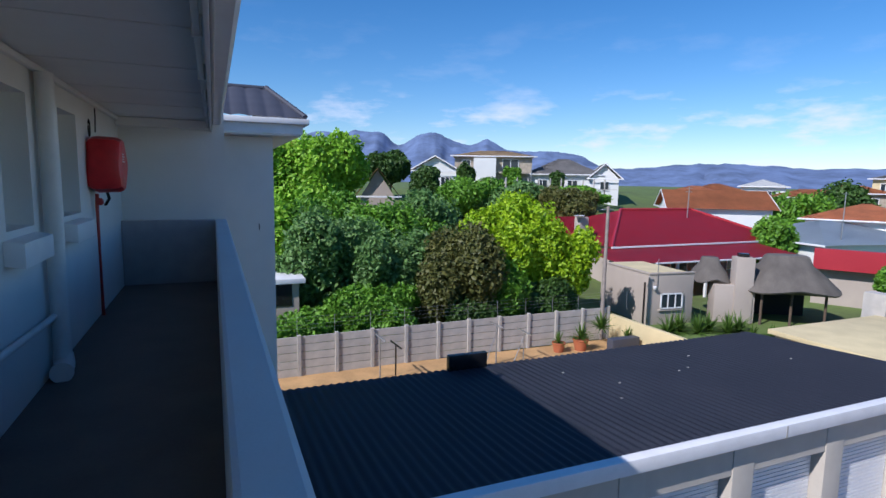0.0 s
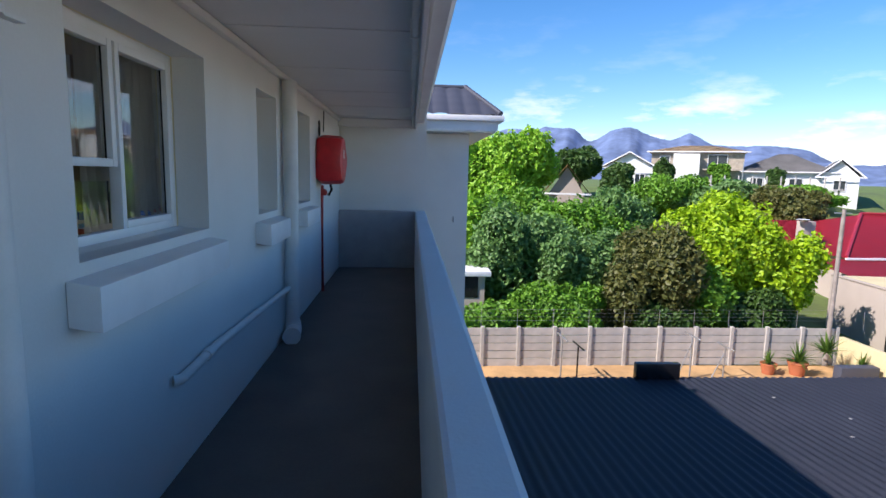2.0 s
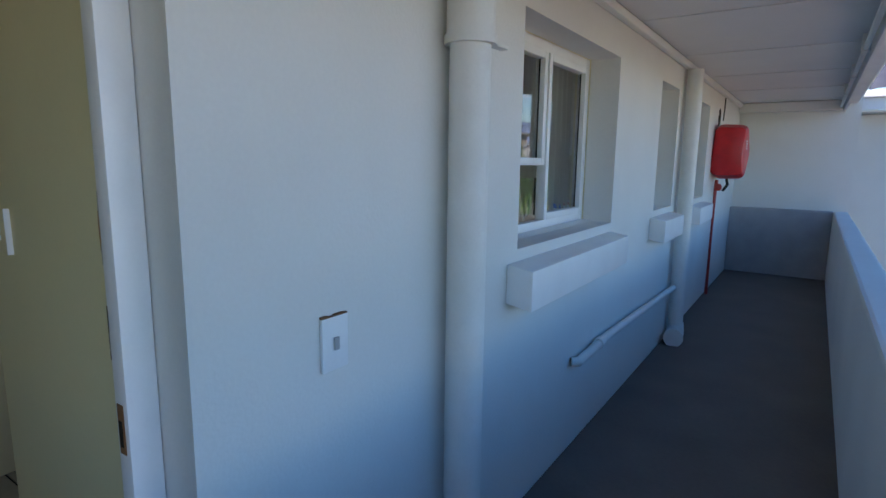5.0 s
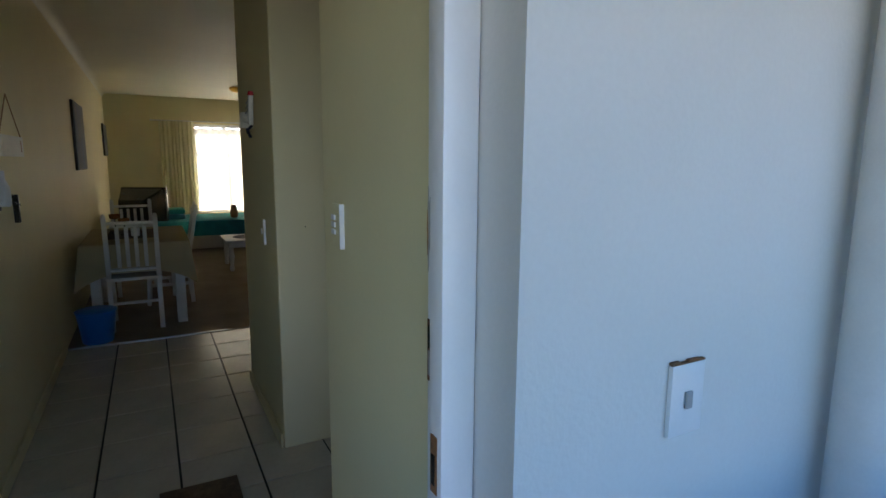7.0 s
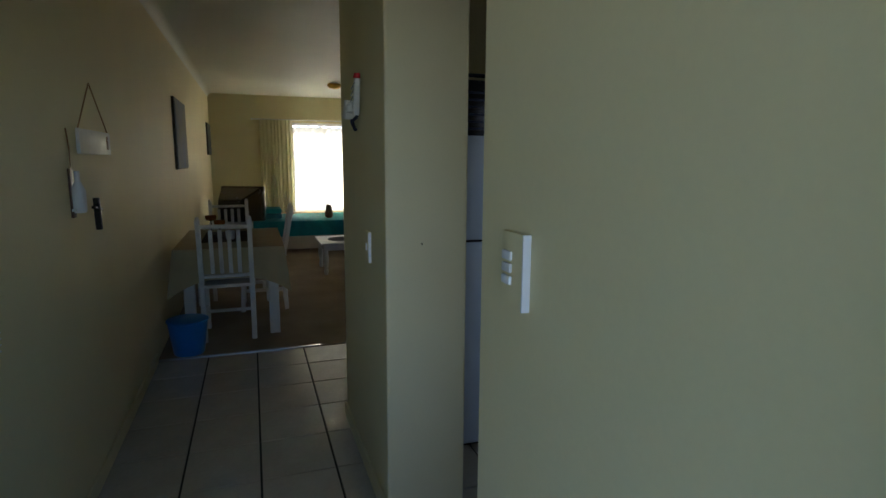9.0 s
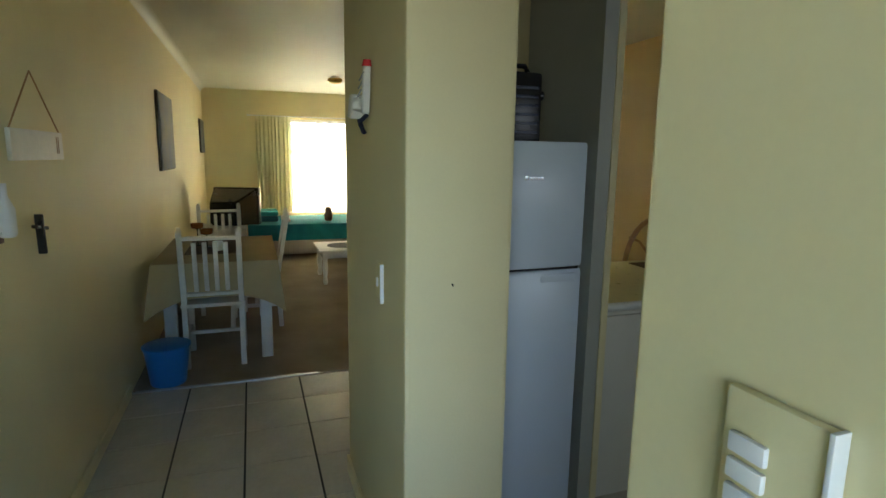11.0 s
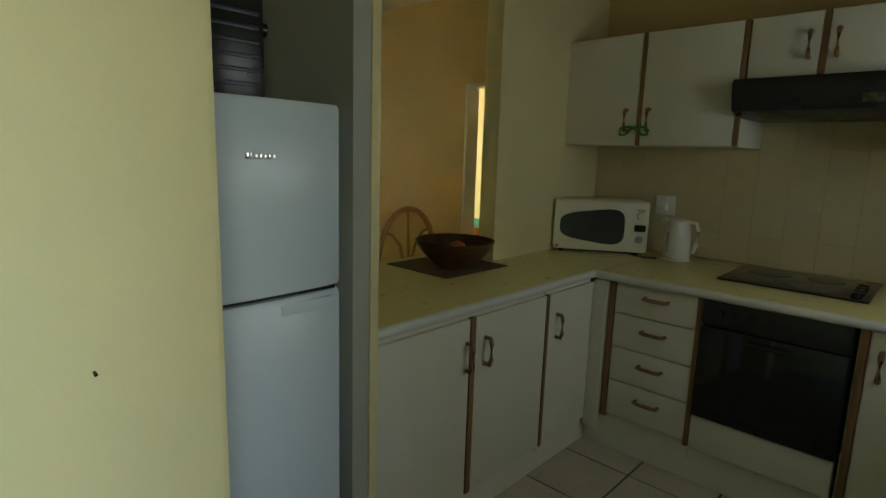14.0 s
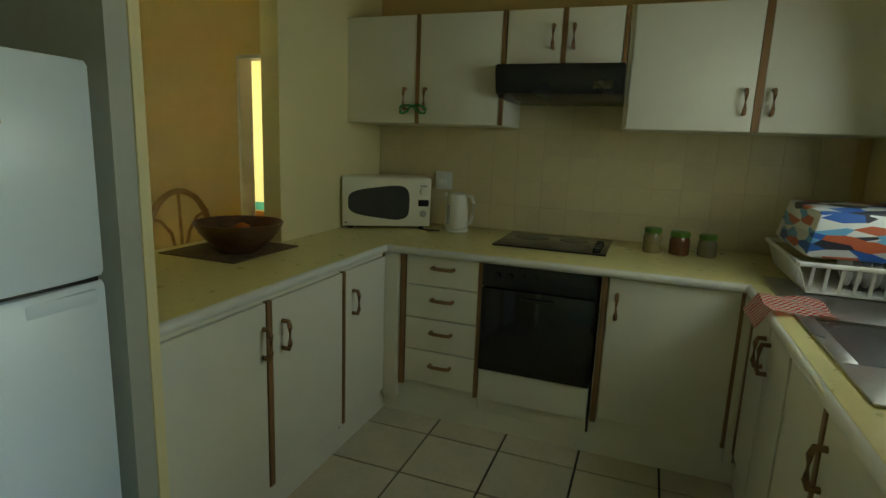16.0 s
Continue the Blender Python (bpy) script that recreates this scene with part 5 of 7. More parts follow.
for k in range(nseg):
    a = k / nseg * math.tau
    cx, sy = math.cos(a), math.sin(a)
    n = max(abs(cx), abs(sy))
    x, y = 0.64 * cx / n, 0.415 * sy / n
    corner = min(abs(cx), abs(sy)) / n
    drop = 0.24 + 0.14 * corner ** 3
    flare = 0.02 + 0.018 * math.sin(k * 1.1) + 0.05 * corner ** 4
    rim_t.append(bm.verts.new((-6.45 + x, 0.26 + y, 0.746)))
    rim_b.append(bm.verts.new((-6.45 + x + flare * cx, 0.26 + y + flare * sy if sy > 0 else max(0.26 + y + flare * sy, YS + 0.02), 0.746 - drop)))
cv = bm.verts.new((-6.45, 0.26, 0.747))
for k in range(nseg):
    bm.faces.new((cv, rim_t[k], rim_t[(k + 1) % nseg]))
for k in range(nseg):
    bm.faces.new((rim_t[k], rim_b[k], rim_b[(k + 1) % nseg], rim_t[(k + 1) % nseg]))
solid("tablecloth", bm, M_CLOTH, "beige cloth draped over the dining table", "tablecloth")
solid("table_runner", B((-6.85, 0.02, 0.7485), (-6.15, 0.4, 0.7525), 0.002), M_MATT, "brown woven mat on the table", "place mat")
for k, (x, y, h) in enumerate(((-6.6, 0.08, 0.13), (-6.45, 0.16, 0.10))):
    cd = thing("candle_holder", "brown candle cup on a thin wire stand", "candle holder", (x, y, 0.753), "candle holders on the table")
    part("foot", lathe(bmesh.new(), (0, 0, 0), [(0.04, 0), (0.035, 0.006), (0.005, 0.01)], 16), M_BLACK, cd)
    part("stem", rod(bmesh.new(), (0, 0, 0.009), (0, 0, h), 0.004, seg=8), M_BLACK, cd)
    part("cup", lathe(bmesh.new(), (0, 0, h), [(0.01, 0), (0.045, 0.012), (0.05, 0.05), (0.046, 0.05), (0.01, 0.012)], 18), mat("amber_glass", (0.22, 0.08, 0.02), 0.25), cd)
solid("white_cup", lathe(bmesh.new(), (-6.3, 0.25, 0.753), [(0.03, 0), (0.035, 0.005), (0.038, 0.07), (0.034, 0.07), (0.03, 0.01)], 18), M_WHITE, "small white cup on the table", "cup")
bin_ = thing("waste_bin", "blue plastic bucket beside the table", "bucket", (-5.56, -0.05, 0.006))
bin_.scale = (0.9, 0.9, 0.9)
part("bucket", lathe(bmesh.new(), (0, 0, 0), [(0.115, 0), (0.12, 0.01), (0.155, 0.28), (0.152, 0.28), (0.115, 0.012), (0.001, 0.01)], 32), M_BLUE, bin_)
part("rim", lathe(bmesh.new(), (0, 0, 0.272), [(0.153, 0), (0.162, 0.003), (0.162, 0.016), (0.153, 0.02)], 32), M_BLUE, bin_)

cab = thing("tv_cabinet", "low wooden cabinet under the television", "cabinet", (-9.5, 0.15, 0.004))
part("body", B((-0.35, -0.28, 0.04), (0.35, 0.28, 0.549), 0.008), M_WOODW, cab)
part("plinth", B((-0.33, -0.26, 0.0), (0.33, 0.26, 0.039)), M_WOODW, cab)
tv = thing("television", "black cathode ray tube television", "television", (-9.5, 0.24, 0.5545))
tv.rotation_euler = (0, 0, radians(-112))
part("bezel", B((-0.31, -0.27, 0.0), (0.31, -0.17, 0.5), 0.02), M_BLACK, tv)
bm = bmesh.new()
f0 = [bm.verts.new(p) for p in ((-0.3, -0.169, 0.01), (0.3, -0.169, 0.01), (0.3, -0.169, 0.49), (-0.3, -0.169, 0.49))]
f1 = [bm.verts.new(p) for p in ((-0.17, 0.24, 0.03), (0.17, 0.24, 0.03), (0.17, 0.24, 0.33), (-0.17, 0.24, 0.33))]
bm.faces.new(f0)
bm.faces.new(f1[::-1])
for k in range(4):
    bm.faces.new((f0[k], f0[(k + 1) % 4], f1[(k + 1) % 4], f1[k]))
bmesh.ops.bevel(bm, geom=bm.edges, offset=0.02, segments=2, affect="EDGES")
part("rear_housing", bm, M_BLACK, tv)
part("screen", B((-0.25, -0.276, 0.07), (0.25, -0.2705, 0.45), 0.004), M_BLACKGLASS, tv, "dark glossy screen")

bed("daybed", (-11.25, 0.45, 0.0), 1.25, 2.6, 0.5, "daybed with a teal cover under the window", M_TEAL)
for k, (y, z, mt) in enumerate(((0.72, 0.5, M_TEALD), (0.72, 0.585, M_TEAL))):
    solid("folded_towel", B((-10.75, y - 0.14, z + 0.002), (-10.3, y + 0.16, z + 0.082), 0.035), mt, "folded thick towel on the daybed", "towel", "towels on the daybed")
solid("cushion", B((-11.3, 2.2, 0.503), (-10.9, 2.75, 0.72), 0.09), M_TEAL, "teal cushion on the daybed", "cushion")
owl = lathe(bmesh.new(), (-10.3, 1.62, 0.503), [(0.04, 0), (0.06, 0.02), (0.065, 0.09), (0.045, 0.14), (0.05, 0.17), (0.035, 0.21), (0.004, 0.22)], 18)
solid("brown_ornament", owl, mat("brown_ceramic", (0.22, 0.13, 0.06), 0.5, vary=0.5, fine=40), "small mottled brown figure ornament", "ornament")
ct = thing("coffee_table", "white painted low coffee table with turned legs", "coffee table", (-8.4, 1.72, 0.004))
part("tabletop", B((-0.35, -0.5, 0.38), (0.35, 0.5, 0.41), 0.01), M_WOODW, ct)
part("apron", B((-0.31, -0.46, 0.31), (0.31, 0.46, 0.379), 0.004), M_WOODW, ct)
for x in (-0.28, 0.28):
    for y in (-0.43, 0.43):
        part("leg", lathe(bmesh.new(), (x, y, 0.0), [(0.022, 0), (0.03, 0.04), (0.02, 0.08), (0.035, 0.2), (0.025, 0.28), (0.03, 0.31)], 14), M_WOODW, ct)
solid("doily", lathe(bmesh.new(), (-8.4, 1.55, 0.4145), [(0.2, 0), (0.2, 0.004), (0.17, 0.006)], 24), mat("dark_doily", (0.06, 0.06, 0.07), 0.9), "dark round mat on the coffee table", "mat")
lamp = thing("ceiling_lamp", "small yellow glass ceiling lamp", "lamp", (-10.05, 1.72, CI))
part("base", lathe(bmesh.new(), (0, 0, -0.02), [(0.07, 0), (0.07, 0.0195)], 20), M_WHITE, lamp)
part("shade", lathe(bmesh.new(), (0, 0, -0.1), [(0.01, 0), (0.08, 0.015), (0.11, 0.05), (0.1, 0.079)], 24), mat("yellow_lamp_glass", (0.75, 0.45, 0.05), 0.3), lamp)

win = thing("window_4", "large living room window behind net curtains", "window", (XW - 0.08, 1.15, 0.42), kind="structure")
WW, WH = 1.85, 1.72
f = bmesh.new()
for lo, hi in (((0, 0, 0), (0.05, 0.05, WH)), ((0, WW - 0.05, 0), (0.05, WW, WH)), ((0, 0.051, 0), (0.05, WW - 0.051, 0.05)), ((0, 0.051, WH - 0.05), (0.05, WW - 0.051, WH)), ((0, 0.6, 0.051), (0.05, 0.65, WH - 0.051)), ((0, 1.2, 0.051), (0.05, 1.25, WH - 0.051)), ((0.002, 0.051, 1.22), (0.048, 0.599, 1.27)), ((0.002, 1.251, 1.22), (0.048, WW - 0.051, 1.27))):
    box(f, lo, hi, 0.005)
part("window_frame", f, M_WHITE, win)
for a, b in ((0.05, 0.6), (0.65, 1.2), (1.25, 1.8)):
    p = part("pane", B((0.022, a, 0.05), (0.026, b, WH - 0.05)), M_GLASS, win)
    p.visible_shadow = False
solid("net_curtain", drape(XW + 0.07, 1.1, 3.05, 0.5, 2.05, 16, 0.016, seed=8), M_NET, "sheer white net curtain over the window", "curtain")
solid("long_curtain", drape(XW + 0.14, 0.62, 1.22, 0.45, 2.17, 9, 0.03, seed=9), M_CURTAIN, "long cream curtain pulled to one side", "curtain")
rod_ = thing("curtain_rail", "white curtain rail over the window", "curtain rail", (XW + 0.11, 0.5, 2.18))
part("rail", rod(bmesh.new(), (0, 0, 0), (0, 3.0, 0), 0.012), M_WHITE, rod_)
part("finial", rod(bmesh.new(), (0, -0.02, 0), (0, 0.0, 0), 0.02), M_WHITE, rod_)
lw = thing("wall_neighbour_block", "sunlit cream wall and sheet roof outside the window", "building", (-17.0, 2.0, -6.0), kind="structure")
part("wall", B((-0.3, -9, 0), (0, 9, 7.7)), M_HWHITE, lw)
bm = bmesh.new()
prev = None
for k in range(241):
    y = -9 + k * 0.075
    z = 0.03 * math.sin(k * math.tau / 4)
    a, b = bm.verts.new((0.3, y, 7.72 + z)), bm.verts.new((-4.0, y, 9.4 + z))
    if prev:
        bm.faces.new((prev[0], a, b, prev[1]))
    prev = (a, b)
part("roof", bm, M_BLUEROOF, lw, "pale corrugated roof sheets")

# ---- outdoors ----
GZ = -6.0


def smooth_step(t):
    t = max(0.0, min(1.0, t))
    return t * t * (3 - 2 * t)


def ground_height(x, y):
    d = y - 0.3 * x
    hill = 6.6 * smooth_step((d - 21) / 34) * (1 - smooth_step((math.hypot(x, y) - 130) / 400))
    bump = 0.35 * noise.noise(Vector((x * 0.06, y * 0.06, 0))) * smooth_step((d - 19) / 8)
    return GZ + hill + bump


bm = bmesh.new()
rows_ = []
radii = [0, 4, 8, 12, 15, 18, 20, 22, 24, 26, 28, 31, 34, 38, 42, 47, 53, 60, 70, 85, 110, 150, 220, 350, 600, 1200, 2600, 4600]
for r in radii[1:]:
    rows_.append([bm.verts.new((r * math.cos(k / 96 * math.tau), r * math.sin(k / 96 * math.tau), ground_height(r * math.cos(k / 96 * math.tau), r * math.sin(k / 96 * math.tau)))) for k in range(96)])
c0 = bm.verts.new((0, 0, GZ))
for k in range(96):
    bm.faces.new((c0, rows_[0][k], rows_[0][(k + 1) % 96]))
for A, C in zip(rows_, rows_[1:]):
    for k in range(96):
        bm.faces.new((A[k], C[k], C[(k + 1) % 96], A[(k + 1) % 96]))
solid("ground", bm, M_GRASS, "rough green ground rising to a hill", "ground", kind="structure")
structure("yard_soil", [((0.5, 12.0, GZ - 0.3), (20.0, 20.9, GZ + 0.06))], M_SOIL, "bare orange soil yard", "soil")
structure("driveway", [((0.2, -30, GZ - 0.3), (40.0, 6.4, GZ + 0.05))], mat("brick_paving", (0.30, 0.22, 0.18), 0.85, vary=0.3, scale=1, fine=9), "paved yard before the garages", "paving")

# garage block with its big corrugated roof
GX0, GX1, GY0, GY1 = 0.6, 15.1, 6.3, 11.8
gar = thing("garage_block", "row of garages under a charcoal corrugated roof", "garage", (GX0, GY0, GZ))
roof_z = lambda y: 3.42 - 0.38 * (y - 0.0) / 5.5
bm = bmesh.new()
nx = int((GX1 - GX0) / 0.177 * 8)
prev = None
for i in range(nx + 1):
    x = -1.7 + i / nx * (GX1 - GX0 + 1.7)
    w = 0.014 * math.sin(x / 0.177 * math.tau)
    col = [bm.verts.new((x, y, roof_z(y) + w)) for y in (0.04, 2.0, 3.9, 5.55)]
    if prev:
        for a in range(3):
            bm.faces.new((prev[a], col[a], col[a + 1], prev[a + 1]))
    prev = col
bmesh.ops.solidify(bm, geom=bm.faces, thickness=-0.012)
part("roof_sheeting", bm, M_ROOFD, gar, "charcoal corrugated roof sheeting")
part("fascia", B((0, -0.16, 3.28), (GX1 - GX0, 0.03, 3.52), 0.03), M_FASCIA, gar, "white rendered front fascia")
part("fascia_seam", B((8.15, -0.165, 3.3), (8.19, -0.161, 3.5)), M_CONC, gar)
gw = GX1 - GX0
for k in range(6):
    x = 0.05 + k * 2.37
    part("pier", B((x, 0.0, 0.0), (x + 0.5, 0.35, 3.279), 0.01), M_GARAGE, gar)
    if x + 2.3 < gw:
        part("lintel", B((x + 0.5, 0.02, 2.72), (x + 2.37, 0.33, 3.279)), M_GARAGE, gar)
        d = part("roller_door", B((x + 0.5, 0.26, 0.05), (x + 2.37, 0.3, 2.719)), M_WHITE, gar, "white ribbed roller door")
        s = bmesh.new()
        for q in range(34):
            box(s, (x + 0.51, 0.245, 0.06 + q * 0.078), (x + 2.36, 0.259, 0.115 + q * 0.078))
        part("slats", s, M_WHITE, d)
part("back_wall", B((0.0, 5.2, 0.0), (gw, 5.4, 3.0)), M_GARAGE, gar)
part("side_wall", B((gw - 0.2, 0.36, 0.0), (gw, 5.19, 3.0)), M_GARAGE, gar)
part("patch", B((4.35, 5.35, 3.05), (5.35, 5.5, 3.42), 0.01), M_BLACK, gar, "dark upright sheet at the roof's edge")
rnd = random.Random(11)
for k in range(7):
    x, y = 6.0 + rnd.random() * 7, 1.0 + rnd.random() * 3.8
    solid("roof_litter", box(bmesh.new(), (GX0 + x, GY0 + y, GZ + roof_z(y) + 0.028), (GX0 + x + 0.05, GY0 + y + 0.035, GZ + roof_z(y) + 0.045), 0.006), M_CONC, "pale scrap lying on the roof sheets", "litter", "scraps on the roof")

# precast fence
fence = thing("precast_fence", "grey precast concrete panel fence", "fence", (0, 20.95, GZ))
FH = 1.55


def fence_run(p0, p1, n):
    p0, p1 = Vector(p0), Vector(p1)
    d = (p1 - p0) / n
    rot = math.atan2(d.y, d.x)
    post_me = finish(box(bmesh.new(), (-0.07, -0.08, 0), (0.07, 0.06, FH + 0.1), 0.012), "post", M_CONC)
    h = FH / 5
    pan_me = finish(box(bmesh.new(), (0.072, -0.025, 0.01), (d.length - 0.072, 0.025, h - 0.012), 0.006), "panel", M_CONC)
    for k in range(n + 1):
        q = p0 + d * k
        o = new("post", post_me)
        o.parent = fence
        o.location, o.rotation_euler = q, (0, 0, rot)
        if k < n:
            for j in range(5):
                o = new("panel", pan_me)
                o.parent = fence
                o.location, o.rotation_euler = q + Vector((0, 0, j * h + 0.05)), (0, 0, rot)
    return d


fence_run((-1.5, -0.25, 0), (9.94, 0.05, 0), 8)
fence_run((9.96, 0.05, 0), (17.4, 0.1, 0), 5)
for k in range(12):
    x = 2.75 + 1.43 * k
    part("wire_stay", rod(bmesh.new(), (x, 0.05, 1.5), (x, 0.08, 2.3), 0.009, seg=6), M_GALV, fence)
for z in (1.8, 1.95, 2.1, 2.25):
    part("wire", rod(bmesh.new(), (-1.5, 0.06, z), (18.0, 0.5, z), 0.0035, seg=5), M_GALV, fence)
bw = solid("boundary_wall", B((0, 0, 0), (0.2, 6.0, 1.3), 0.02), M_YWALL, "sunlit cream boundary wall", "wall", kind="structure")
bw.matrix_world = pose(17.6, 20.9, GZ, 0, 0, 180)
yl = solid("yellow_flat_roof", B((21.2, 10.5, -4.6), (29.5, 15.6, -4.4), 0.03), M_YWALL, "pale yellow concrete slab roof", "roof", kind="structure")
structure("yellow_roof_walls", [((21.4, 10.7, GZ), (29.3, 15.4, -4.603))], M_HWALL, "walls under the pale slab", "wall")


def wash_pole(x, y, h, metal, label):
    w = thing("washing_line_pole", label, "washing line", (x, y, GZ + 0.06), "washing line poles")
    part("post", rod(bmesh.new(), (0, 0, 0), (0, 0, h), 0.03, seg=10), metal, w)
    part("crossbar", bar(bmesh.new(), (-0.05, 0.5, h + 0.05), (0.05, -0.5, h + 0.02), 0.05, 0.05), metal, w)
    return w


wash_pole(5.57, 19.5, 1.55, M_GALV, "pale steel washing line pole with a crossbar")
wash_pole(6.15, 19.4, 1.25, M_BLACK, "black steel washing line pole with a crossbar")
w = wash_pole(10.5, 19.5, 1.6, M_GALV, "pale steel washing line pole with a brace")
part("brace", rod(bmesh.new(), (-0.5, 0, 0), (-0.02, 0, 1.35), 0.02, seg=8), M_GALV, w)
w = wash_pole(11.8, 19.5, 1.2, M_GALV, "pale steel washing line pole with a brace")
part("brace", rod(bmesh.new(), (-0.45, 0, 0), (-0.02, 0, 1.0), 0.02, seg=8), M_GALV, w)
ln = thing("washing_lines", "thin wires between the washing poles", "washing line", (0, 19.5, GZ + 1.5))
for k in range(4):
    part("wire", rod(bmesh.new(), (5.6, -0.4 + 0.25 * k, 0.15), (10.5, -0.4 + 0.25 * k, 0.18), 0.005, seg=4), M_GALV, ln)


# ---- planting ----
def leaves(n, blobs, size, seed, flat=0.25):
    """Many small bent leaves spread over the shells of uneven blobs (x, y, z, rx, ry, rz)."""
    r = np.random.RandomState(seed)
    vol = np.array([b[3] * b[4] * b[5] for b in blobs]) ** (2 / 3)
    pick = r.choice(len(blobs), n, p=vol / vol.sum())
    bl = np.array(blobs)[pick]
    d = r.normal(size=(n, 3))
    d /= np.linalg.norm(d, axis=1)[:, None]
    lump = 1 + 0.13 * np.sin(d[:, 0] * 7 + pick) * np.sin(d[:, 1] * 6 + 2 * pick) + 0.1 * np.sin(d[:, 2] * 11 + pick * 3) * np.sin(d[:, 0] * 13)
    rad = lump * (0.72 + 0.3 * r.rand(n) ** 0.6)
    c = bl[:, :3] + d * bl[:, 3:] * rad[:, None]
    nrm = d + 0.9 * r.normal(size=(n, 3)) + np.array([0, 0, flat])
    nrm /= np.linalg.norm(nrm, axis=1)[:, None]
    t = np.cross(nrm, r.normal(size=(n, 3)))
    t /= np.linalg.norm(t, axis=1)[:, None]
    b = np.cross(nrm, t)
    s = size * (0.6 + 0.8 * r.rand(n))[:, None]
    V = np.stack([c - t * s, c - b * s * 0.55 + nrm * s * 0.12, c + t * s, c + b * s * 0.55 + nrm * s * 0.12], 1).reshape(-1, 3)
    F = np.arange(4 * n).reshape(-1, 4)
    return V, F


def leaf_mesh(name, V, F, material):
    me = bpy.data.meshes.new(name)
    me.from_pydata(V.tolist(), [], F.tolist())
    me.materials.append(material)
    return me


L_YEL = leaf_mat("yellow_green_leaf", (0.42, 0.60, 0.006), (0.20, 0.36, 0.004))
L_LIME = leaf_mat("fresh_green_leaf", (0.36, 0.62, 0.04), (0.18, 0.38, 0.02))
L_MID = leaf_mat("mid_green_leaf", (0.20, 0.42, 0.03), (0.08, 0.21, 0.015))
L_GREY = leaf_mat("grey_green_leaf", (0.20, 0.36, 0.10), (0.08, 0.18, 0.045))
L_DARK = leaf_mat("dark_bronze_leaf", (0.17, 0.17, 0.04), (0.07, 0.09, 0.02))
L_DEEP = leaf_mat("deep_green_leaf", (0.09, 0.18, 0.03), (0.03, 0.08, 0.012))
L_PALM = leaf_mat("palm_leaf", (0.12, 0.22, 0.03), (0.05, 0.11, 0.015))


def tree(x, y, top, spread, depth, leaf, n, size, label, seed, low=None, name="tree", base=None):
    """A tapered trunk with limbs and a crown of many leaves in uneven lumps."""
    r = random.Random(seed)
    g = ground_height(x, y) if base is None else base
    low = g + 0.3 * (top - g) if low is None else low
    h = top - low
    t = thing(name, label, "tree" if name == "tree" else "bush", (x, y, g))
    blobs = [(0, 0, low + h * 0.5 - g, spread * 0.72, depth * 0.72, h * 0.5)]
    for k in range(9):
        a = k * 2.4 + r.random()
        q = 0.35 + 0.4 * r.random()
        zz = low - g + h * (0.22 + 0.62 * r.random())
        s = 0.28 + 0.2 * r.random()
        blobs.append((spread * q * math.cos(a), depth * q * math.sin(a), zz, spread * s, depth * s, h * s * 0.75))
    b_ = bmesh.new()
    rod(b_, (0, 0, -0.1), (0.05, 0, low + 0.45 * h - g), 0.06 + 0.03 * h, 0.04, 9)
    for bl in blobs[1:6]:
        rod(b_, (0.03, 0, (low - g) * 0.7), bl[:3], 0.05, 0.015, 6)
    part("trunk", b_, M_BARK, t)
    V, F = leaves(n, blobs, size, seed)
    crown = new("crown", leaf_mesh("crown", V, F, leaf))
    crown.parent = t
    # dim inner foliage, so that no daylight shows right through
    V, F = leaves(n // 4, [(bx, by, bz, rx * 0.72, ry * 0.72, rz * 0.72) for bx, by, bz, rx, ry, rz in blobs], size * 1.9, seed + 50)
    inner = new("inner_foliage", leaf_mesh("inner_foliage", V, F, leaf))
    inner.parent = t
    return t


tree(6.2, 40, 4.3, 4.4, 3.6, L_LIME, 26000, 0.16, "round bright green willow-like tree", 1, low=-2.4)
tree(14.3, 24.6, 0.75, 3.2, 2.6, L_YEL, 24000, 0.115, "broad yellow-green leafy tree", 2, low=-4.6)
tree(16.4, 23.6, -1.2, 1.9, 1.7, L_YEL, 9000, 0.11, "lower yellow-green leafy tree", 32, low=-4.6)
tree(10.6, 23.6, -0.9, 2.6, 2.0, L_DARK, 16000, 0.11, "bronze-green dense shrubby tree", 3, low=-5.6)
tree(7.6, 25.5, -0.9, 2.6, 2.2, L_GREY, 14000, 0.11, "grey-green dense leafy bush", 4, low=-5.4, name="bush")
tree(4.5, 26.5, -0.6, 2.7, 2.3, L_GREY, 14000, 0.12, "grey-green dense leafy bush", 5, low=-5.2, name="bush")
tree(6.2, 22.9, -3.1, 2.4, 1.3, L_MID, 12000, 0.1, "fresh green shrub over the fence", 6, low=-5.7, name="bush")
tree(3.6, 23.1, -3.9, 2.3, 1.1, L_MID, 9000, 0.1, "low green shrub over the fence", 7, low=-5.8, name="bush")
tree(12.6, 22.7, -2.0, 1.6, 1.1, L_MID, 8000, 0.1, "green shrub behind the fence", 8, low=-5.4, name="bush")
tree(9.0, 29.0, 0.3, 3.2, 2.5, L_MID, 13000, 0.13, "mid green rounded leafy bush", 9, low=-4.4, name="bush")
tree(12.0, 31.5, 0.7, 3.0, 2.5, L_GREY, 11000, 0.13, "grey-green rounded leafy bush", 10, low=-4.0, name="bush")
tree(5.0, 31.5, 0.5, 3.6, 2.6, L_MID, 13000, 0.14, "tall green bush on the slope", 11, low=-4.6, name="bush")
tree(1.8, 30, 0.6, 2.6, 2.6, L_LIME, 9000, 0.14, "bright green bush behind the block", 12, low=-4.6, name="bush")
tree(17.5, 26.2, -2.4, 1.7, 1.6, L_DEEP, 7000, 0.12, "dark green bush beside the red house", 13, low=-5.9, name="bush")
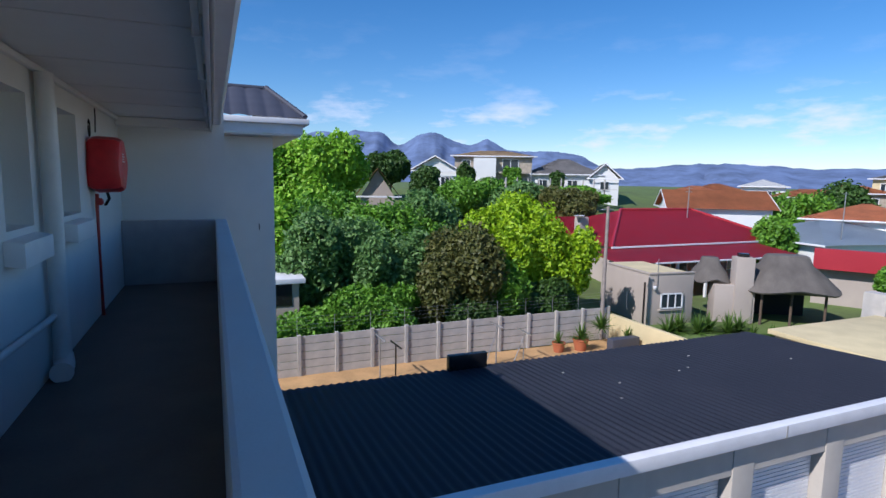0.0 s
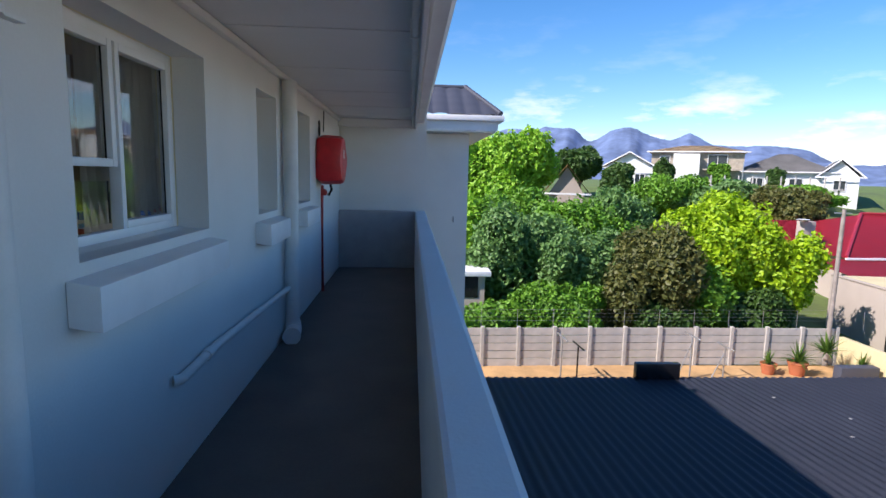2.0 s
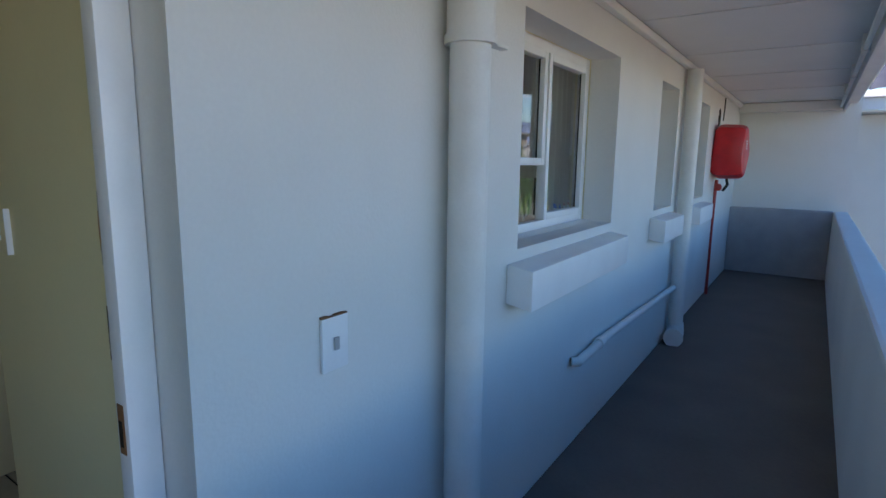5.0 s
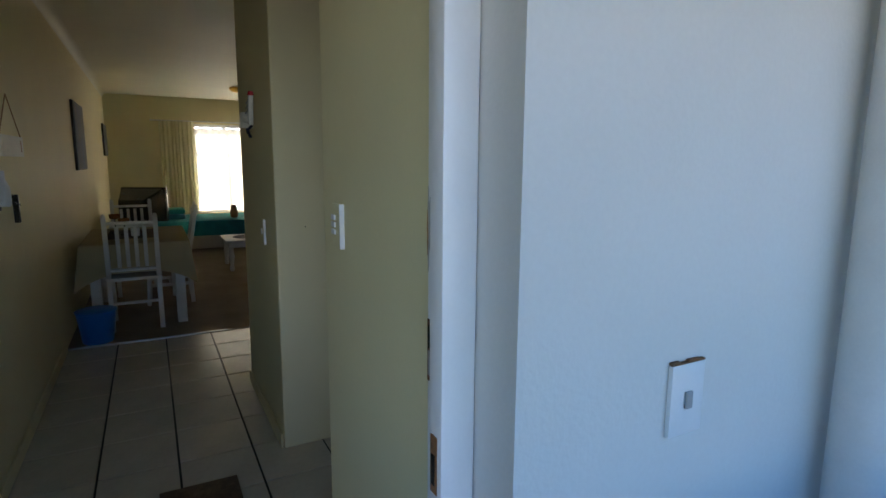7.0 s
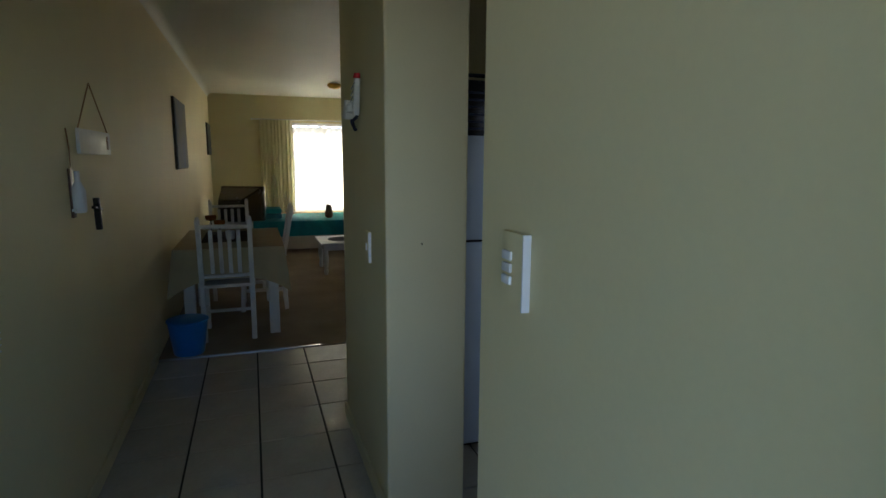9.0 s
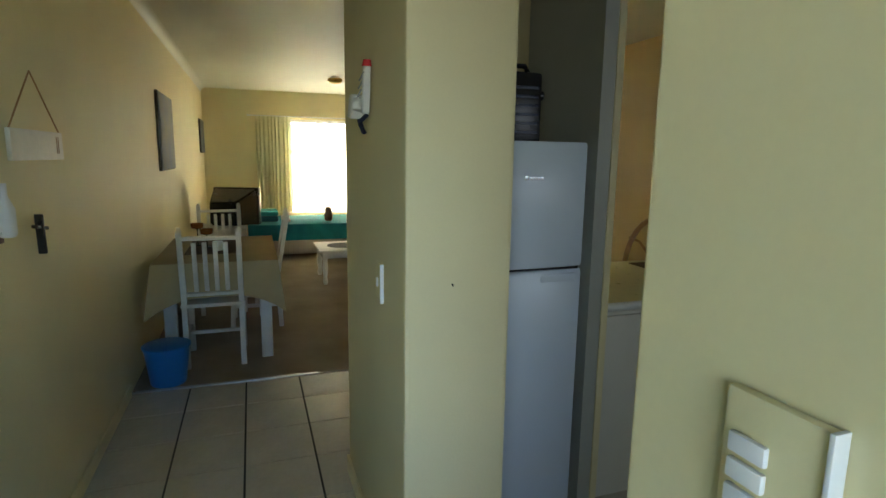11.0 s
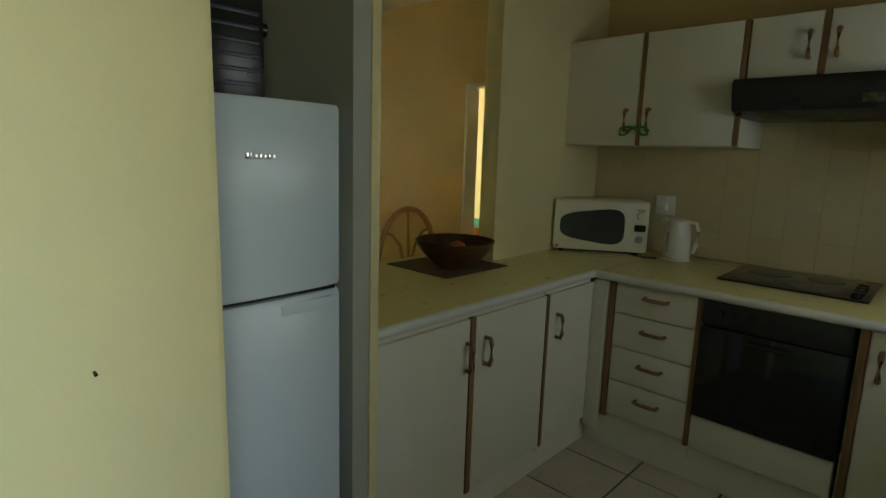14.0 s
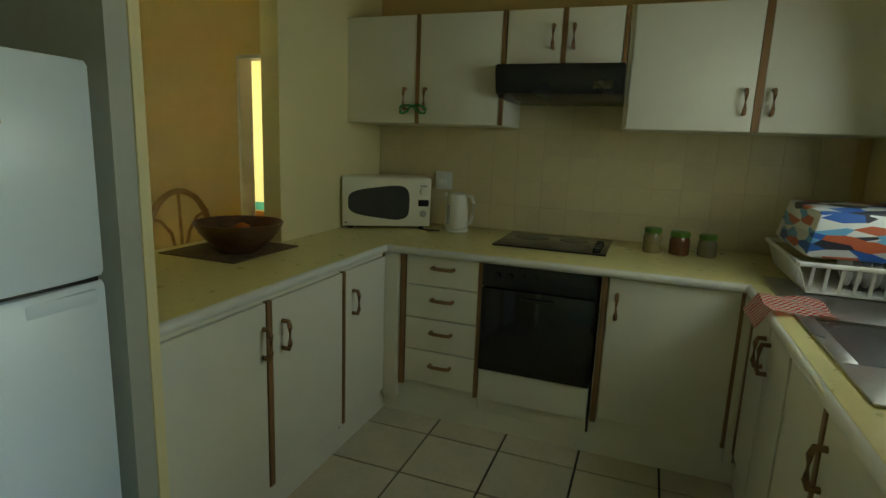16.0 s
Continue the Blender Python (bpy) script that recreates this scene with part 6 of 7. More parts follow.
tree(14.8, 22.6, -3.3, 1.7, 0.9, L_DEEP, 7000, 0.11, "dark green hedge behind the fence", 14, low=-5.9, name="bush")
tree(11.0, 22.3, -3.7, 2.2, 0.8, L_DEEP, 7000, 0.11, "dark green hedge behind the fence", 15, low=-5.9, name="bush")
tree(16.0, 52, 4.0, 2.4, 2.0, L_DEEP, 9000, 0.16, "dark spreading tree on the slope", 16, low=1.2)
tree(19.0, 50, 2.7, 1.7, 1.6, L_DEEP, 6000, 0.16, "dark green tree on the slope", 17, low=0.2)
tree(22.0, 47, 1.6, 3.6, 2.4, L_MID, 9000, 0.16, "green bushes on the hill slope", 18, low=-1.6, name="bush")
tree(26.0, 45, 1.2, 4.0, 2.4, L_GREY, 9000, 0.17, "grey-green bushes on the slope", 19, low=-2.0, name="bush")
tree(30.0, 42, 0.8, 3.0, 2.2, L_DARK, 7000, 0.17, "dark bushes on the hill slope", 20, low=-2.2, name="bush")
tree(28.0, 60, 3.4, 1.2, 1.1, L_DEEP, 3000, 0.17, "small dark green tree by the houses", 21, low=0.6)
tree(35.5, 62, 3.2, 1.3, 1.1, L_MID, 3000, 0.18, "small green tree before a house", 22, low=0.8)
tree(41.5, 61, 3.0, 1.2, 1.2, L_DEEP, 3000, 0.18, "dark green tree between houses", 23, low=0.6)
tree(40.0, 55, 1.0, 4.5, 2.0, L_MID, 6000, 0.2, "green clipped hedge along the road", 24, low=-0.8, name="bush")
tree(43.0, 31.5, -1.0, 2.6, 2.2, L_MID, 5000, 0.16, "green bush between roofs", 25, low=-5.0, name="bush")
tree(55.0, 38.0, 0.6, 4.0, 3.0, L_MID, 5000, 0.2, "green trees between roofs", 26, low=-5.0)
tree(33.5, 16.5, -1.9, 1.9, 1.8, L_MID, 5000, 0.13, "green tree beside the pale blue roof", 27, low=-4.6)
tree(72.0, 44.0, 2.4, 4.0, 3.5, L_DEEP, 5000, 0.26, "dark green trees far off", 28, low=-3.0)
tree(82.0, 36.0, 3.0, 3.0, 3.0, L_DEEP, 4000, 0.28, "single dark green tree far off", 29, low=-1.0)


def spiky_plant(x, y, z, r, n, label, seed, pot=None):
    p = thing("spiky_plant", label, "plant", (x, y, z))
    q = random.Random(seed)
    b0 = 0.0
    if pot:
        part("pot", lathe(bmesh.new(), (0, 0, 0), [(pot * 0.7, 0), (pot, pot * 1.3), (pot * 1.08, pot * 1.35), (pot * 1.08, pot * 1.55), (pot * 0.9, pot * 1.5), (0.01, pot * 1.4)], 20), M_TERRAPOT, p, "terracotta pot")
        b0 = pot * 1.5
    V, F = [], []
    for k in range(n):
        a, e = q.uniform(0, math.tau), q.uniform(0.15, 1.45)
        L_ = r * q.uniform(0.7, 1.1)
        prev_ = None
        for j in range(5):
            t = j / 4
            d = L_ * t
            cx = math.cos(a) * math.cos(e) * d
            cy = math.sin(a) * math.cos(e) * d
            cz = b0 + math.sin(e) * d - 0.35 * r * t * t * math.cos(e)
            wd = 0.035 * r / 0.6 * (1 - t) + 0.003
            sx2, sy2 = -math.sin(a) * wd, math.cos(a) * wd
            V += [(cx + sx2, cy + sy2, cz), (cx - sx2, cy - sy2, cz)]
            if j:
                m_ = len(V)
                F.append((m_ - 4, m_ - 3, m_ - 1, m_ - 2))
    o_ = new("leaf_rosette", leaf_mesh("leaf_rosette", np.array(V), np.array(F), L_PALM))
    o_.parent = p
    return p


spiky_plant(13.9, 20.0, GZ + 0.06, 0.6, 50, "green potted plant in a pale pot", 1, 0.28)
spiky_plant(15.0, 19.9, GZ + 0.06, 0.9, 60, "leafy plant in a terracotta pot", 2, 0.34)
spiky_plant(16.2, 20.0, GZ + 0.9, 0.95, 80, "spiky palm-like garden plant", 3)
spiky_plant(17.2, 19.4, GZ + 0.5, 0.7, 60, "spiky palm-like garden plant", 4)
for k in range(6):
    spiky_plant(21.2 + 0.75 * k, 20.9 + 0.25 * (k % 2) - 0.25 * k, GZ, 1.25, 70, "broad strap-leaved green garden plant", 10 + k)
for k in range(7):
    spiky_plant(24.9 + 0.7 * k, 19.0 - 0.5 * k, GZ, 0.8, 40, "garden shrub by the thatched braai", 30 + k)
rock = solid("grey_box", B((15.7, 18.6, GZ), (17.2, 19.0, GZ + 0.8), 0.05), M_ROOFD, "charcoal grey box planter", "planter")


# ---- houses ----
def wall_window(parent, c, u, w, h, mullions=1):
    """A window set on a wall at c; u is the direction along the wall."""
    u = Vector(u).normalized()
    nrm = Vector((u.y, -u.x, 0))
    m = Matrix.Translation(c) @ Matrix((( u.x, nrm.x, 0, 0), (u.y, nrm.y, 0, 0), (0, 0, 1, 0), (0, 0, 0, 1)))
    f_ = bmesh.new()
    for lo, hi in (((-w / 2, 0, -h / 2), (-w / 2 + 0.07, 0.06, h / 2)), ((w / 2 - 0.07, 0, -h / 2), (w / 2, 0.06, h / 2)), ((-w / 2, 0, h / 2 - 0.07), (w / 2, 0.06, h / 2)), ((-w / 2, 0, -h / 2), (w / 2, 0.06, -h / 2 + 0.07))):
        box(f_, lo, hi)
    for k in range(mullions):
        x = -w / 2 + w * (k + 1) / (mullions + 1)
        box(f_, (x - 0.03, 0, -h / 2), (x + 0.03, 0.055, h / 2))
    f_.transform(m)
    o_ = part("window", f_, M_WHITE, parent)
    g_ = box(bmesh.new(), (-w / 2 + 0.06, 0.012, -h / 2 + 0.06), (w / 2 - 0.06, 0.025, h / 2 - 0.06))
    g_.transform(m)
    part("pane", g_, M_DARKWIN, o_)
    return o_


def house_wing(reach, depth, rise):
    """A gabled roof wing running out along -x from the house's side."""
    w = bmesh.new()
    q = [w.verts.new(p) for p in ((1.0, 5.0, 3.1), (-reach, 5.0, 3.1), (-reach, 5.0 + depth / 2, 3.1 + rise * 0.8), (3.0, 5.0 + depth / 2, 3.1 + rise * 0.8), (-reach, 5.0 + depth, 3.1), (1.0, 5.0 + depth, 3.1))]
    w.faces.new((q[0], q[1], q[2], q[3]))
    w.faces.new((q[3], q[2], q[4], q[5]))
    bmesh.ops.solidify(w, geom=w.faces, thickness=0.12)
    return w


def house(at, rot, w, d, wall_h, roof_h, wall_m, roof_m, label, hip=True, over=0.5, windows=(), barge=True, ridge=None):
    """A house: walls, roof (hipped or gabled) with eaves and gutter, windows on its front (local y=0)."""
    g = at[2]
    h = thing("house", label, "house", at)
    h.rotation_euler = (0, 0, radians(rot))
    part("wall", B((0, 0, -3.0), (w, d, wall_h)), wall_m, h)
    bm = bmesh.new()
    o = over
    e = [bm.verts.new(p) for p in ((-o, -o, wall_h), (w + o, -o, wall_h), (w + o, d + o, wall_h), (-o, d + o, wall_h))]
    if hip:
        k = min(d, w) / 2
        if w >= d:
            k0, k1 = ridge or (k, w - k)
            r0, r1 = bm.verts.new((k0, d / 2, wall_h + roof_h)), bm.verts.new((k1, d / 2, wall_h + roof_h))
            fs = ((e[0], e[1], r1, r0), (e[1], e[2], r1), (e[2], e[3], r0, r1), (e[3], e[0], r0))
        else:
            r0, r1 = bm.verts.new((w / 2, k, wall_h + roof_h)), bm.verts.new((w / 2, d - k, wall_h + roof_h))
            fs = ((e[0], e[1], r0), (e[1], e[2], r1, r0), (e[2], e[3], r1), (e[3], e[0], r0, r1))
    else:
        r0, r1 = bm.verts.new((w / 2, -o, wall_h + roof_h)), bm.verts.new((w / 2, d + o, wall_h + roof_h))
        fs = ((e[0], r0, r1, e[3]), (e[1], e[2], r1, r0))
    for f_ in fs:
        bm.faces.new(f_)
    bmesh.ops.solidify(bm, geom=bm.faces, thickness=0.12)
    part("roof", bm, roof_m, h, smooth=False)
    if not hip:
        for y in (0.0, d):
            gb = bmesh.new()
            a_ = [gb.verts.new(p) for p in ((0, y, wall_h - 0.01), (w, y, wall_h - 0.01), (w / 2, y, wall_h + roof_h - 0.2))]
            b2 = [gb.verts.new((v.co.x, y + (0.2 if y == 0 else -0.2), v.co.z)) for v in a_]
            gb.faces.new(a_)
            gb.faces.new(b2[::-1])
            for k in range(3):
                gb.faces.new((a_[k], a_[(k + 1) % 3], b2[(k + 1) % 3], b2[k]))
            part("gable", gb, wall_m, h, smooth=False)
            for sgn, x in ((1, -o), (-1, w + o)) if barge else ():
                part("bargeboard", bar(bmesh.new(), (x, (y - o - 0.03) if y == 0 else (y + o + 0.03), wall_h - 0.05), (w / 2, (y - o - 0.03) if y == 0 else (y + o + 0.03), wall_h + roof_h - 0.02), 0.05, 0.14, 0), M_FASCIA, h)
    gt_ = bmesh.new()
    box(gt_, (-o - 0.08, -o - 0.1, wall_h - 0.12), (w + o + 0.08, -o - 0.01, wall_h + 0.02), 0.02)
    part("gutter", gt_, M_FASCIA, h)
    for x, z, ww, hh in windows:
        wall_window(h, Vector((x, -0.06, z)), (1, 0, 0), ww, hh)
    return h


# red-roofed house, its annexe and the thatched braai
rh = house((26.2, 31.4, GZ), 1.5, 17.3, 12.0, 3.1, 2.2, M_HWALL, M_REDROOF, "taupe house with a red sheet-metal hipped roof", ridge=(6.0, 14.2), windows=[(2.0, 1.6, 1.4, 1.2), (6.5, 1.5, 1.8, 1.4), (9.0, 1.5, 1.6, 1.9), (12.5, 1.5, 1.6, 1.4)])
bm = bmesh.new()
vs = [bm.verts.new(p) for p in ((-3.2, -4.6, 2.6), (13.0, -5.2, 2.6), (14.6, -0.1, 2.98), (-3.2, -0.1, 2.98))]
bm.faces.new(vs)
bmesh.ops.solidify(bm, geom=bm.faces, thickness=0.1)
part("verandah_roof", bm, M_REDROOF, rh, smooth=False)
part("verandah_gutter", bar(bmesh.new(), (-0.6, -4.72, 2.55), (13.0, -5.3, 2.55), 0.12, 0.1, 0.01), M_FASCIA, rh)
for k in range(5):
    part("verandah_post", B((1.4 + 2.7 * k, -4.6, 0), (1.55 + 2.7 * k, -4.45, 2.5)), M_WHITE, rh)
for x in (3.4, 8.6, 13.2):
    part("downpipe", rod(bmesh.new(), (x, -0.56, 2.75), (x, -0.3, 3.05), 0.06, seg=8), M_WHITE, rh)
ch_ = part("chimney", B((-0.9, 2.6, 3.2), (-0.1, 3.3, 5.0), 0.02), M_HWALL, rh)
for a, b in (((-0.5, -0.5, 3.16), (6.0, 6.0, 5.36)), ((17.8, -0.5, 3.16), (14.2, 6.0, 5.36)), ((6.0, 6.0, 5.36), (14.2, 6.0, 5.36))):
    part("ridge_capping", rod(bmesh.new(), a, b, 0.11, seg=6), M_REDROOF, rh)
part("roof_wing", house_wing(6.5, 5.0, 2.0), M_REDROOF, rh, smooth=False)
for x, y in ((-1.1, 2.5), (12.3, 7.6)):
    part("dish", lathe(bmesh.new(), (x, y, 5.0), [(0.02, 0), (0.3, 0.05), (0.42, 0.14), (0.4, 0.14), (0.02, 0.03)], 20), M_WHITE, rh, "white satellite dish")
an = thing("garden_annexe", "flat-roofed taupe outbuilding with a blue-framed window", "outbuilding", (21.2, 22.45, GZ))
an.rotation_euler = (0, 0, radians(-7))
part("wall", B((0, 0, 0), (2.85, 4.6, 2.75), 0.02), M_HWALL, an)
part("roof", B((0.25, 0.4, 2.751), (2.6, 4.2, 2.80)), M_YWALL, an)
part("coping", B((-0.04, -0.04, 2.752), (2.89, 0.14, 2.84), 0.02), M_HWALL, an)
part("coping", B((-0.04, 0.141, 2.752), (0.14, 4.6, 2.84), 0.02), M_HWALL, an)
wall_window(an, Vector((1.42, -0.06, 1.3)), (1, 0, 0), 1.4, 0.85, 2)
part("sill", B((0.65, -0.1, 0.76), (2.2, -0.001, 0.85), 0.01), M_HWALL, an)
part("wall_lamp", lathe(bmesh.new(), (0.32, -0.1, 1.95), [(0.05, 0), (0.1, 0.08), (0.1, 0.16), (0.03, 0.2)], 12), M_WHITE, an)
part("waste_stack", rod(bmesh.new(), (-0.06, 0.25, 0.0), (-0.06, 0.25, 2.3), 0.05, seg=8), M_BLACK, an, "black waste pipe")
part("mast", rod(bmesh.new(), (0.5, -0.03, 2.0), (0.5, -0.03, 3.6), 0.02, seg=6), M_GALV, an)
br = thing("thatched_braai", "taupe braai shelter with a weathered thatched roof", "shelter", (26.9, 21.5, GZ))
br.rotation_euler = (0, 0, radians(-32))
part("chimney", B((-0.5, -0.6, 0), (0.45, 0.3, 3.65), 0.05), M_HWALL, br)
part("cowl", B((-0.3, -0.4, 3.65), (0.2, 0.1, 3.85), 0.03), M_BLACK, br)
part("hearth", B((-1.5, -0.5, 0), (0.6, 0.6, 2.1), 0.05), M_HWALL, br)
bm = bmesh.new()
for cx, cy, rx, ry, zb, zt in ((2.5, 0.7, 2.5, 2.1, 2.0, 3.75), (-1.4, 1.0, 1.0, 1.3, 2.3, 3.45)):
    rings = []
    for t, f_ in ((0.0, 1.0), (0.05, 1.03), (0.35, 0.78), (0.7, 0.5), (0.95, 0.34), (1.0, 0.3)):
        rings.append([bm.verts.new((cx + rx * f_ * math.copysign(abs(math.cos(a)) ** 0.7, math.cos(a)) * (1 if t < 0.8 else 1.3), cy + ry * f_ * math.copysign(abs(math.sin(a)) ** 0.7, math.sin(a)), zb + (zt - zb) * t - (0.25 * abs(math.sin(2 * a)) if t < 0.1 else 0))) for a in [k / 28 * math.tau for k in range(28)]])
    for A, C in zip(rings, rings[1:]):
        for k in range(28):
            bm.faces.new((A[k], A[(k + 1) % 28], C[(k + 1) % 28], C[k]))
    bm.faces.new(rings[-1])
    bm.faces.new(rings[0][::-1])
part("thatch", bm, M_THATCH, br)
for x in (0.9, 2.4, 4.1):
    part("post", rod(bmesh.new(), (x, -0.6, 0), (x, -0.6, 2.4), 0.07), M_BARK, br)
# Near-black sheet across the back stands for the shade under the thatch.
part("back_wall", B((0.6, 2.2, 0), (4.3, 2.4, 2.3)), mat("under_thatch_shade", (0.03, 0.03, 0.03), 0.9), br)
structure("garden_walls", [((27.5, 13.0, GZ), (40.0, 13.4, -3.9)), ((28.5, 15.2, GZ), (29.2, 16.2, -3.4))], M_CONC, "pale grey garden walls", "wall")
sh = thing("red_lean_to", "taupe garage with a red fluted canopy", "outbuilding", (36.0, 23.5, GZ))
sh.rotation_euler = (0, 0, radians(-60))
part("wall", B((0, 0, 0), (7.0, 4.0, 3.0)), M_HWALL, sh)
part("canopy", bar(bmesh.new(), (0.0, -0.5, 3.0), (5.2, -0.5, 3.0), 0.45, 1.3, 0), M_REDROOF, sh)
wall_window(sh, Vector((5.9, -0.06, 1.5)), (1, 0, 0), 1.1, 1.0, 2)

house((45.0, 38.0, GZ), -98, 10.4, 13.0, 3.1, 1.5, M_HWHITE, M_BLUEROOF, "white house with a pale blue sheet roof", windows=[(3, 1.6, 1.4, 1.2)])
house((47.2, 48.7, -4.5), -126.4, 8.0, 9.2, 3.75, 1.8, M_HWHITE, M_TERRA, "white-gabled house with a terracotta roof", hip=False, windows=[(4, 2.9, 1.4, 1.2)])
house((50.5, 34.0, -5.0), -62, 8.5, 8.0, 3.7, 1.4, M_HWHITE, M_ORANGE, "low house with a bright orange tiled roof", windows=[(2.5, 1.8, 1.2, 1.0), (6, 1.8, 1.2, 1.0)])
h = house((30.6, 69.5, 0.4), -27, 10.5, 7.0, 4.6, 0.9, M_STONE, M_SANDR, "two-storey stone-clad house with balconies", windows=[(1.6, 3.4, 1.2, 1.3), (4.2, 3.4, 1.6, 1.4), (1.8, 1.1, 1.4, 1.4), (7.6, 3.5, 2.2, 1.5), (7.6, 1.1, 1.4, 1.3)])
part("wing", B((2.6, -1.2, -2.0), (5.6, 0.0, 4.3)), M_HWHITE, h)
part("balcony", B((6.0, -1.1, 2.3), (10.0, 0.0, 2.5)), M_STONE, h)
house((23.6, 67.0, 0.2), -24, 5.8, 7.0, 2.6, 1.9, M_HWHITE, M_BROWNR, "white house with a brown gabled roof", hip=False, windows=[(1.8, 1.2, 1.4, 1.4), (4.2, 1.2, 1.2, 1.4)])
house((39.8, 65.5, 0.0), -34, 9.5, 8.0, 2.7, 2.2, M_HWHITE, M_GREYR, "white house with a grey gabled roof", hip=True, windows=[(2, 1.3, 1.4, 1.3), (6, 1.3, 1.4, 1.3)])
house((46.5, 60.5, 0.0), -34, 3.6, 8.0, 2.2, 2.0, M_HWHITE, M_GREYR, "white gabled wing of the grey-roofed house", hip=False, windows=[(1.8, 1.2, 1.2, 1.2)])
house((11.0, 43.9, -2.8), -16, 2.7, 5.0, 3.0, 2.3, M_HWALL, M_SANDR, "small house with a sandy gabled roof behind trees", hip=False, barge=False, windows=[(1.9, 1.5, 1.1, 1.3)])
house((2.4, 60.0, -1.0), 0, 9.0, 6.0, 5.0, 1.6, M_HWHITE, M_ORANGE, "house with an orange roof behind the round tree")
rnd = random.Random(21)
for k, (az, D, w, hh, wm, rm) in enumerate(((47, 92, 7, 3.6, M_HWHITE, M_TERRA), (51, 98, 6, 4.2, M_HWHITE, M_HWHITE), (54, 90, 10, 3.0, M_HWALL, M_TERRA), (57, 96, 8, 3.4, M_STONE, M_TERRA), (60.5, 98, 8, 5.6, M_YWALL, M_GREYR), (62, 88, 6, 4.6, M_HWHITE, M_BLUEROOF), (66, 96, 9, 4.4, M_HWALL, M_GREYR), (69.5, 110, 8, 5.0, M_HWHITE, M_GREYR), (44.5, 86, 7, 3.2, M_HWHITE, M_ORANGE), (72, 100, 9, 4.5, M_HWALL, M_TERRA))):
    a_ = radians(az)
    house((D * math.sin(a_), D * math.cos(a_), -2.2 + 0.4 * rnd.random()), -az + rnd.uniform(-14, 14), w, 6.0, hh - 0.7, 1.1, wm, rm, "small distant house on the plain", windows=[(1.5, hh - 1.9, 1.2, 1.1), (w - 1.8, hh - 1.9, 1.2, 1.1)])
hf = thing("hill_fence", "pale precast fence along the upper road", "fence", (25.5, 63.0, 0.6))
for k in range(16):
    o_ = B((k * 1.35, -0.42 * k, -1.0), (k * 1.35 + 0.12, -0.42 * k + 0.12, 1.5))
    part("post", o_, M_CONC, hf)
    part("panel", bar(bmesh.new(), (k * 1.35 + 0.1, -0.42 * k + 0.06, 0.2), (k * 1.35 + 1.36, -0.42 * k - 0.37, 0.2), 2.2, 0.06, 0), M_CONC, hf)
sd = thing("garden_shed", "small grey shed with a pale flat roof", "shed", (1.0, 24.3, -5.9))
part("wall", B((0, 0, 0), (2.3, 2.2, 2.9)), M_HWALL, sd)
part("roof", B((-0.2, -0.25, 2.901), (2.55, 2.4, 3.12), 0.02), M_FASCIA, sd)
# Black sheet on the solid wall stands for the shade inside an opening.
part("opening", B((0.3, -0.03, 1.9), (2.0, -0.001, 2.85)), M_BLACK, sd)


def pole(x, y, z0, z1, r, label, arms=0):
    p = thing("utility_pole", label, "pole", (x, y, z0))
    part("post", rod(bmesh.new(), (0, 0, 0), (0.03, 0, z1 - z0), r, r * 0.75, 10), M_GALV if r < 0.09 else mat("weathered_pole", (0.30, 0.26, 0.23), 0.9, vary=0.3), p)
    for k in range(arms):
        part("arm", bar(bmesh.new(), (-0.35, 0, z1 - z0 - 0.15 - 0.3 * k), (0.35, 0, z1 - z0 - 0.15 - 0.3 * k), 0.05, 0.05), M_GALV, p)
    return p


pole(17.0, 20.98, GZ, 0.45, 0.1, "weathered wooden utility pole by the fence", 1)
pole(27.0, 44.0, -2.0, 3.0, 0.05, "thin grey mast on the slope")
pole(38.0, 36.0, -4.0, 1.4, 0.05, "thin steel roof aerial mast", 2)
pole(46.0, 28.0, -4.0, 1.2, 0.05, "thin steel roof aerial mast", 1)


# mountains
def ridge(name, dist, a0, a1, peaks, base, rough, label, seed):
    """A far range: the sum of soft-shouldered peaks (degrees east, degrees high, width, sharpness), with gullies."""
    bm = bmesh.new()
    n, m = 260, 14
    g = []
    for i in range(n + 1):
        az = a0 + (a1 - a0) * i / n
        e = base + rough * noise.fractal(Vector((az * 0.45, seed, 0)), 0.7, 2.1, 5)
        for c, hgt, wd, sharp in peaks:
            e += hgt * math.exp(-abs((az - c) / wd) ** sharp)
        col = []
        for j in range(m + 1):
            t = j / m
            d = dist * (1 - 0.3 * (1 - t) + 0.02 * noise.noise(Vector((az * 0.8, t * 3, seed))) * (1 - t) * 4)
            z = dist * math.tan(radians(max(e, 0.05))) * t ** 1.1 - 60 * (1 - t)
            z *= 1 + 0.07 * noise.noise(Vector((az * 1.1, t * 2.2, seed + 9))) * math.sin(t * math.pi)
            a_ = radians(az)
            col.append(bm.verts.new((d * math.sin(a_), d * math.cos(a_), z)))
        g.append(col)
    for A, C in zip(g, g[1:]):
        for j in range(m):
            bm.faces.new((A[j], C[j], C[j + 1], A[j + 1]))
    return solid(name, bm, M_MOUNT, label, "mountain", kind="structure")


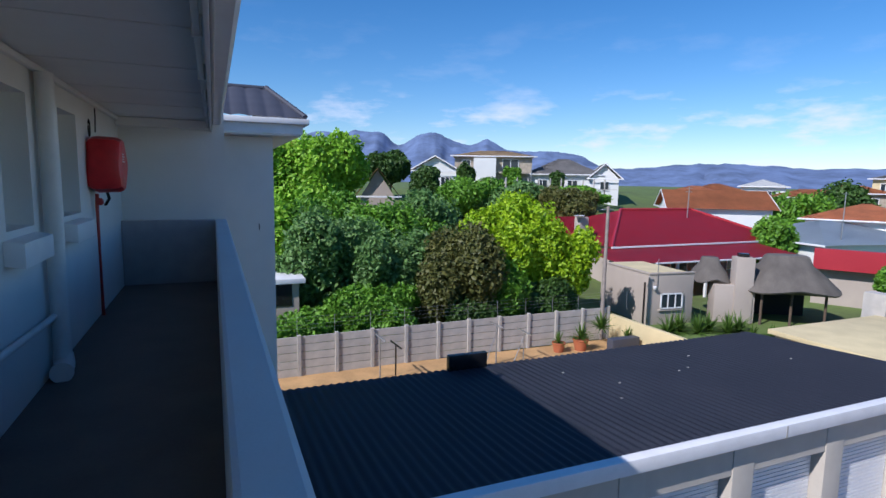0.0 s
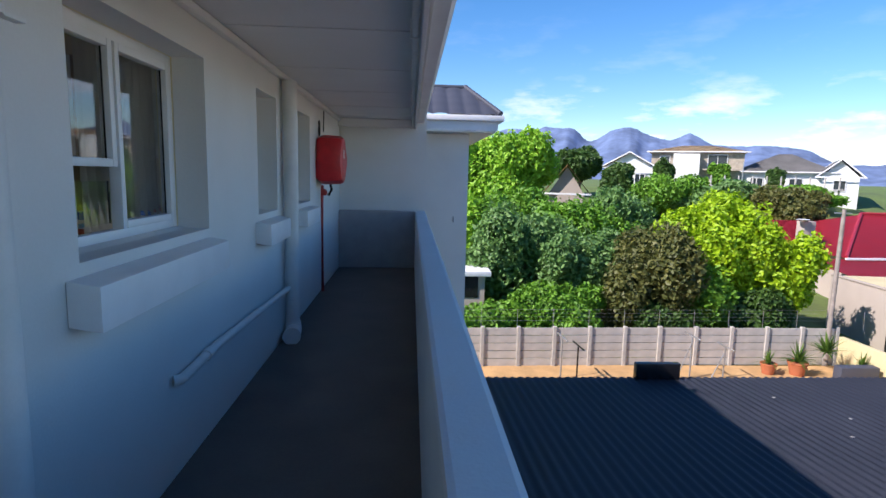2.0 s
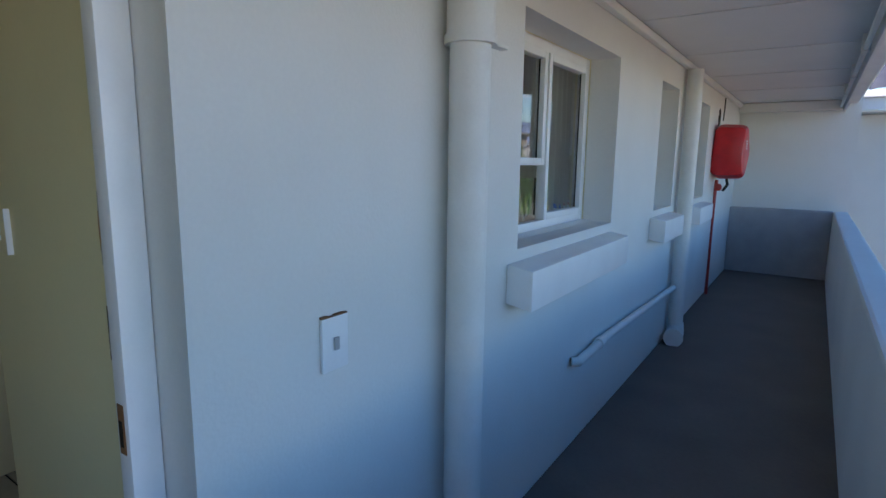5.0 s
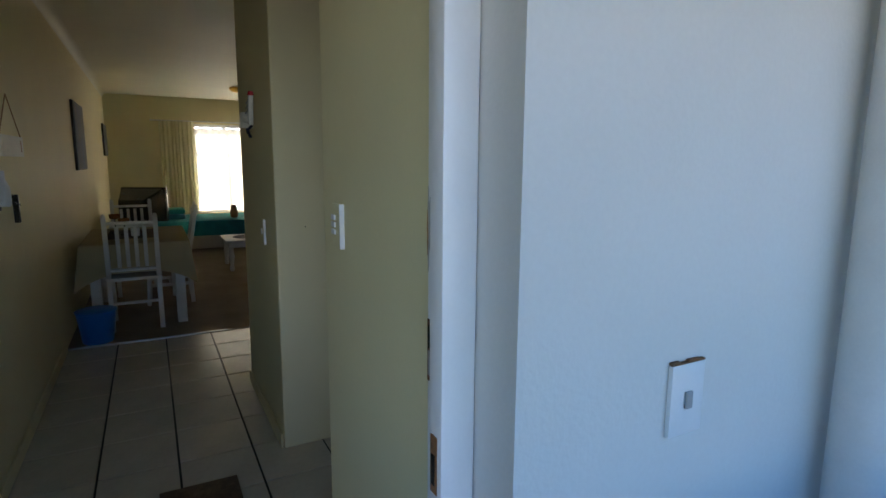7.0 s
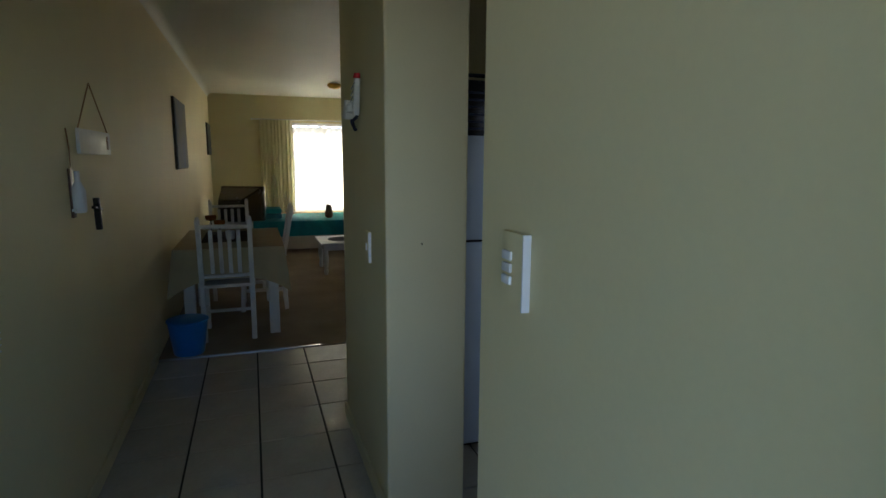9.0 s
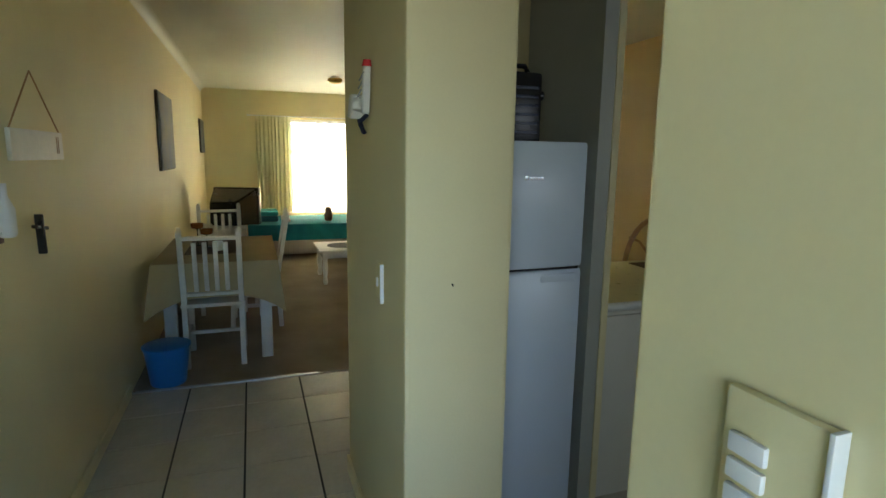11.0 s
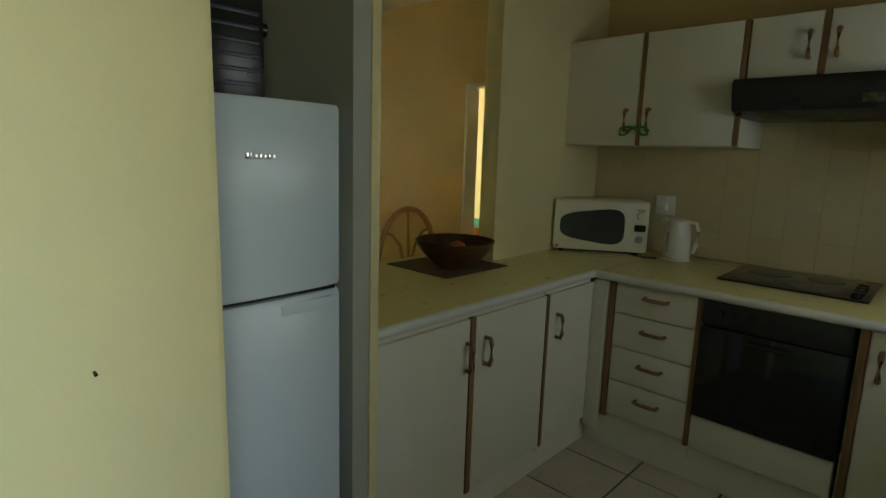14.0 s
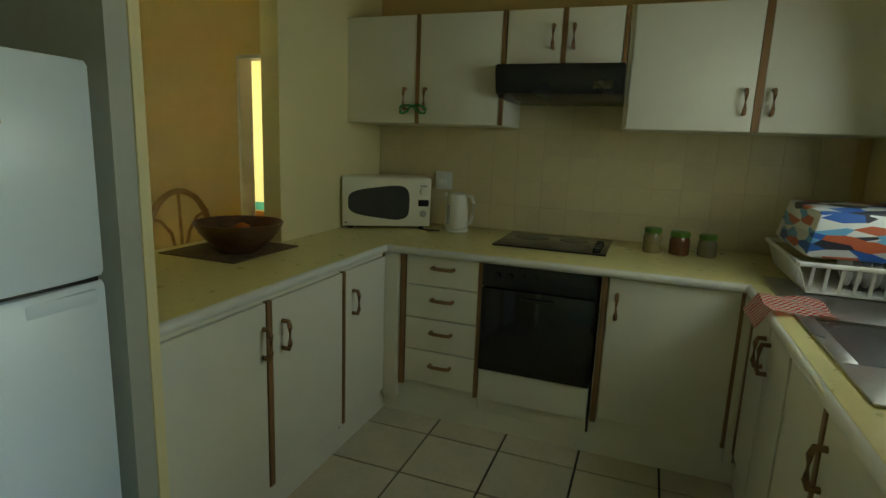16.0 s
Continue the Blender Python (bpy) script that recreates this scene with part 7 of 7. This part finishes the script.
ridge("backdrop_mountains", 4300, -5, 44, [(10.4, 1.8, 2.6, 3.0), (15.0, 1.95, 2.4, 4.0), (21.4, 2.0, 3.0, 2.2), (27.1, 1.4, 1.8, 1.5), (33.0, 0.3, 2.5, 2.0), (42.5, -1.7, 5.0, 4.0)], 2.95, 0.16, "rocky mountain range, blue haze put into its colour", 3)
ridge("backdrop_hills", 3900, -30, 110, [(33.0, 1.0, 4.0, 2.0), (47.0, 0.5, 5.0, 2.0), (52.0, 0.35, 3.5, 2.0), (66.0, 0.5, 7.0, 2.0), (-12.0, 1.0, 9.0, 2.0)], 1.45, 0.28, "low hills on the horizon, blue haze put into their colour", 7)

# ---- floor and wall tiles, each a piece ----
hall_tiles = thing("floor_tiled", "glossy cream ceramic tile floor with dark grout", "tiled floor", (0, 0, 0), kind="structure")
TX, TY = 0.355, 0.34
tile_me = finish(box(bmesh.new(), (0.005, 0.005, -0.011), (TX - 0.005, TY - 0.005, 0.0), 0.0025), "tile", M_TILE)


def lay_tile(x, y, x_lo, x_hi, y_lo, y_hi):
    a, b, c_, d_ = max(x, x_lo), min(x + TX, x_hi), max(y, y_lo), min(y + TY, y_hi)
    if b - a < 0.03 or d_ - c_ < 0.03:
        return
    full = b - a > TX - 0.001 and d_ - c_ > TY - 0.001
    me = tile_me if full else finish(box(bmesh.new(), (a - x + 0.005, c_ - y + 0.005, -0.011), (b - x - 0.005, d_ - y - 0.005, 0.0), 0.0025), "tile", M_TILE)
    o_ = new("tile", me)
    o_.location = (x, y, 0.0)
    o_.parent = hall_tiles


for i in range(-1, 12):
    for j in range(-2, 13):
        x, y = -5.437 + TX * i, 0.09 + TY * j
        if x + TX < -3.68:
            lay_tile(x, y, -5.425, WI, YS, 1.136)
        else:
            lay_tile(x, y, -3.68 if y > 1.1 else -5.425, -1.93 if y > 1.1 else WI, YS, 3.36)
splash = thing("splashback", "cream square wall tiles behind the worktop", "wall tiles", (0, 0, 0), kind="structure")
wt_me = finish(box(bmesh.new(), (0.0004, -0.007, 0.0004), (0.1521, 0.0, 0.1521), 0.0008), "wall_tile", M_WTILE)
for i in range(18):
    for j in range(6):
        x, z = KW + 0.003 + 0.1525 * i, CT + 0.002 + 0.1525 * j
        if x + 0.15 < WI:
            o_ = new("wall_tile", wt_me)
            o_.location = (x, YN - 0.004, z)
            o_.parent = splash
